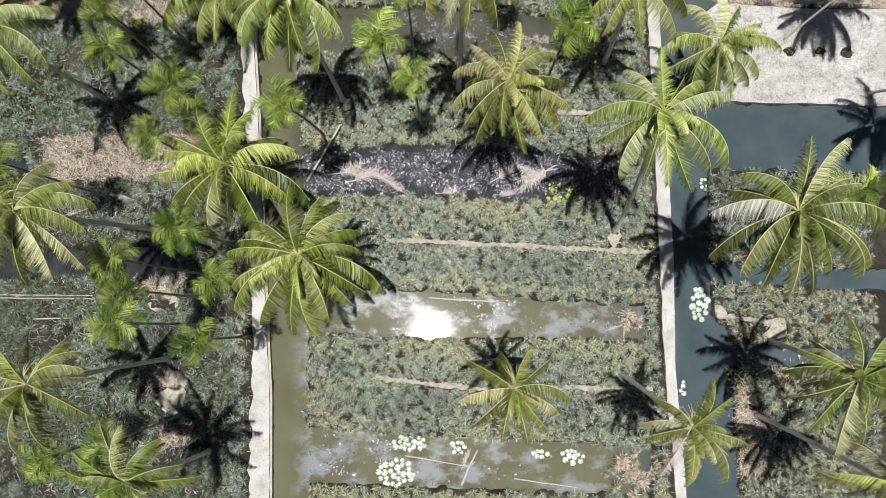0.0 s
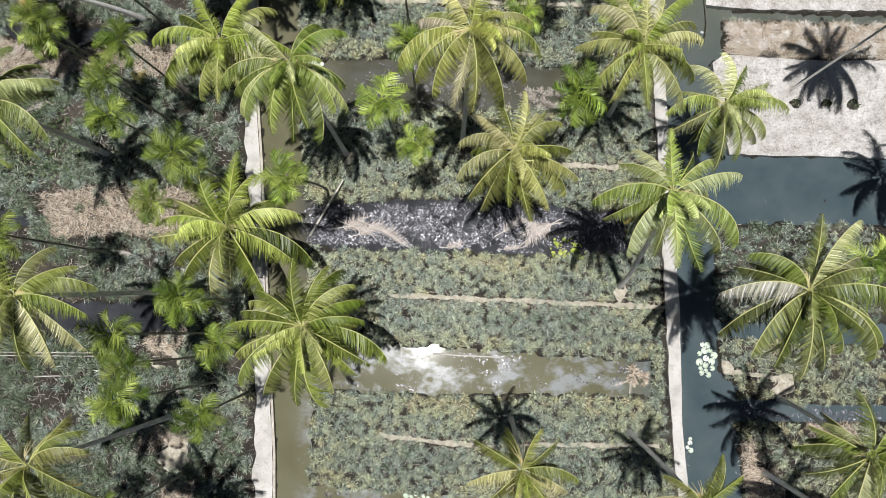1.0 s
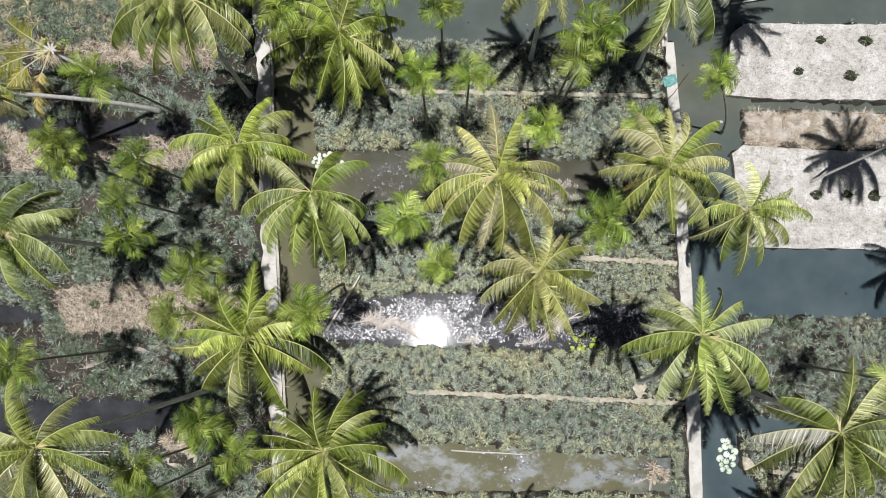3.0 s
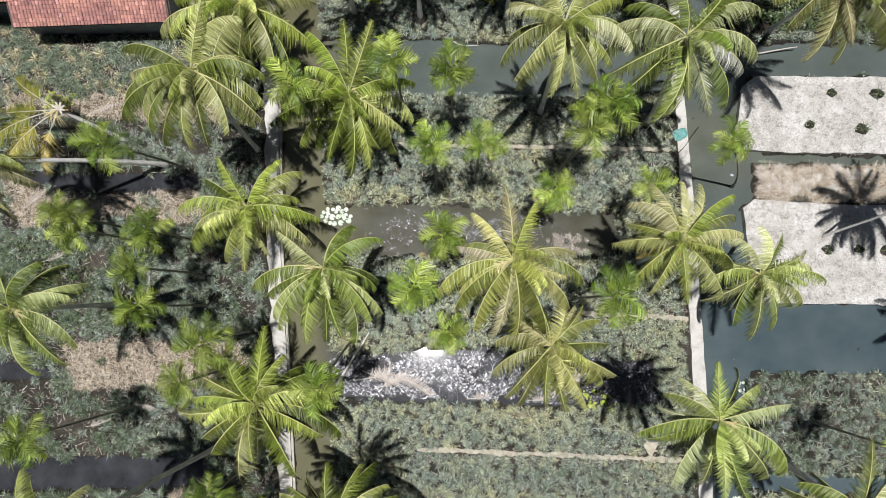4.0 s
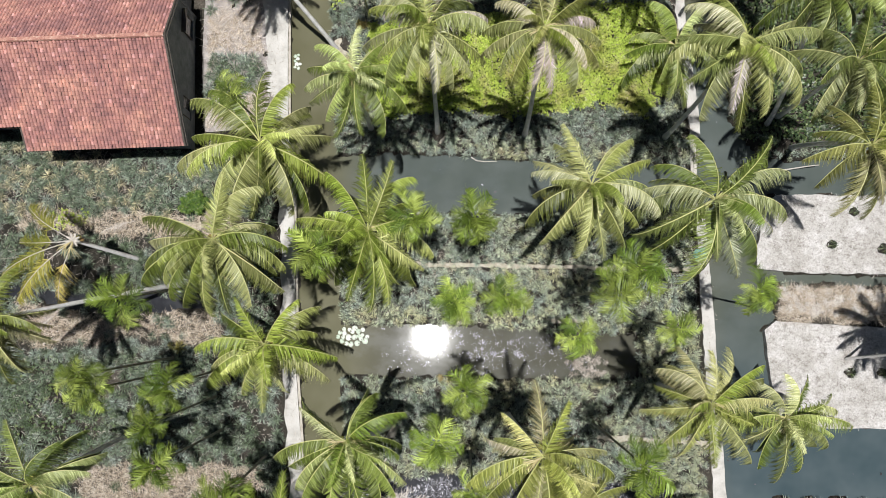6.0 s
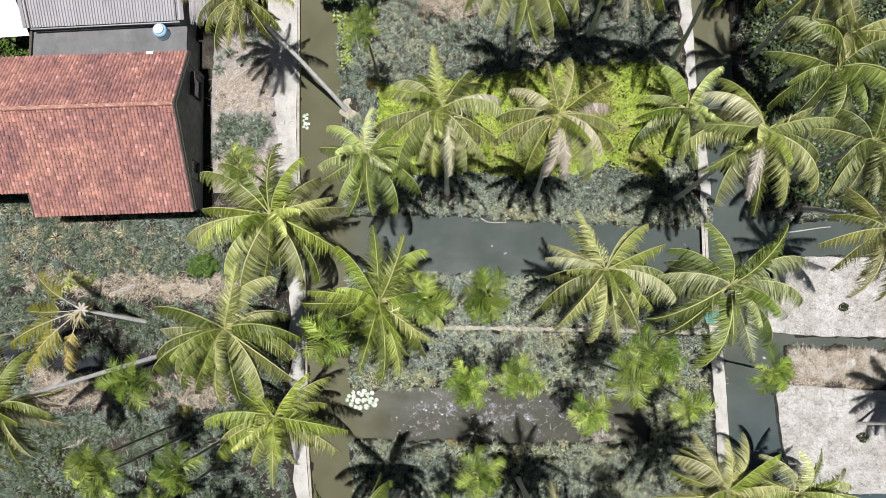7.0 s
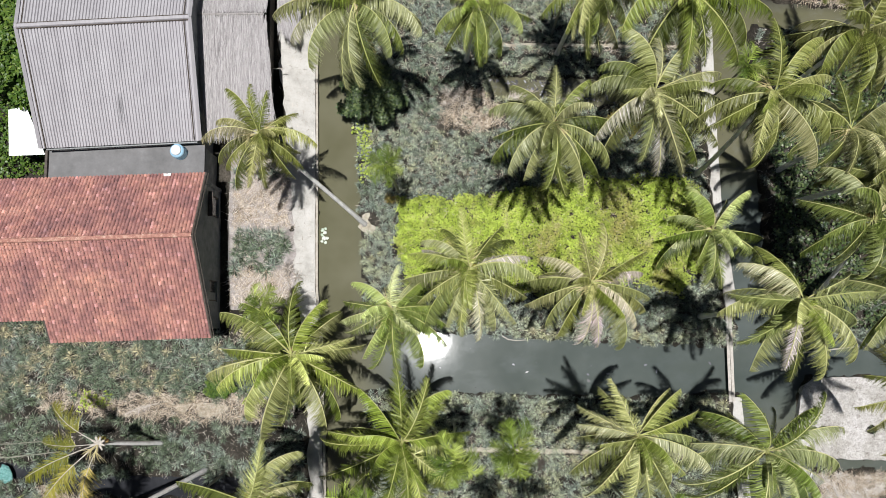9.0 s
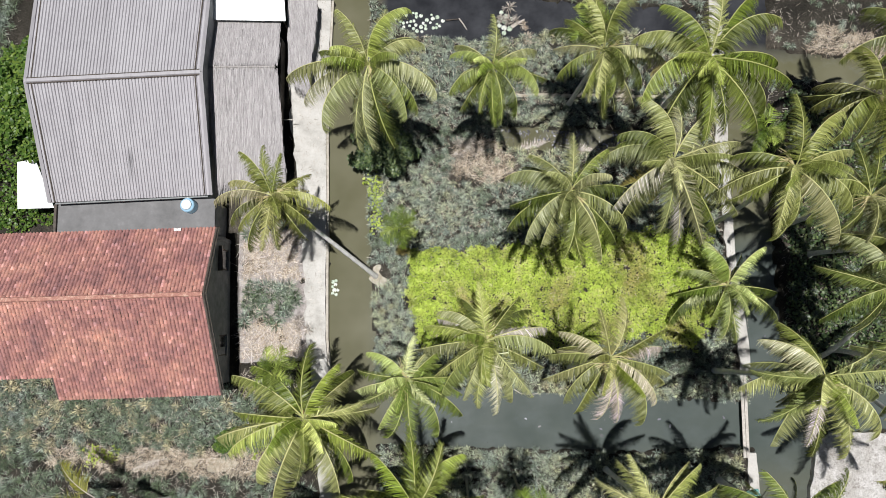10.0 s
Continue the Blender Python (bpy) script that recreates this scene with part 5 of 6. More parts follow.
areca_palm(-2.4, 21.2, 11.4, -2.3, 21.3, 0.88, 324)
areca_palm(0.05, 21.4, 10.8, 0.1, 21.5, 0.94, 325)
areca_palm(5.1, 21.6, 13.0, 5.3, 21.8, 1.00, 326)
areca_palm(6.0, 22.6, 13.5, 6.2, 22.7, 1.06, 327)
areca_palm(9.25, 19.8, 7.9, 9.6, 20.2, 0.88, 328)
areca_palm(12.8, 21.6, 9.9, 16.6, 21.0, 0.94, 329)
areca_palm(-7.75, 39.75, 9.2, -7.7, 39.9, 0.78, 330)
areca_palm(-16.5, -6.3, 10.0, -16.2, -6.2, 1.06, 331)
areca_palm(-19.4, -7.0, 10.0, -19.0, -7.0, 0.88, 332)
areca_palm(10.7, 44.6, 10.4, 11.2, 44.8, 0.94, 333)
areca_palm(2.2, 50.2, 10.2, 2.3, 50.4, 1.00, 334)
areca_palm(-21.4, 7.3, 12.0, -21.2, 7.4, 1.06, 335)
areca_palm(-14.3, 32.4, 8.5, -14.5, 32.7, 0.90, 336)


def seedling(x, y, size, seed):
    """A small plant in a dug planting hole of dark earth."""
    root = holder("seedling", pose(x, y, 0.1), "small dark spiky seedling in a dug planting hole", "plant", "seedlings in the field")
    rng = random.Random(seed)
    bm = bmesh.new()
    bmesh.ops.create_circle(bm, cap_ends=True, segments=12, radius=0.30 * size)
    for v in bm.verts:
        v.co.x *= rng.uniform(0.85, 1.3)
        v.co.y *= rng.uniform(0.7, 1.1)
    top = bmesh.ops.extrude_face_region(bm, geom=bm.faces[:])
    for v in (g for g in top["geom"] if isinstance(g, bmesh.types.BMVert)):
        v.co = Vector((v.co.x * 0.6, v.co.y * 0.6, 0.09 + rng.uniform(-0.02, 0.02)))
    me = bpy.data.meshes.new("mound")
    bm.to_mesh(me)
    bm.free()
    me.materials.append(MATS["soil"])
    part("mound", me, root, "dark dug earth")
    tv, tt = rosette(16, seed)
    part("leaves", mesh_of("leaves", tv * 0.75 * size, tt, MATS["shrub"]), root, "narrow dark leaves")


for k, (x, y, s) in enumerate(((21.6, 24.9, 1.2), (24.9, 24.6, 1.6), (26.0, 26.9, 1.6), (22.3, 16.9, 1.3), (24.3, 16.9, 1.2), (26.0, 16.8, 1.4), (23.1, 27.0, 1.2))):
    seedling(x, y, s, 500 + k)


# ---------------------------------------------------------------- tiled house
RIDGE_Z, EAVE_Z = 6.2, 3.2
HX0, HX1 = -34.0, -18.75           # west end (out of sight) and east gable
HY0, HYR, HY1 = 30.75, 36.45, 40.5


def slope_point(x, s, side):
    """A point on the roof: s from the ridge (0) to the eave (1)."""
    y = HYR + (HY0 - HYR) * s if side < 0 else HYR + (HY1 - HYR) * s
    skew = 0.03 * (x - HX1)
    ez = EAVE_Z if side < 0 else EAVE_Z + 0.2
    return Vector((x - 0.055 * (y - HYR), y + skew, RIDGE_Z + (ez - RIDGE_Z) * s))


def tile_template():
    """One curved clay tile: 1 wide along X, 1 long down -Y, with a thick lower lip."""
    prof = [(0.0, 0.0), (0.2, 0.3), (0.5, 0.45), (0.8, 0.3), (1.0, 0.0)]
    prof = [(x * 0.95 + 0.025, z) for x, z in prof]
    v = [(x, 0.0, z) for x, z in prof] + [(x, -0.95, z + 0.09) for x, z in prof] + [(x, -0.95, z - 0.12) for x, z in prof]
    f = []
    for k in range(4):
        f += [(k, k + 5, k + 6), (k, k + 6, k + 1), (k + 5, k + 10, k + 11), (k + 5, k + 11, k + 6)]
    return np.array(v), np.array(f)


def tiled_house():
    root = holder("tiled_house", pose(0, 0, 0), "house with an old red clay tile roof and grey gable wall", "house")
    wall = MATS["plaster"]
    # long walls and gable
    part("wall", box_mesh("wall", -28.2, HX1 - 0.3, HY0 + 0.55, HY0 + 0.75, -0.1, 3.1, wall), root, "grey plastered wall")
    part("wall", box_mesh("wall", HX0, HX1 - 0.3, HY1 - 0.6, HY1 - 0.4, -0.1, 3.1, wall), root, "grey plastered wall")
    part("wall", box_mesh("wall", HX0, -28.2, 32.6, 32.8, -0.1, 3.3, wall), root, "grey plastered wall")
    gx = HX1 - 0.28
    gable = [(HY0 + 0.5, -0.1), (HY1 - 0.35, -0.1), (HY1 - 0.35, 3.35), (HYR, RIDGE_Z - 0.18), (HY0 + 0.5, 3.2)]
    v = [(gx - 0.02 * (y - HYR), y, z) for y, z in gable] + [(gx - 0.2 - 0.02 * (y - HYR), y, z) for y, z in gable]
    f = [(0, 1, 2, 3, 4), (9, 8, 7, 6, 5)] + [(k, k + 5, (k + 1) % 5 + 5, (k + 1) % 5) for k in range(5)]
    part("gable_wall", mesh_of("gable_wall", v, f, wall), root, "stained grey gable wall")
    for y0, y1, z0, z1 in ((33.0, 34.1, 1.0, 2.1), (38.2, 39.3, 1.1, 2.6)):
        win = part("window", box_mesh("window", gx + 0.01, gx + 0.06, y0, y1, z0, z1, MATS["glass"]), root, "dark unlit window")
        for a, b in ((y0 - 0.07, y0), (y1, y1 + 0.07)):
            part("frame", box_mesh("frame", gx + 0.012, gx + 0.09, a, b, z0 - 0.07, z1 + 0.07, MATS["dark_wood"]), win)
        part("sill", box_mesh("sill", gx + 0.012, gx + 0.16, y0 - 0.1, y1 + 0.1, z0 - 0.13, z0 - 0.07, wall), win)
    part("awning", box_mesh("awning", gx + 0.02, gx + 0.3, 38.0, 39.5, 2.72, 2.77, MATS["dark_wood"]), root, "small dark board awning")
    # boards under the tiles
    for side, x0, x1, s1 in ((-1, HX0, -28.3, 0.76), (-1, -28.3, HX1, 1.0), (1, HX0, HX1, 1.0)):
        q = [slope_point(x0, 0, side), slope_point(x1, 0, side), slope_point(x1, s1, side), slope_point(x0, s1, side)]
        q = [p + Vector((0, 0, -0.03)) for p in q] + [p + Vector((0, 0, -0.12)) for p in q]
        part("roof_deck", mesh_of("roof_deck", q, [(0, 1, 2, 3), (7, 6, 5, 4), (0, 4, 5, 1), (1, 5, 6, 2), (2, 6, 7, 3), (3, 7, 4, 0)], MATS["dark_wood"]), root)
    for side in (-1, 1):
        e0, e1 = slope_point(HX1, 0, side), slope_point(HX1, 1, side)
        n = 14
        pts = [e0.lerp(e1, k / n) + Vector((0.03, 0, 0.05 + (0.03 if k % 2 else 0))) for k in range(n + 1)]
        part("verge_board", mesh_of("verge_board", *tube(pts, [0.06 if k % 2 else 0.075 for k in range(n + 1)], 6), MATS["dark_wood"]), root, "dark weathered verge board")
        strip = [q + Vector((0.13, 0, -0.06)) for q in pts]
        part("verge_strip", mesh_of("verge_strip", *tube(strip, [0.028] * len(strip), 5), MATS["dark_wood"]), root, "thin dark stained mortar strip under the verge")
    # ridge caps
    n = 44
    pts = [slope_point(HX0 + (HX1 - HX0) * k / n, 0, -1) + Vector((0, 0, 0.07 + (0.035 if k % 2 else 0))) for k in range(n + 1)]
    part("ridge_tiles", mesh_of("ridge_tiles", *tube(pts, [0.155 if k % 2 else 0.125 for k in range(n + 1)], 8), MATS["ridge"]), root, "pale orange mortared ridge tiles")
    # tiles: the nearest as pieces, the rest joined
    tv, tf = tile_template()
    w, rng = 0.205, np.random.default_rng(5)
    loose = mesh_of("tile", tv * (w, 1.0, w), tf, MATS["tile_single"])
    vs, ts, o, singles = [], [], 0, 0
    for side in (-1, 1):
        rows = 26 if side < 0 else 19
        for r in range(rows):
            s0 = r / rows
            cols = int((HX1 - HX0) / w)
            for c in range(cols):
                x = HX1 - w * (c + 1) + 0.006 * rng.normal()
                if side < 0 and x < -28.3 and s0 > 0.76:
                    continue                                  # the porch corner is cut back
                p, q = slope_point(x, s0, side), slope_point(x, s0 + 1 / rows, side)
                ln = (q - p).length
                d = (q - p).normalized()
                xa = Vector((1, 0.03, 0)) if side < 0 else Vector((-1, -0.03, 0))
                xa = (xa - d * xa.dot(d)).normalized()
                up = xa.cross(-d)
                start = p if side < 0 else p + Vector((w, 0, 0))
                start = start + up * (0.012 + 0.006 * rng.normal())
                rot = Matrix((xa, -d, up)).transposed()
                if side < 0 and singles < 300 and c < 12:
                    singles += 1
                    m = rot.to_4x4()
                    m.translation = start
                    part("tile", loose, root, at=m @ Matrix.Diagonal((1, ln, 1, 1)))
                    continue
                loc = tv * (w, ln, w)
                R = np.array(rot)
                vs.append(loc @ R.T + np.array(start))
                ts.append(tf + o)
                o += len(tv)
    rest = stuff_mesh("roof_tiles", np.concatenate(vs), np.concatenate(ts), MATS["tile"])
    rest.shade_flat()
    ob = part("roof_tiles", rest, root, "weathered red clay tiles")
    tagged(ob, kind="stuff")
    # porch gutter along the cut corner
    part("gutter", box_mesh("gutter", -33.0, -28.2, 31.75, 31.9, EAVE_Z + 0.35, EAVE_Z + 0.47, MATS["dark_wood"], 0.02), root, "dark gutter board")


tiled_house()


# ---------------------------------------------------------------- house with fibre-cement roof
def corrugated(name, a, b, c, d, pitch, height, material):
    """A corrugated sheet between the corners a-b (upper edge) and d-c (lower edge), with thickness: broad crests, narrow valleys."""
    a, b, c, d = map(Vector, (a, b, c, d))
    long = (b - a).length
    waves = max(1, round(long / pitch))
    nrm = (b - a).cross(d - a).normalized()
    if nrm.z < 0:
        nrm = -nrm
    prof = [(0.0, 0.42), (0.18, 0.5), (0.42, 0.42), (0.58, -0.5), (0.70, -0.5), (0.86, 0.42)]
    steps = [((w + x) / waves, h) for w in range(waves) for x, h in prof] + [(1.0, 0.42)]
    verts, faces = [], []
    for f, h in steps:
        for p, q in ((a, b), (d, c)):
            at = p.lerp(q, f) + nrm * (h * height)
            verts += [at, at - nrm * 0.012]
    for k in range(len(steps) - 1):
        i = k * 4
        faces += [(i, i + 2, i + 6, i + 4), (i + 1, i + 5, i + 7, i + 3), (i + 2, i + 3, i + 7, i + 6), (i, i + 4, i + 5, i + 1)]
    return mesh_of(name, verts, faces, material)


def lerp2(p, q, f):
    return tuple(p[k] + (q[k] - p[k]) * f for k in range(3))


def grey_house():
    root = holder("grey_house", pose(0, 0, 0), "long house with a grey corrugated fibre-cement gable roof", "house")
    # roof corners: lower eave, ridge, upper eave
    el, er = (-28.9, 42.0, 3.45), (-19.35, 42.45, 3.45)
    rl, rr = (-29.6, 48.75, 5.5), (-19.5, 49.25, 5.5)
    ul, ur = (-30.3, 56.2, 3.45), (-19.7, 56.6, 3.45)
    sheets = 9
    for (p, q, s, t) in ((rl, rr, er, el), (rl, rr, ur, ul)):
        for k in range(sheets):
            f0, f1 = k / sheets, (k + 1.02) / sheets
            lift = Vector((0, 0, 0.006 * (k % 2)))
            A, B = Vector(lerp2(p, q, f0)) + lift, Vector(lerp2(p, q, min(1, f1))) + lift
            C, D = Vector(lerp2(t, s, min(1, f1))) + lift, Vector(lerp2(t, s, f0)) + lift
            part("roof_sheet", corrugated("roof_sheet", A, B, C, D, 0.20, 0.09, MATS["fibre"]), root, "weathered grey corrugated sheet")
    n = 20
    pts = [Vector(lerp2(rl, rr, k / n)) + Vector((0, 0, 0.05)) for k in range(n + 1)]
    part("ridge_cap", mesh_of("ridge_cap", *tube(pts, [0.13] * (n + 1), 8), MATS["fibre"]), root, "grey ridge cap")
    for a, b in ((el, rl), (er, rr), (rl, ul), (rr, ur)):
        pts = [Vector(lerp2(a, b, k / 8)) + Vector((0, 0, 0.05)) for k in range(9)]
        part("verge_board", mesh_of("verge_board", *tube(pts, [0.11] * 9, 4), MATS["fibre"]), root, "grey verge strip")
    for a, b, inward in ((el, rl, 0.34), (er, rr, -0.34), (rl, ul, 0.34), (rr, ur, -0.34)):
        pts = [Vector(lerp2(a, b, k / 8)) + Vector((inward, 0, 0.085)) for k in range(9)]
        part("roof_seam", mesh_of("roof_seam", *tube(pts, [0.035] * 9, 5), MATS["dark_wood"]), root, "dark dirty seam beside the verge")
    for dy in (-0.16, 0.16):
        pts = [Vector(lerp2(rl, rr, k / n)) + Vector((0, dy, 0.02)) for k in range(n + 1)]
        part("roof_seam", mesh_of("roof_seam", *tube(pts, [0.035] * (n + 1), 5), MATS["dark_wood"]), root, "dark dirty seam beside the ridge")
    wall = MATS["plaster"]
    x0, x1, y0, y1 = -29.0, -19.85, 42.4, 56.0
    part("wall", box_mesh("wall", x0, x1, y0, y0 + 0.2, -0.1, 3.3, wall), root, "grey plastered wall")
    part("wall", box_mesh("wall", x0, x1, y1 - 0.2, y1, -0.1, 3.3, wall), root, "grey plastered wall")
    for x in (x0 - 0.2, x1):
        gable = [(y0, -0.1), (y1, -0.1), (y1, 3.3), (49.0, 5.35), (y0, 3.3)]
        v = [(x, y, z) for y, z in gable] + [(x + 0.2, y, z) for y, z in gable]
        part("gable_wall", mesh_of("gable_wall", v, [(4, 3, 2, 1, 0), (5, 6, 7, 8, 9)] + [(k, (k + 1) % 5, (k + 1) % 5 + 5, k + 5) for k in range(5)], wall), root)
    part("gutter_pipe", mesh_of("gutter_pipe", *tube([(el[0] + 0.3, 41.95, 3.38), (er[0] - 0.2, 42.38, 3.36)], [0.05, 0.05], 8), MATS["gutter"]), root)
    # flat roof between the two houses
    flat = holder("flat_roof", pose(0, 0, 0), "flat dark grey cement roof slab between the two houses", "roof")
    part("slab", box_mesh("slab", -28.8, -19.3, 40.2, 42.35, 2.55, 2.75, MATS["slab"], 0.02), flat)
    part("wall", box_mesh("wall", -28.7, -28.5, 40.3, 42.2, -0.1, 2.55, wall), flat)
    part("wall", box_mesh("wall", -19.6, -19.4, 40.3, 42.2, -0.1, 2.55, wall), flat)
    part("parapet", box_mesh("parapet", -28.9, -28.75, 40.2, 42.0, 2.5, 2.95, MATS["dark_wood"]), flat, "dark edge board")
    # water tank
    tank = holder("water_tank", pose(-20.75, 41.85, 2.75), "round sky-blue plastic water tank on the flat roof", "water tank")
    prof = [(0.0, 0.0), (0.40, 0.0), (0.43, 0.05), (0.43, 0.2), (0.41, 0.23), (0.43, 0.26), (0.43, 0.45), (0.41, 0.48), (0.43, 0.51), (0.43, 0.66), (0.38, 0.76), (0.24, 0.83), (0.2, 0.84)]

    def spun(prof, sides=24):
        v, f = [], []
        for r, z in prof:
            v += [(r * math.cos(2 * math.pi * k / sides), r * math.sin(2 * math.pi * k / sides), z) for k in range(sides)]
        for i in range(len(prof) - 1):
            for k in range(sides):
                f.append((i * sides + k, i * sides + (k + 1) % sides, (i + 1) * sides + (k + 1) % sides, (i + 1) * sides + k))
        f.append(tuple(range((len(prof) - 1) * sides, len(prof) * sides)))
        return v, f
    part("body", mesh_of("body", *spun(prof), MATS["tank"], True), tank, "sky-blue ribbed body")
    part("lid", mesh_of("lid", *spun([(0.0, 0.80), (0.29, 0.80), (0.31, 0.84), (0.28, 0.90), (0.14, 0.94), (0.02, 0.945)]), MATS["tank_lid"], True), tank, "pale round lid")
    # small white scrap on the tiles
    sc = mesh_of("plastic_sheet", [(-21.4, 40.25, 3.62), (-21.0, 40.28, 3.62), (-20.98, 40.45, 3.66), (-21.15, 40.4, 3.72), (-21.42, 40.42, 3.66), (-21.2, 40.33, 3.7)],
                 [(0, 1, 5), (1, 2, 3, 5), (5, 3, 4), (0, 5, 4)], MATS["white"])
    tagged(new("plastic_sheet", sc), "crumpled white plastic scrap on the roof edge", "scrap")


grey_house()


def thatched_shed():
    root = holder("thatched_shed", pose(0, 0, 0), "open shed with a weathered grey palm-thatch roof", "shed")
    # ridge runs along x; two slopes
    ridge_y, rz, ez = 50.2, 3.7, 2.6
    rng = np.random.default_rng(9)
    for side, ye in ((-1, 43.6), (1, 53.6)):
        base = [(-19.3 if side < 0 else -19.9, ye, ez - 0.04), (-15.3 if side < 0 else -15.9, ye, ez - 0.04), (-15.75, ridge_y, rz - 0.04), (-19.65, ridge_y, rz - 0.04)]
        v = base + [(x, y, z - 0.1) for x, y, z in base]
        part("roof_base", mesh_of("roof_base", v, [(0, 1, 2, 3), (7, 6, 5, 4), (0, 4, 5, 1), (1, 5, 6, 2), (2, 6, 7, 3), (3, 7, 4, 0)], MATS["thatch_base"]), root)
        n = 11000
        u, s = rng.random(n), rng.random(n) ** 0.9
        x = -19.6 + 0.15 * rng.normal(0, 0.2, n) + u * 4.15 - 0.06 * (ridge_y + (ye - ridge_y) * s - 44) + 0.3
        y = ridge_y + (ye - ridge_y) * s
        z = rz + (ez - rz) * s + rng.uniform(0.01, 0.09, n)
        l = rng.uniform(0.5, 1.2, n)
        dy, dz = (ye - ridge_y), (ez - rz)
        ln = math.hypot(dy, dz)
        d = np.column_stack([rng.normal(0, 0.06, n), np.full(n, dy / ln), np.full(n, dz / ln) + rng.normal(0, 0.02, n)])
        sd = np.column_stack([np.ones(n), np.zeros(n), rng.normal(0, 0.3, n)]) * rng.uniform(0.006, 0.018, n)[:, None]
        c = np.column_stack([x, y, z])
        q = np.stack([c - sd, c + sd, c + d * l[:, None] + sd * 0.6, c + d * l[:, None] - sd * 0.6], 1).reshape(-1, 3)
        i = np.arange(n) * 4
        t = np.concatenate([np.stack([i, i + 1, i + 2], 1), np.stack([i, i + 2, i + 3], 1)])
        ob = part("thatch", stuff_mesh("thatch", q, t, MATS["thatch"]), root, "grey dry palm thatch")
        tagged(ob, kind="stuff")
    pts = [(-19.75 + 4.1 * k / 12, ridge_y, rz - 0.02) for k in range(13)]
    part("ridge_roll", mesh_of("ridge_roll", *tube(pts, [0.06] * 13, 8), MATS["thatch_base"], True), root, "grey thatch ridge roll")
    for x in (-19.0, -15.9):
        for y in (44.3, 48.5, 52.8):
            part("post", mesh_of("post", *tube([(x - 0.05 * (y - 44), y, -0.2), (x - 0.05 * (y - 44), y, 2.65)], [0.07, 0.06], 7), MATS["dark_wood"]), root)
    part("side_wall", box_mesh("side_wall", -15.95, -15.85, 44.0, 53.0, 0.0, 1.3, MATS["dark_wood"]), root, "dark plank side wall")


thatched_shed()


def thatch_awning():
    """A low, ragged palm-thatch awning over the edge of the path."""
    root = holder("thatch_awning", pose(0, 0, 0), "low ragged grey palm-thatch awning over the path edge", "awning")
    rng = np.random.default_rng(19)
    top = [(-15.35, 55.4, 2.05), (-15.2, 50.2, 2.0)]
    low = [(-13.55, 55.4, 1.55), (-14.1, 49.6, 1.6)]
    v = top + low[::-1]
    v = v + [(x, y, z - 0.08) for x, y, z in v]
    part("roof_base", mesh_of("roof_base", v, [(0, 1, 2, 3), (7, 6, 5, 4), (0, 4, 5, 1), (1, 5, 6, 2), (2, 6, 7, 3), (3, 7, 4, 0)], MATS["thatch_base"]), root)
    n = 5000
    f, g = rng.random(n), rng.random(n)
    a = np.array(top[0]) + (np.array(top[1]) - np.array(top[0])) * f[:, None]
    b = np.array(low[0]) + (np.array(low[1]) - np.array(low[0])) * f[:, None]
    c = a + (b - a) * g[:, None] + np.column_stack([np.zeros(n), np.zeros(n), rng.uniform(0.01, 0.07, n)])
    d = np.column_stack([rng.normal(0.1, 0.08, n), -np.ones(n), rng.normal(0, 0.03, n)]) * rng.uniform(0.25, 0.8, n)[:, None]
    w = np.column_stack([np.ones(n), rng.normal(0, 0.2, n), rng.normal(0, 0.3, n)]) * rng.uniform(0.006, 0.018, n)[:, None]
    q = np.stack([c - w, c + w, c + d + w * 0.5, c + d - w * 0.5], 1).reshape(-1, 3)
    i = np.arange(n) * 4
    t = np.concatenate([np.stack([i, i + 1, i + 2], 1), np.stack([i, i + 2, i + 3], 1)])
    tagged(part("thatch", stuff_mesh("thatch", q, t, MATS["thatch"]), root, "grey dry palm thatch"), kind="stuff")
    for x, y, z in ((-15.2, 50.4, 1.95), (-15.25, 55.2, 2.0), (-14.05, 50.0, 1.58), (-13.65, 55.2, 1.55)):
        part("post", mesh_of("post", *tube([(x, y, 0.02), (x, y, z)], [0.045, 0.04], 7), MATS["dark_wood"]), root)


thatch_awning()


def sheet_roof(name, a, b, c, d, label, posts):
    root = holder(name, pose(0, 0, 0), label, "roof")
    part("sheet", corrugated("sheet", a, b, c, d, 0.2, 0.03, MATS["white"]), root)
    for x, y, z in posts:
        part("post", mesh_of("post", *tube([(x, y, -0.2), (x, y, z)], [0.05, 0.05], 7), MATS["dark_wood"]), root)


sheet_roof("lean_to_roof", (-30.3, 44.8, 2.75), (-31.6, 44.7, 2.4), (-31.4, 41.8, 2.4), (-29.0, 41.8, 2.75), "white sheet lean-to roof beside the grey house", [(-31.2, 44.4, 2.4), (-31.1, 42.1, 2.4)])
sheet_roof("porch_roof", (-19.9, 56.0, 3.2), (-15.4, 56.0, 3.2), (-15.2, 53.3, 3.1), (-19.8, 53.4, 3.1), "white sheet porch roof behind the thatched shed", [(-15.6, 55.7, 3.1), (-15.5, 53.6, 3.05), (-19.4, 53.7, 3.05)])


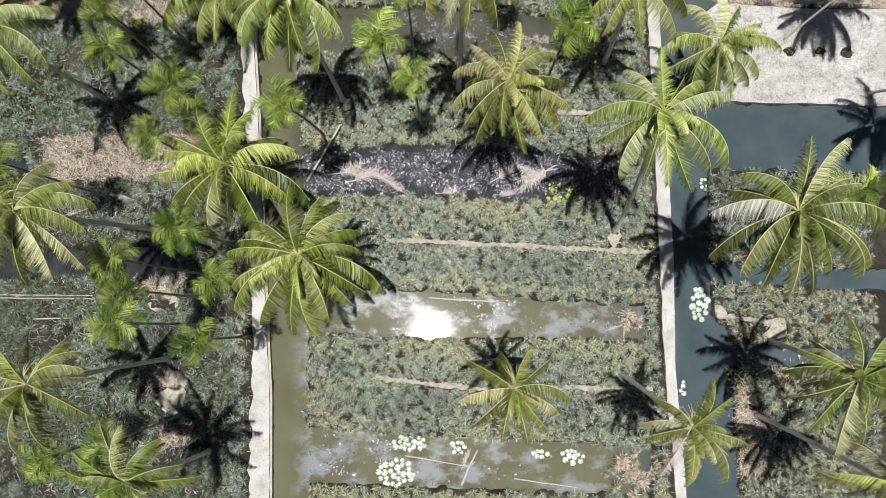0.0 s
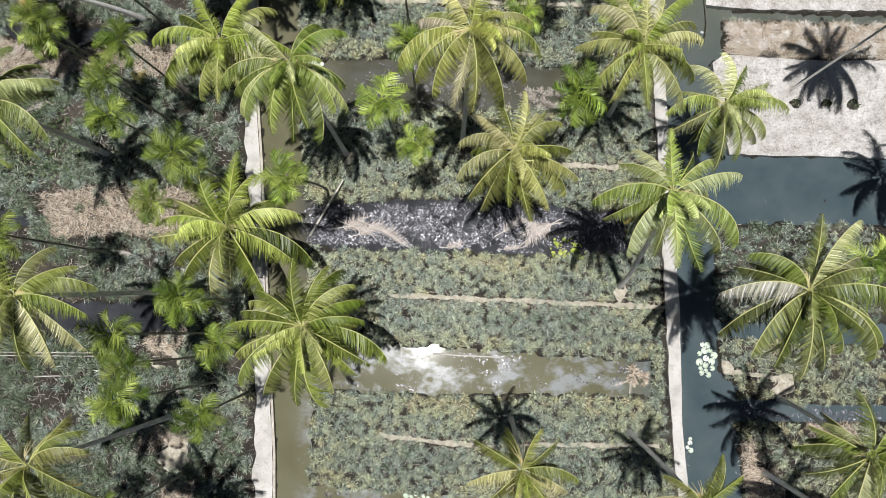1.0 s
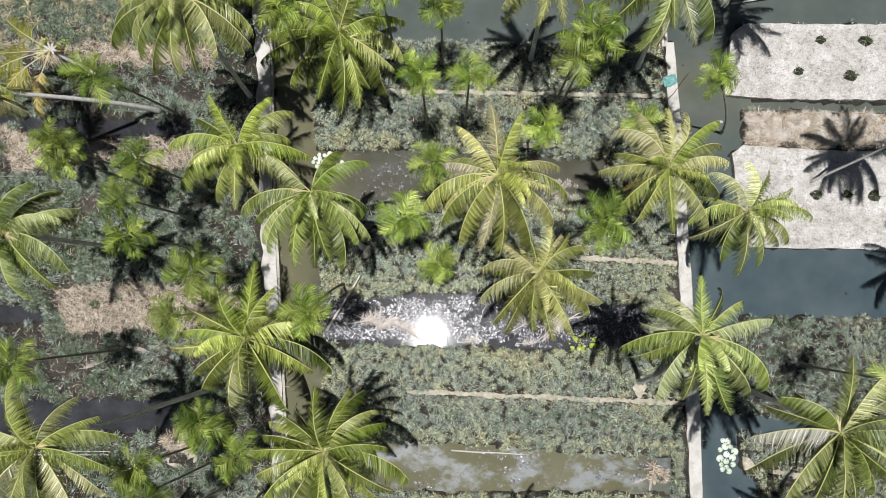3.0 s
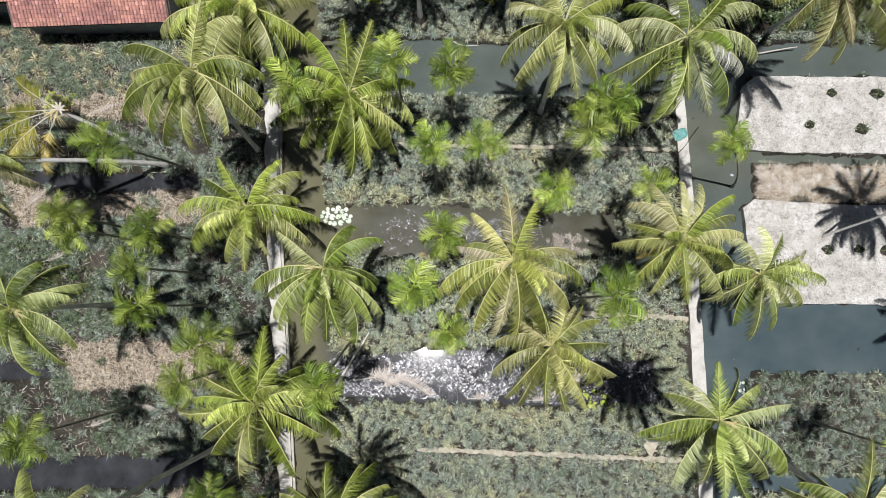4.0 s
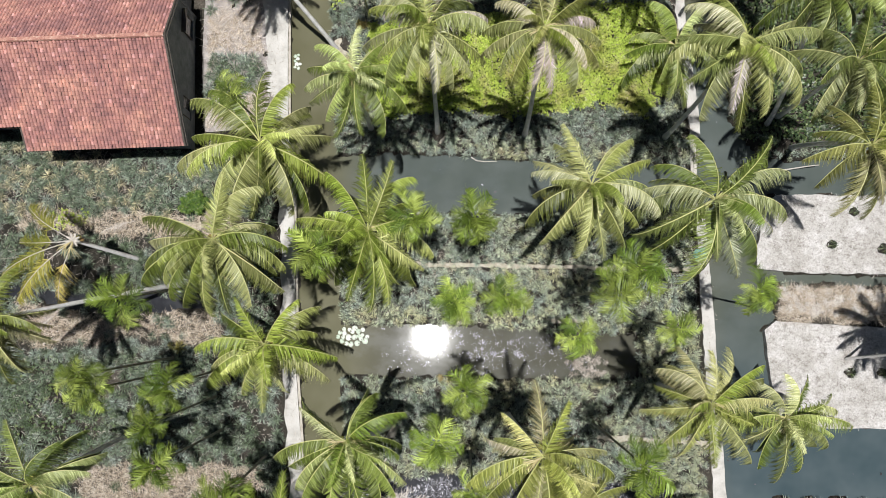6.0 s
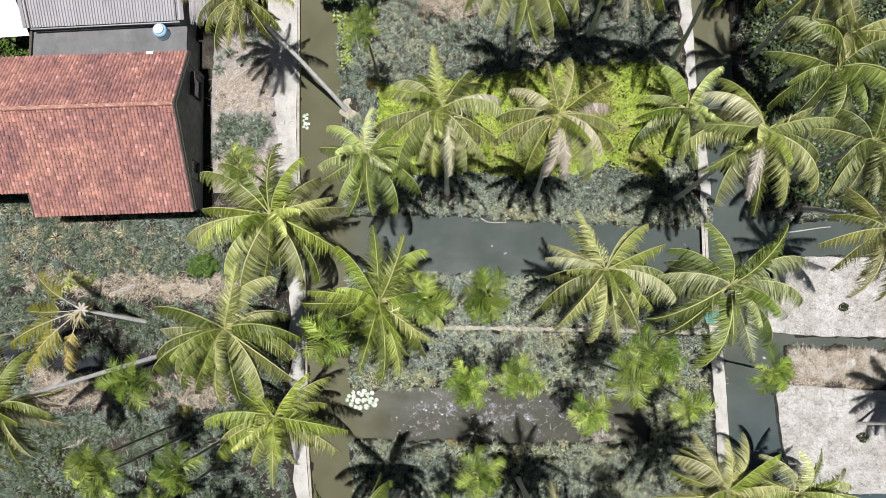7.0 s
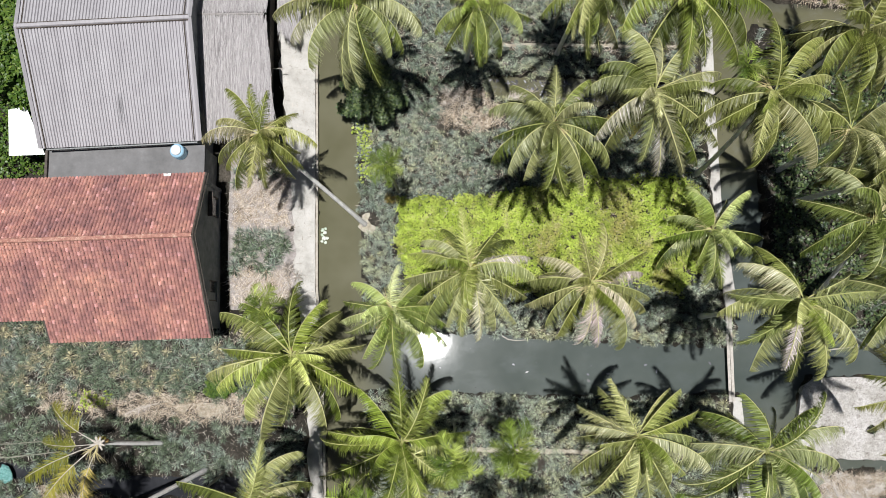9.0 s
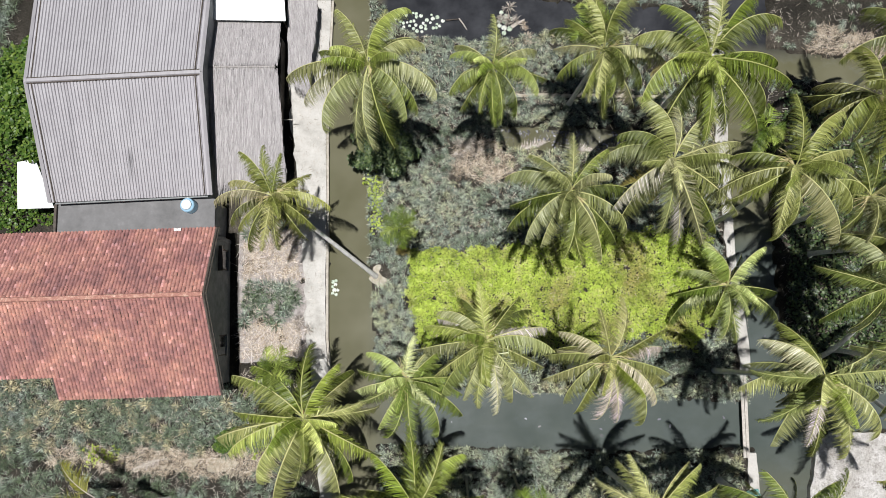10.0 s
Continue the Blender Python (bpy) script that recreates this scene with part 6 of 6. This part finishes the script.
# ---------------------------------------------------------------- leafy shrub and tree
def leafy(name, cx, cy, rx, ry, h0, h1, leaves, leaf, material, label, category, seed, trunk_r=0.06):
    root = holder(name, pose(cx, cy, 0), label, category)
    rng = np.random.default_rng(seed)
    rr = random.Random(seed)
    limbs = [tube([(0, 0, -0.2), (0.02, 0.03, h0 * 0.6), (0.05, 0, h0 + 0.2)], [trunk_r * 1.3, trunk_r, trunk_r * 0.8], 7)]
    clumps = []
    for k in range(14):
        a, d = 2.4 * k, math.sqrt((k + 0.5) / 14)
        p = Vector((rx * d * 0.85 * math.cos(a), ry * d * 0.85 * math.sin(a), h0 + (h1 - h0) * (1 - 0.55 * d * d) * rr.uniform(0.75, 1.0)))
        limbs.append(tube([(0.02, 0.02, h0 * 0.7), p * 0.5 + Vector((0, 0, h0 * 0.4)), p], [trunk_r * 0.6, trunk_r * 0.4, trunk_r * 0.15], 5))
        clumps.append((p, rr.uniform(0.32, 0.55)))
    part("trunk", mesh_of("trunk", *joined(limbs), MATS["bark"]), root)
    cs = np.array([tuple(c[0]) for c in clumps])
    sz = np.array([c[1] for c in clumps])
    i = rng.integers(0, len(cs), leaves)
    off = rng.normal(0, 1, (leaves, 3))
    off /= np.linalg.norm(off, axis=1)[:, None]
    rad = rng.random(leaves) ** 0.45
    pos = cs[i] + off * (rad * sz[i])[:, None] * np.array([rx, ry, (h1 - h0) * 0.5]) * 0.62
    tv = np.array([(0, -0.12, 0), (0.45, -0.35, 0.08), (1, 0, -0.1), (0.45, 0.35, 0.08), (0, 0.12, 0)])
    tt = np.array([(0, 1, 3), (0, 3, 4), (1, 2, 3)])
    v, t = spread(tv, tt, pos, rng.uniform(0, 6.28, leaves), rng.uniform(0.6, 1.3, leaves) * leaf, rng.normal(0, 0.5, (leaves, 2)))
    ob = part("crown", stuff_mesh("crown", v, t, material), root)
    tagged(ob, kind="stuff")


leafy("shrub", -9.3, 45.8, 2.2, 1.9, 0.5, 2.6, 6500, 0.17, MATS["shrub"], "dense dark green leafy shrub leaning over the canal", "shrub", 61)
leafy("shrub", -18.7, 27.7, 1.05, 0.85, 0.2, 1.0, 1900, 0.10, MATS["tree_leaf"], "low green leafy shrub in dry grass below the house", "shrub", 64, 0.03)
leafy("broadleaf_tree", -31.2, 48.4, 2.6, 4.0, 2.0, 4.6, 9000, 0.24, MATS["tree_leaf"], "bright green broadleaf tree beside the grey house", "tree", 62, 0.14)
leafy("broadleaf_tree", -16.6, 57.4, 2.2, 1.6, 1.5, 3.2, 3500, 0.22, MATS["tree_leaf"], "bright green broadleaf tree behind the shed", "tree", 63, 0.1)


# ---------------------------------------------------------------- bridges, poles and floating things
def plank_bridge():
    root = holder("plank_bridge", pose(0, 0, 0), "narrow grey plank footbridge over the canal", "bridge")
    for k in range(2):
        x = 12.84 + 0.2 * k
        part("plank", box_mesh("plank", x, x + 0.18, 26.6, 32.1, 0.12 + 0.006 * k, 0.17 + 0.006 * k, MATS["grey_wood"], 0.012), root)
    for y in (28.0, 30.4):
        part("post", mesh_of("post", *tube([(13.03, y, -1.3), (13.03, y, 0.12)], [0.05, 0.05], 7), MATS["dark_wood"]), root)


plank_bridge()


def pole(points, r, name, label, mat="grey_wood"):
    pts = [Vector(p) for p in points]
    fine, rr = [], random.Random(int(abs(pts[0].x * 100)))
    for a, b in zip(pts, pts[1:]):
        fine += [a.lerp(b, k / 5) + Vector((rr.uniform(-0.02, 0.02), rr.uniform(-0.02, 0.02), 0)) for k in range(5)]
    fine.append(pts[-1])
    n = len(fine)
    me = mesh_of(name, *tube(fine, [r * (1 - 0.45 * k / n) for k in range(n)], 7), MATS[mat], True)
    return tagged(new(name, me), label, "pole")


FLOAT = WATER_Z + 0.02
pole([(-0.9, 1.05, FLOAT), (3.9, 0.75, FLOAT)], 0.06, "bamboo_pole", "pale bamboo pole floating in the pond")
pole([(-2.4, -8.7, FLOAT), (1.1, -9.3, FLOAT)], 0.055, "bamboo_pole", "pale bamboo pole floating in the pond")
pole([(4.4, -10.1, FLOAT), (8.5, -10.7, FLOAT)], 0.05, "bamboo_pole", "grey bamboo pole floating near the bank")
pole([(-8.7, 8.5, FLOAT), (-6.5, 11.9, 0.7)], 0.085, "wooden_stake", "bleached pale stake leaning over the pond edge", "pale_stalk")
pole([(1.15, -10.5, FLOAT), (1.6, -9.4, FLOAT + 0.04), (2.15, -8.4, FLOAT)], 0.09, "dead_branch", "bleached pale dead branch floating in the pond")
pole([(1.0, -9.3, FLOAT), (1.6, -9.35, FLOAT + 0.05), (2.0, -9.1, FLOAT)], 0.06, "dead_branch", "bleached pale dead branch floating in the pond")
pole([(17.6, 29.6, FLOAT), (21.0, 30.0, 0.25)], 0.06, "bamboo_pole", "pale pole lying across the side canal")
pole([(-15.6, 47.6, 1.4), (-14.9, 47.6, 1.4)], 0.03, "bamboo_pole", "pale short pole sticking out of the shed wall")


def lily_mesh():
    v, f = [(0, 0, 0.0)], []
    n = 14
    for k in range(n):
        a = 0.2 + (2 * math.pi - 0.4) * k / (n - 1)
        v.append((math.cos(a) * (1 + 0.05 * math.sin(3 * a)), math.sin(a), 0.03 + 0.03 * math.sin(5 * a)))
    for k in range(1, n):
        f.append((0, k, k + 1))
    b = len(v)
    v += [(x, y, z - 0.03) for x, y, z in v]
    f += [(b, b + k + 1, b + k) for k in range(1, n)] + [(k, b + k, b + k + 1, k + 1) for k in range(1, n)]
    return mesh_of("lily_pad", v, f, MATS["lily"], True)


LILY = lily_mesh()


def lilies(cx, cy, rx, ry, n, size, seed):
    rng = random.Random(seed)
    placed = []
    tries = 0
    while len(placed) < n and tries < n * 40:
        tries += 1
        a, d = rng.uniform(0, 6.28), math.sqrt(rng.random())
        x, y, r = cx + rx * d * math.cos(a), cy + ry * d * math.sin(a), size * rng.uniform(0.7, 1.2)
        if any(math.hypot(x - u, y - w) < (r + q) * 0.86 for u, w, q in placed):
            continue
        placed.append((x, y, r))
        ob = new("lily_pad", LILY)
        ob.matrix_basis = pose(x, y, WATER_Z + 0.035 + 0.004 * (len(placed) % 3), rng.uniform(-4, 4), rng.uniform(-4, 4), rng.uniform(0, 360)) @ Matrix.Diagonal((r, r, r, 1))
        tagged(ob, "pale green round lily pad floating on the water", "lily pad", "floating lily pads")


for k, row in enumerate([(-2.1, -7.95, 1.1, 0.45, 26, 0.17), (-2.9, -9.75, 1.1, 0.8, 30, 0.19), (0.9, -8.2, 0.45, 0.4, 8, 0.16), (6.1, -8.6, 0.5, 0.2, 6, 0.14), (8.0, -8.8, 0.7, 0.4, 11, 0.17),
                         (16.2, 0.6, 0.5, 1.1, 20, 0.21), (-8.7, 19.3, 0.95, 0.55, 30, 0.17), (-12.45, 37.1, 0.22, 0.5, 8, 0.13), (15.0, -4.6, 0.2, 0.5, 4, 0.14), (16.7, 8.3, 0.2, 0.5, 6, 0.13),
                         (-7.5, 54.6, 2.0, 0.7, 40, 0.12), (-1.5, 54.6, 0.5, 0.8, 10, 0.16)]):
    lilies(*row, 400 + k)


def scraps(name, poly, count, size, label, seed, clump=0.0):
    """Small floating scraps of leaf and scum."""
    rng = np.random.default_rng(seed)
    q = np.array(poly)
    lo, hi = q.min(0), q.max(0)
    r = rng.uniform(lo, hi, (int(count * (hi - lo).prod()), 2))
    r = r[(depth_in(r, [poly]) > 0.0) & (depth_in(r, WATERS) > 0.15)]
    r = r[wobble(r, 1.0, seed) + 0.6 * wobble(r, 3.0, 2.0) > clump]
    ang = np.linspace(0, 2 * np.pi, 6)[:-1]
    tv = np.column_stack([np.cos(ang), np.sin(ang) * 0.55, np.zeros(5)])
    tv += np.random.default_rng(seed).normal(0, 0.12, tv.shape) * [1, 1, 0]
    tt = np.array([(0, 1, 2), (0, 2, 3), (0, 3, 4)])
    s = size * rng.uniform(0.25, 1.5, len(r)) ** 2.4
    v, t = spread(tv, tt, np.column_stack([r, WATER_Z + rng.uniform(0.006, 0.02, len(r))]), rng.uniform(0, 6.28, len(r)), s, rng.normal(0, 0.025, (len(r), 2)))
    return tagged(new(name, stuff_mesh(name, v, t, MATS["scraps"])), label, "debris", kind="stuff")


scraps("floating_debris", PONDS[2], 210, 0.038, "pale leaf scraps and scum covering the pond", 71, -0.35)
scraps("floating_debris", [(-7, 20), (6, 20), (6, 16.5), (-7, 16.5)], 110, 0.030, "pale leaf scraps floating in the pond", 72, 0.15)
scraps("floating_debris", PONDS[1], 50, 0.024, "scattered pale leaf scraps floating in the pond", 73, 0.25)
for k, poly in enumerate(([(-7.6, -7.4), (-3.2, -7.7), (-3.4, -10.0), (-7.3, -9.9)], [(0.6, 1.1), (4.6, 0.9), (4.4, -1.0), (1.6, -1.2)], [(-5.2, 1.5), (-2.4, 1.5), (-2.8, 0.3), (-4.6, 0.2)], [(-7, -0.6), (-2, -0.9), (-2, -1.4), (-7, -1.2)],
                         [(8, 0.6), (11.5, 0.4), (11.5, -0.8), (8, -0.8)])):
    scraps("pond_scum", poly, 170, 0.036, "thin pale film of scum on the pond", 710 + k, 0.25)
scraps("floating_debris", PONDS[4], 1.2, 0.06, "few pale scraps floating in the canal", 74, 0.0)
scraps("floating_debris", PONDS[0], 12, 0.04, "scattered scraps floating in the pond", 75, 0.1)
scraps("floating_debris", EAST_CANAL, 0.5, 0.05, "few pale scraps floating in the canal", 76, 0.0)
scraps("floating_debris", PONDS[5], 80, 0.05, "pale leaf scraps in the narrow ditch", 77, 0.0)


def water_weed(x, y, rx, ry, n, seed):
    """A patch of drowned spiky weed whose leaf tips break the surface."""
    rng = np.random.default_rng(seed)
    tv, tt = rosette(16, seed)
    tv = tv * [1.0, 1.0, 0.10]
    pts = np.column_stack([rng.normal(x, rx, n), rng.normal(y, ry, n), WATER_Z + rng.uniform(-0.035, -0.005, n)])
    pts = pts[depth_in(pts[:, :2], WATERS) > 0.12]
    k = len(pts)
    v, t = spread(tv, tt, pts, rng.uniform(0, 6.28, k), rng.uniform(0.25, 0.6, k), rng.normal(0, 0.03, (k, 2)))
    tagged(new("water_weed", stuff_mesh("water_weed", v, t, MATS["weed"])), "patch of pale lavender-grey weed at the pond surface", "plants", kind="stuff")


water_weed(-5.5, 18.7, 0.45, 0.30, 16, 401)
water_weed(-4.7, 17.6, 0.45, 0.35, 26, 402)
water_weed(-3.3, 18.3, 0.35, 0.35, 18, 403)
water_weed(-2.3, 19.3, 0.5, 0.22, 22, 404)
water_weed(-0.9, 18.6, 0.3, 0.7, 46, 405)
water_weed(0.8, 18.2, 0.5, 0.4, 34, 406)
water_weed(1.7, 18.7, 0.45, 0.3, 26, 407)


def strands(name, poly, count, seed, label):
    ob = blades(name, [poly], count, 0.30, 0.012, MATS["scraps"], label, seed, 0.02, 0.02, keep_off=False)
    co = np.empty(len(ob.data.vertices) * 3, np.float32)
    ob.data.vertices.foreach_get("co", co)
    co = co.reshape(-1, 3)
    co[:, 2] = WATER_Z + 0.008 + 0.012 * np.abs(np.sin(co[:, 0] * 37))
    ob.data.vertices.foreach_set("co", co.ravel())
    ob.data.update()


strands("floating_stems", [(-8.6, 10.2), (0, 10.5), (10.5, 9.6), (11, 7.7), (0, 7.8), (-8.6, 8.2)], 45, 91, "pale dead stems and leaf strands floating in the pond")
strands("floating_stems", [(-3, 47.2), (10.5, 46.9), (10.5, 46.2), (-1, 46.4)], 30, 92, "pale dead stems in the narrow ditch")
scraps("floating_debris", [(18.2, -2.0), (27, -2.6), (27, -5.2), (18.2, -4.8)], 120, 0.04, "grey leaf scraps choking the narrow ditch", 78, -0.2)
strands("floating_stems", [(18.2, -2.2), (27, -2.8), (27, -5.0), (18.2, -4.6)], 60, 94, "dead stems and leaf strands choking the narrow ditch")
strands("floating_stems", [(-1, 19.6), (5.5, 19.4), (5.5, 17.0), (-1, 17.0)], 12, 93, "dead stems floating in the pond")


def fallen_frond(x, y, z, turn, size, label):
    root = holder("fallen_frond", pose(x, y, z, 0, 4, turn), label, "palm leaf", "fallen palm leaves")
    part("frond", FALLEN, root, at=Matrix.Diagonal((size, size, size, 1)))


FALLEN = frond_mesh("frond", 3.2, 0.03, 0.05, 0.7, 90, 0.35, 88, MATS["dead_palm"], 0.030, 0.2, 0.0, "pale_stalk")
for x, y, z, turn, size in ((-7.4, 8.9, -0.24, 8, 1.2), (-7.0, 9.5, -0.22, -24, 1.2), (-5.6, 9.5, -0.22, -28, 1.1), (-6.2, 8.4, -0.23, 14, 0.9), (-4.2, 9.0, -0.22, -40, 0.8), (3.0, 8.4, -0.23, 28, 1.0), (7.4, 9.3, -0.2, 190, 1.2), (7.2, 9.5, -0.18, 208, 1.1), (6.8, 8.6, -0.2, 150, 0.9), (5.0, 9.6, -0.22, -60, 0.5), (3.2, 7.6, -0.25, 0, 0.6), (-0.5, 7.7, -0.26, 3, 0.7),
                            (1.1, -9.6, -0.26, 60, 0.55), (11.6, -0.2, -0.2, 250, 0.4), (10.2, -1.0, -0.25, 10, 0.35), (-26.6, 10.2, 0.02, 20, 0.6), (-24, 6.2, 0.25, 10, 0.5), (-1.2, 45.9, -0.2, 10, 0.9), (2.0, 46.3, -0.2, -15, 0.8),
                            (-17.4, 39.4, 0.12, 40, 0.6), (-16.4, 38.6, 0.12, 150, 0.6), (-20.6, 14.0, 0.2, 75, 0.5), (-27.2, 16.4, 0.2, 15, 0.6), (-19.5, 7.2, 0.25, 160, 0.5), (-22.6, 26.6, 0.12, 190, 0.7), (-28.6, 19.8, 0.1, 35, 0.7)):
    fallen_frond(x, y, z, turn, size, "dead grey-brown palm leaf lying on the ground or water")


def dry_bush(x, y, z, n, size, seed, label, mat, scale=1.0):
    rng = np.random.default_rng(seed)
    tv, tt = rosette(30, seed)
    pts = np.column_stack([rng.normal(x, size * 0.6, n), rng.normal(y, size * 0.5, n), np.full(n, z) + rng.uniform(0, 0.2, n)])
    v, t = spread(tv, tt, pts, rng.uniform(0, 6.28, n), scale * rng.uniform(0.4, 1.15, n), rng.normal(0, 0.5, (n, 2)))
    tagged(new("dead_shrub", stuff_mesh("dead_shrub", v, t, MATS[mat])), label, "shrub")


dry_bush(11.4, -9.7, -0.25, 38, 1.2, 81, "withered brown dead pineapple clump at the pond end", "straw")
dry_bush(11.8, -0.3, -0.3, 9, 0.6, 82, "withered brown clump standing in the pond", "straw")
dry_bush(-3.8, 46.0, 0.0, 10, 0.9, 83, "heap of dry grey-brown leaves", "litter")
dry_bush(-3.0, 16.6, -0.1, 4, 0.4, 85, "withered reddish-brown clump on the pond bank", "dry_frond")
dry_bush(-19.6, 18.6, 0.0, 3, 0.4, 86, "withered orange leaf heap among the plants", "dry_frond")
dry_bush(6.1, 17.3, -0.3, 34, 0.95, 84, "heap of withered tan leaves at the pond edge", "litter", 0.6)


# ---------------------------------------------------------------- small things left lying about
def crumpled_net(x, y, z, rx, ry, seed, label):
    """A small heap of crumpled netting."""
    rng = random.Random(seed)
    bm = bmesh.new()
    bmesh.ops.create_icosphere(bm, subdivisions=3, radius=1.0)
    for v in bm.verts:
        fold = 0.16 * math.sin(7 * v.co.x + seed) * math.cos(6 * v.co.y) + rng.uniform(-0.06, 0.06)
        v.co = Vector((v.co.x * rx * (1 + fold), v.co.y * ry * (1 + fold), max(0.0, v.co.z * (0.16 + 0.1 * fold) + 0.04)))
    me = bpy.data.meshes.new("fishing_net")
    bm.to_mesh(me)
    bm.free()
    m = Mat("net_nylon", 0.7, 0.3)
    a = m.ramp(m.noise(9, 5, 0.7), [(0.3, (0.05, 0.16, 0.15)), (0.55, (0.15, 0.34, 0.32)), (0.75, (0.34, 0.50, 0.47))])
    me.materials.append(m.base(a).bump(m.noise(30, 4, 0.7), 0.8, 0.02).m)
    ob = new("fishing_net", me)
    ob.matrix_basis = pose(x, y, z, 0, 0, 25)
    tagged(ob, label, "net")


crumpled_net(13.3, 24.35, 0.1, 0.5, 0.38, 4, "crumpled teal fishing net heaped on the concrete path")
crumpled_net(-31.95, 22.3, 0.02, 0.42, 0.6, 6, "crumpled teal netting heaped on dry ground by the ditch")
pole([(12.7, 22.7, 0.14), (13.4, 23.4, 0.17), (14.6, 24.9, 0.10)], 0.035, "wooden_stick", "thin dark stick lying across the path over the water", "dark_wood")
for dy in (0.0, 0.2):
    pole([(-29.5, 1.02 + dy, 0.2), (-25.5, 1.0 + dy, 0.22), (-21.9, 0.98 + dy, 0.2)], 0.045, "bamboo_pole", "long pale pole lying on the ground beside another")
pole([(-34.0, 24.1, 0.25), (-31.5, 24.2, 0.26), (-28.9, 24.4, 0.25)], 0.045, "wooden_pole", "long grey pole lying across the ditch", "areca_bark")
pole([(-34.0, 23.3, 0.25), (-31.5, 23.4, 0.26), (-28.6, 23.7, 0.25)], 0.06, "wooden_pole", "long grey pole lying across the ditch", "areca_bark")
pole([(-25.6, -0.3, 0.12), (-23.2, -0.22, 0.12)], 0.05, "bamboo_pole", "short pale pole lying among the plants")
pole([(-1.15, 30.75, FLOAT), (-0.8, 30.5, FLOAT + 0.03), (-0.3, 30.43, FLOAT), (0.5, 30.45, FLOAT)], 0.035, "dead_branch", "pale curved twig floating by the bank", "pale_stalk")
pole([(-5.4, 54.74, -0.22), (-4.5, 54.82, -0.2)], 0.05, "wooden_stick", "brown stick floating in the dark pond", "dark_wood")
pole([(-4.5, 54.85, -0.22), (-4.0, 54.1, -0.2)], 0.05, "wooden_stick", "brown stick floating in the dark pond", "grey_wood")


def floating_board(x, y, turn):
    bm = box_data(-0.5, 0.5, -0.13, 0.13, -0.02, 0.03, 0.012)
    for v in bm.verts:
        v.co.y *= 1.0 - 0.75 * max(0.0, v.co.x / 0.5) ** 2
    me = bpy.data.meshes.new("board")
    bm.to_mesh(me)
    bm.free()
    me.materials.append(MATS["pale_stalk"])
    ob = new("board", me)
    ob.matrix_basis = pose(x, y, WATER_Z + 0.03, 0, 0, turn)
    tagged(ob, "pale pointed board floating in the dark pond", "board")


floating_board(-0.62, 54.56, 30)
dry_bush(-1.5, 54.9, -0.25, 7, 0.7, 87, "withered brown water plants in the dark pond", "litter")
dry_bush(0.2, 53.7, -0.2, 6, 0.8, 88, "withered brown leaves along the pond bank", "straw")
dry_bush(-8.2, 39.3, 0.0, 4, 0.4, 89, "withered reddish leaf heap beside the ground cover", "dry_frond")
dry_bush(-14.6, 34.6, 0.05, 4, 0.5, 90, "withered grey plant beside the path", "litter")
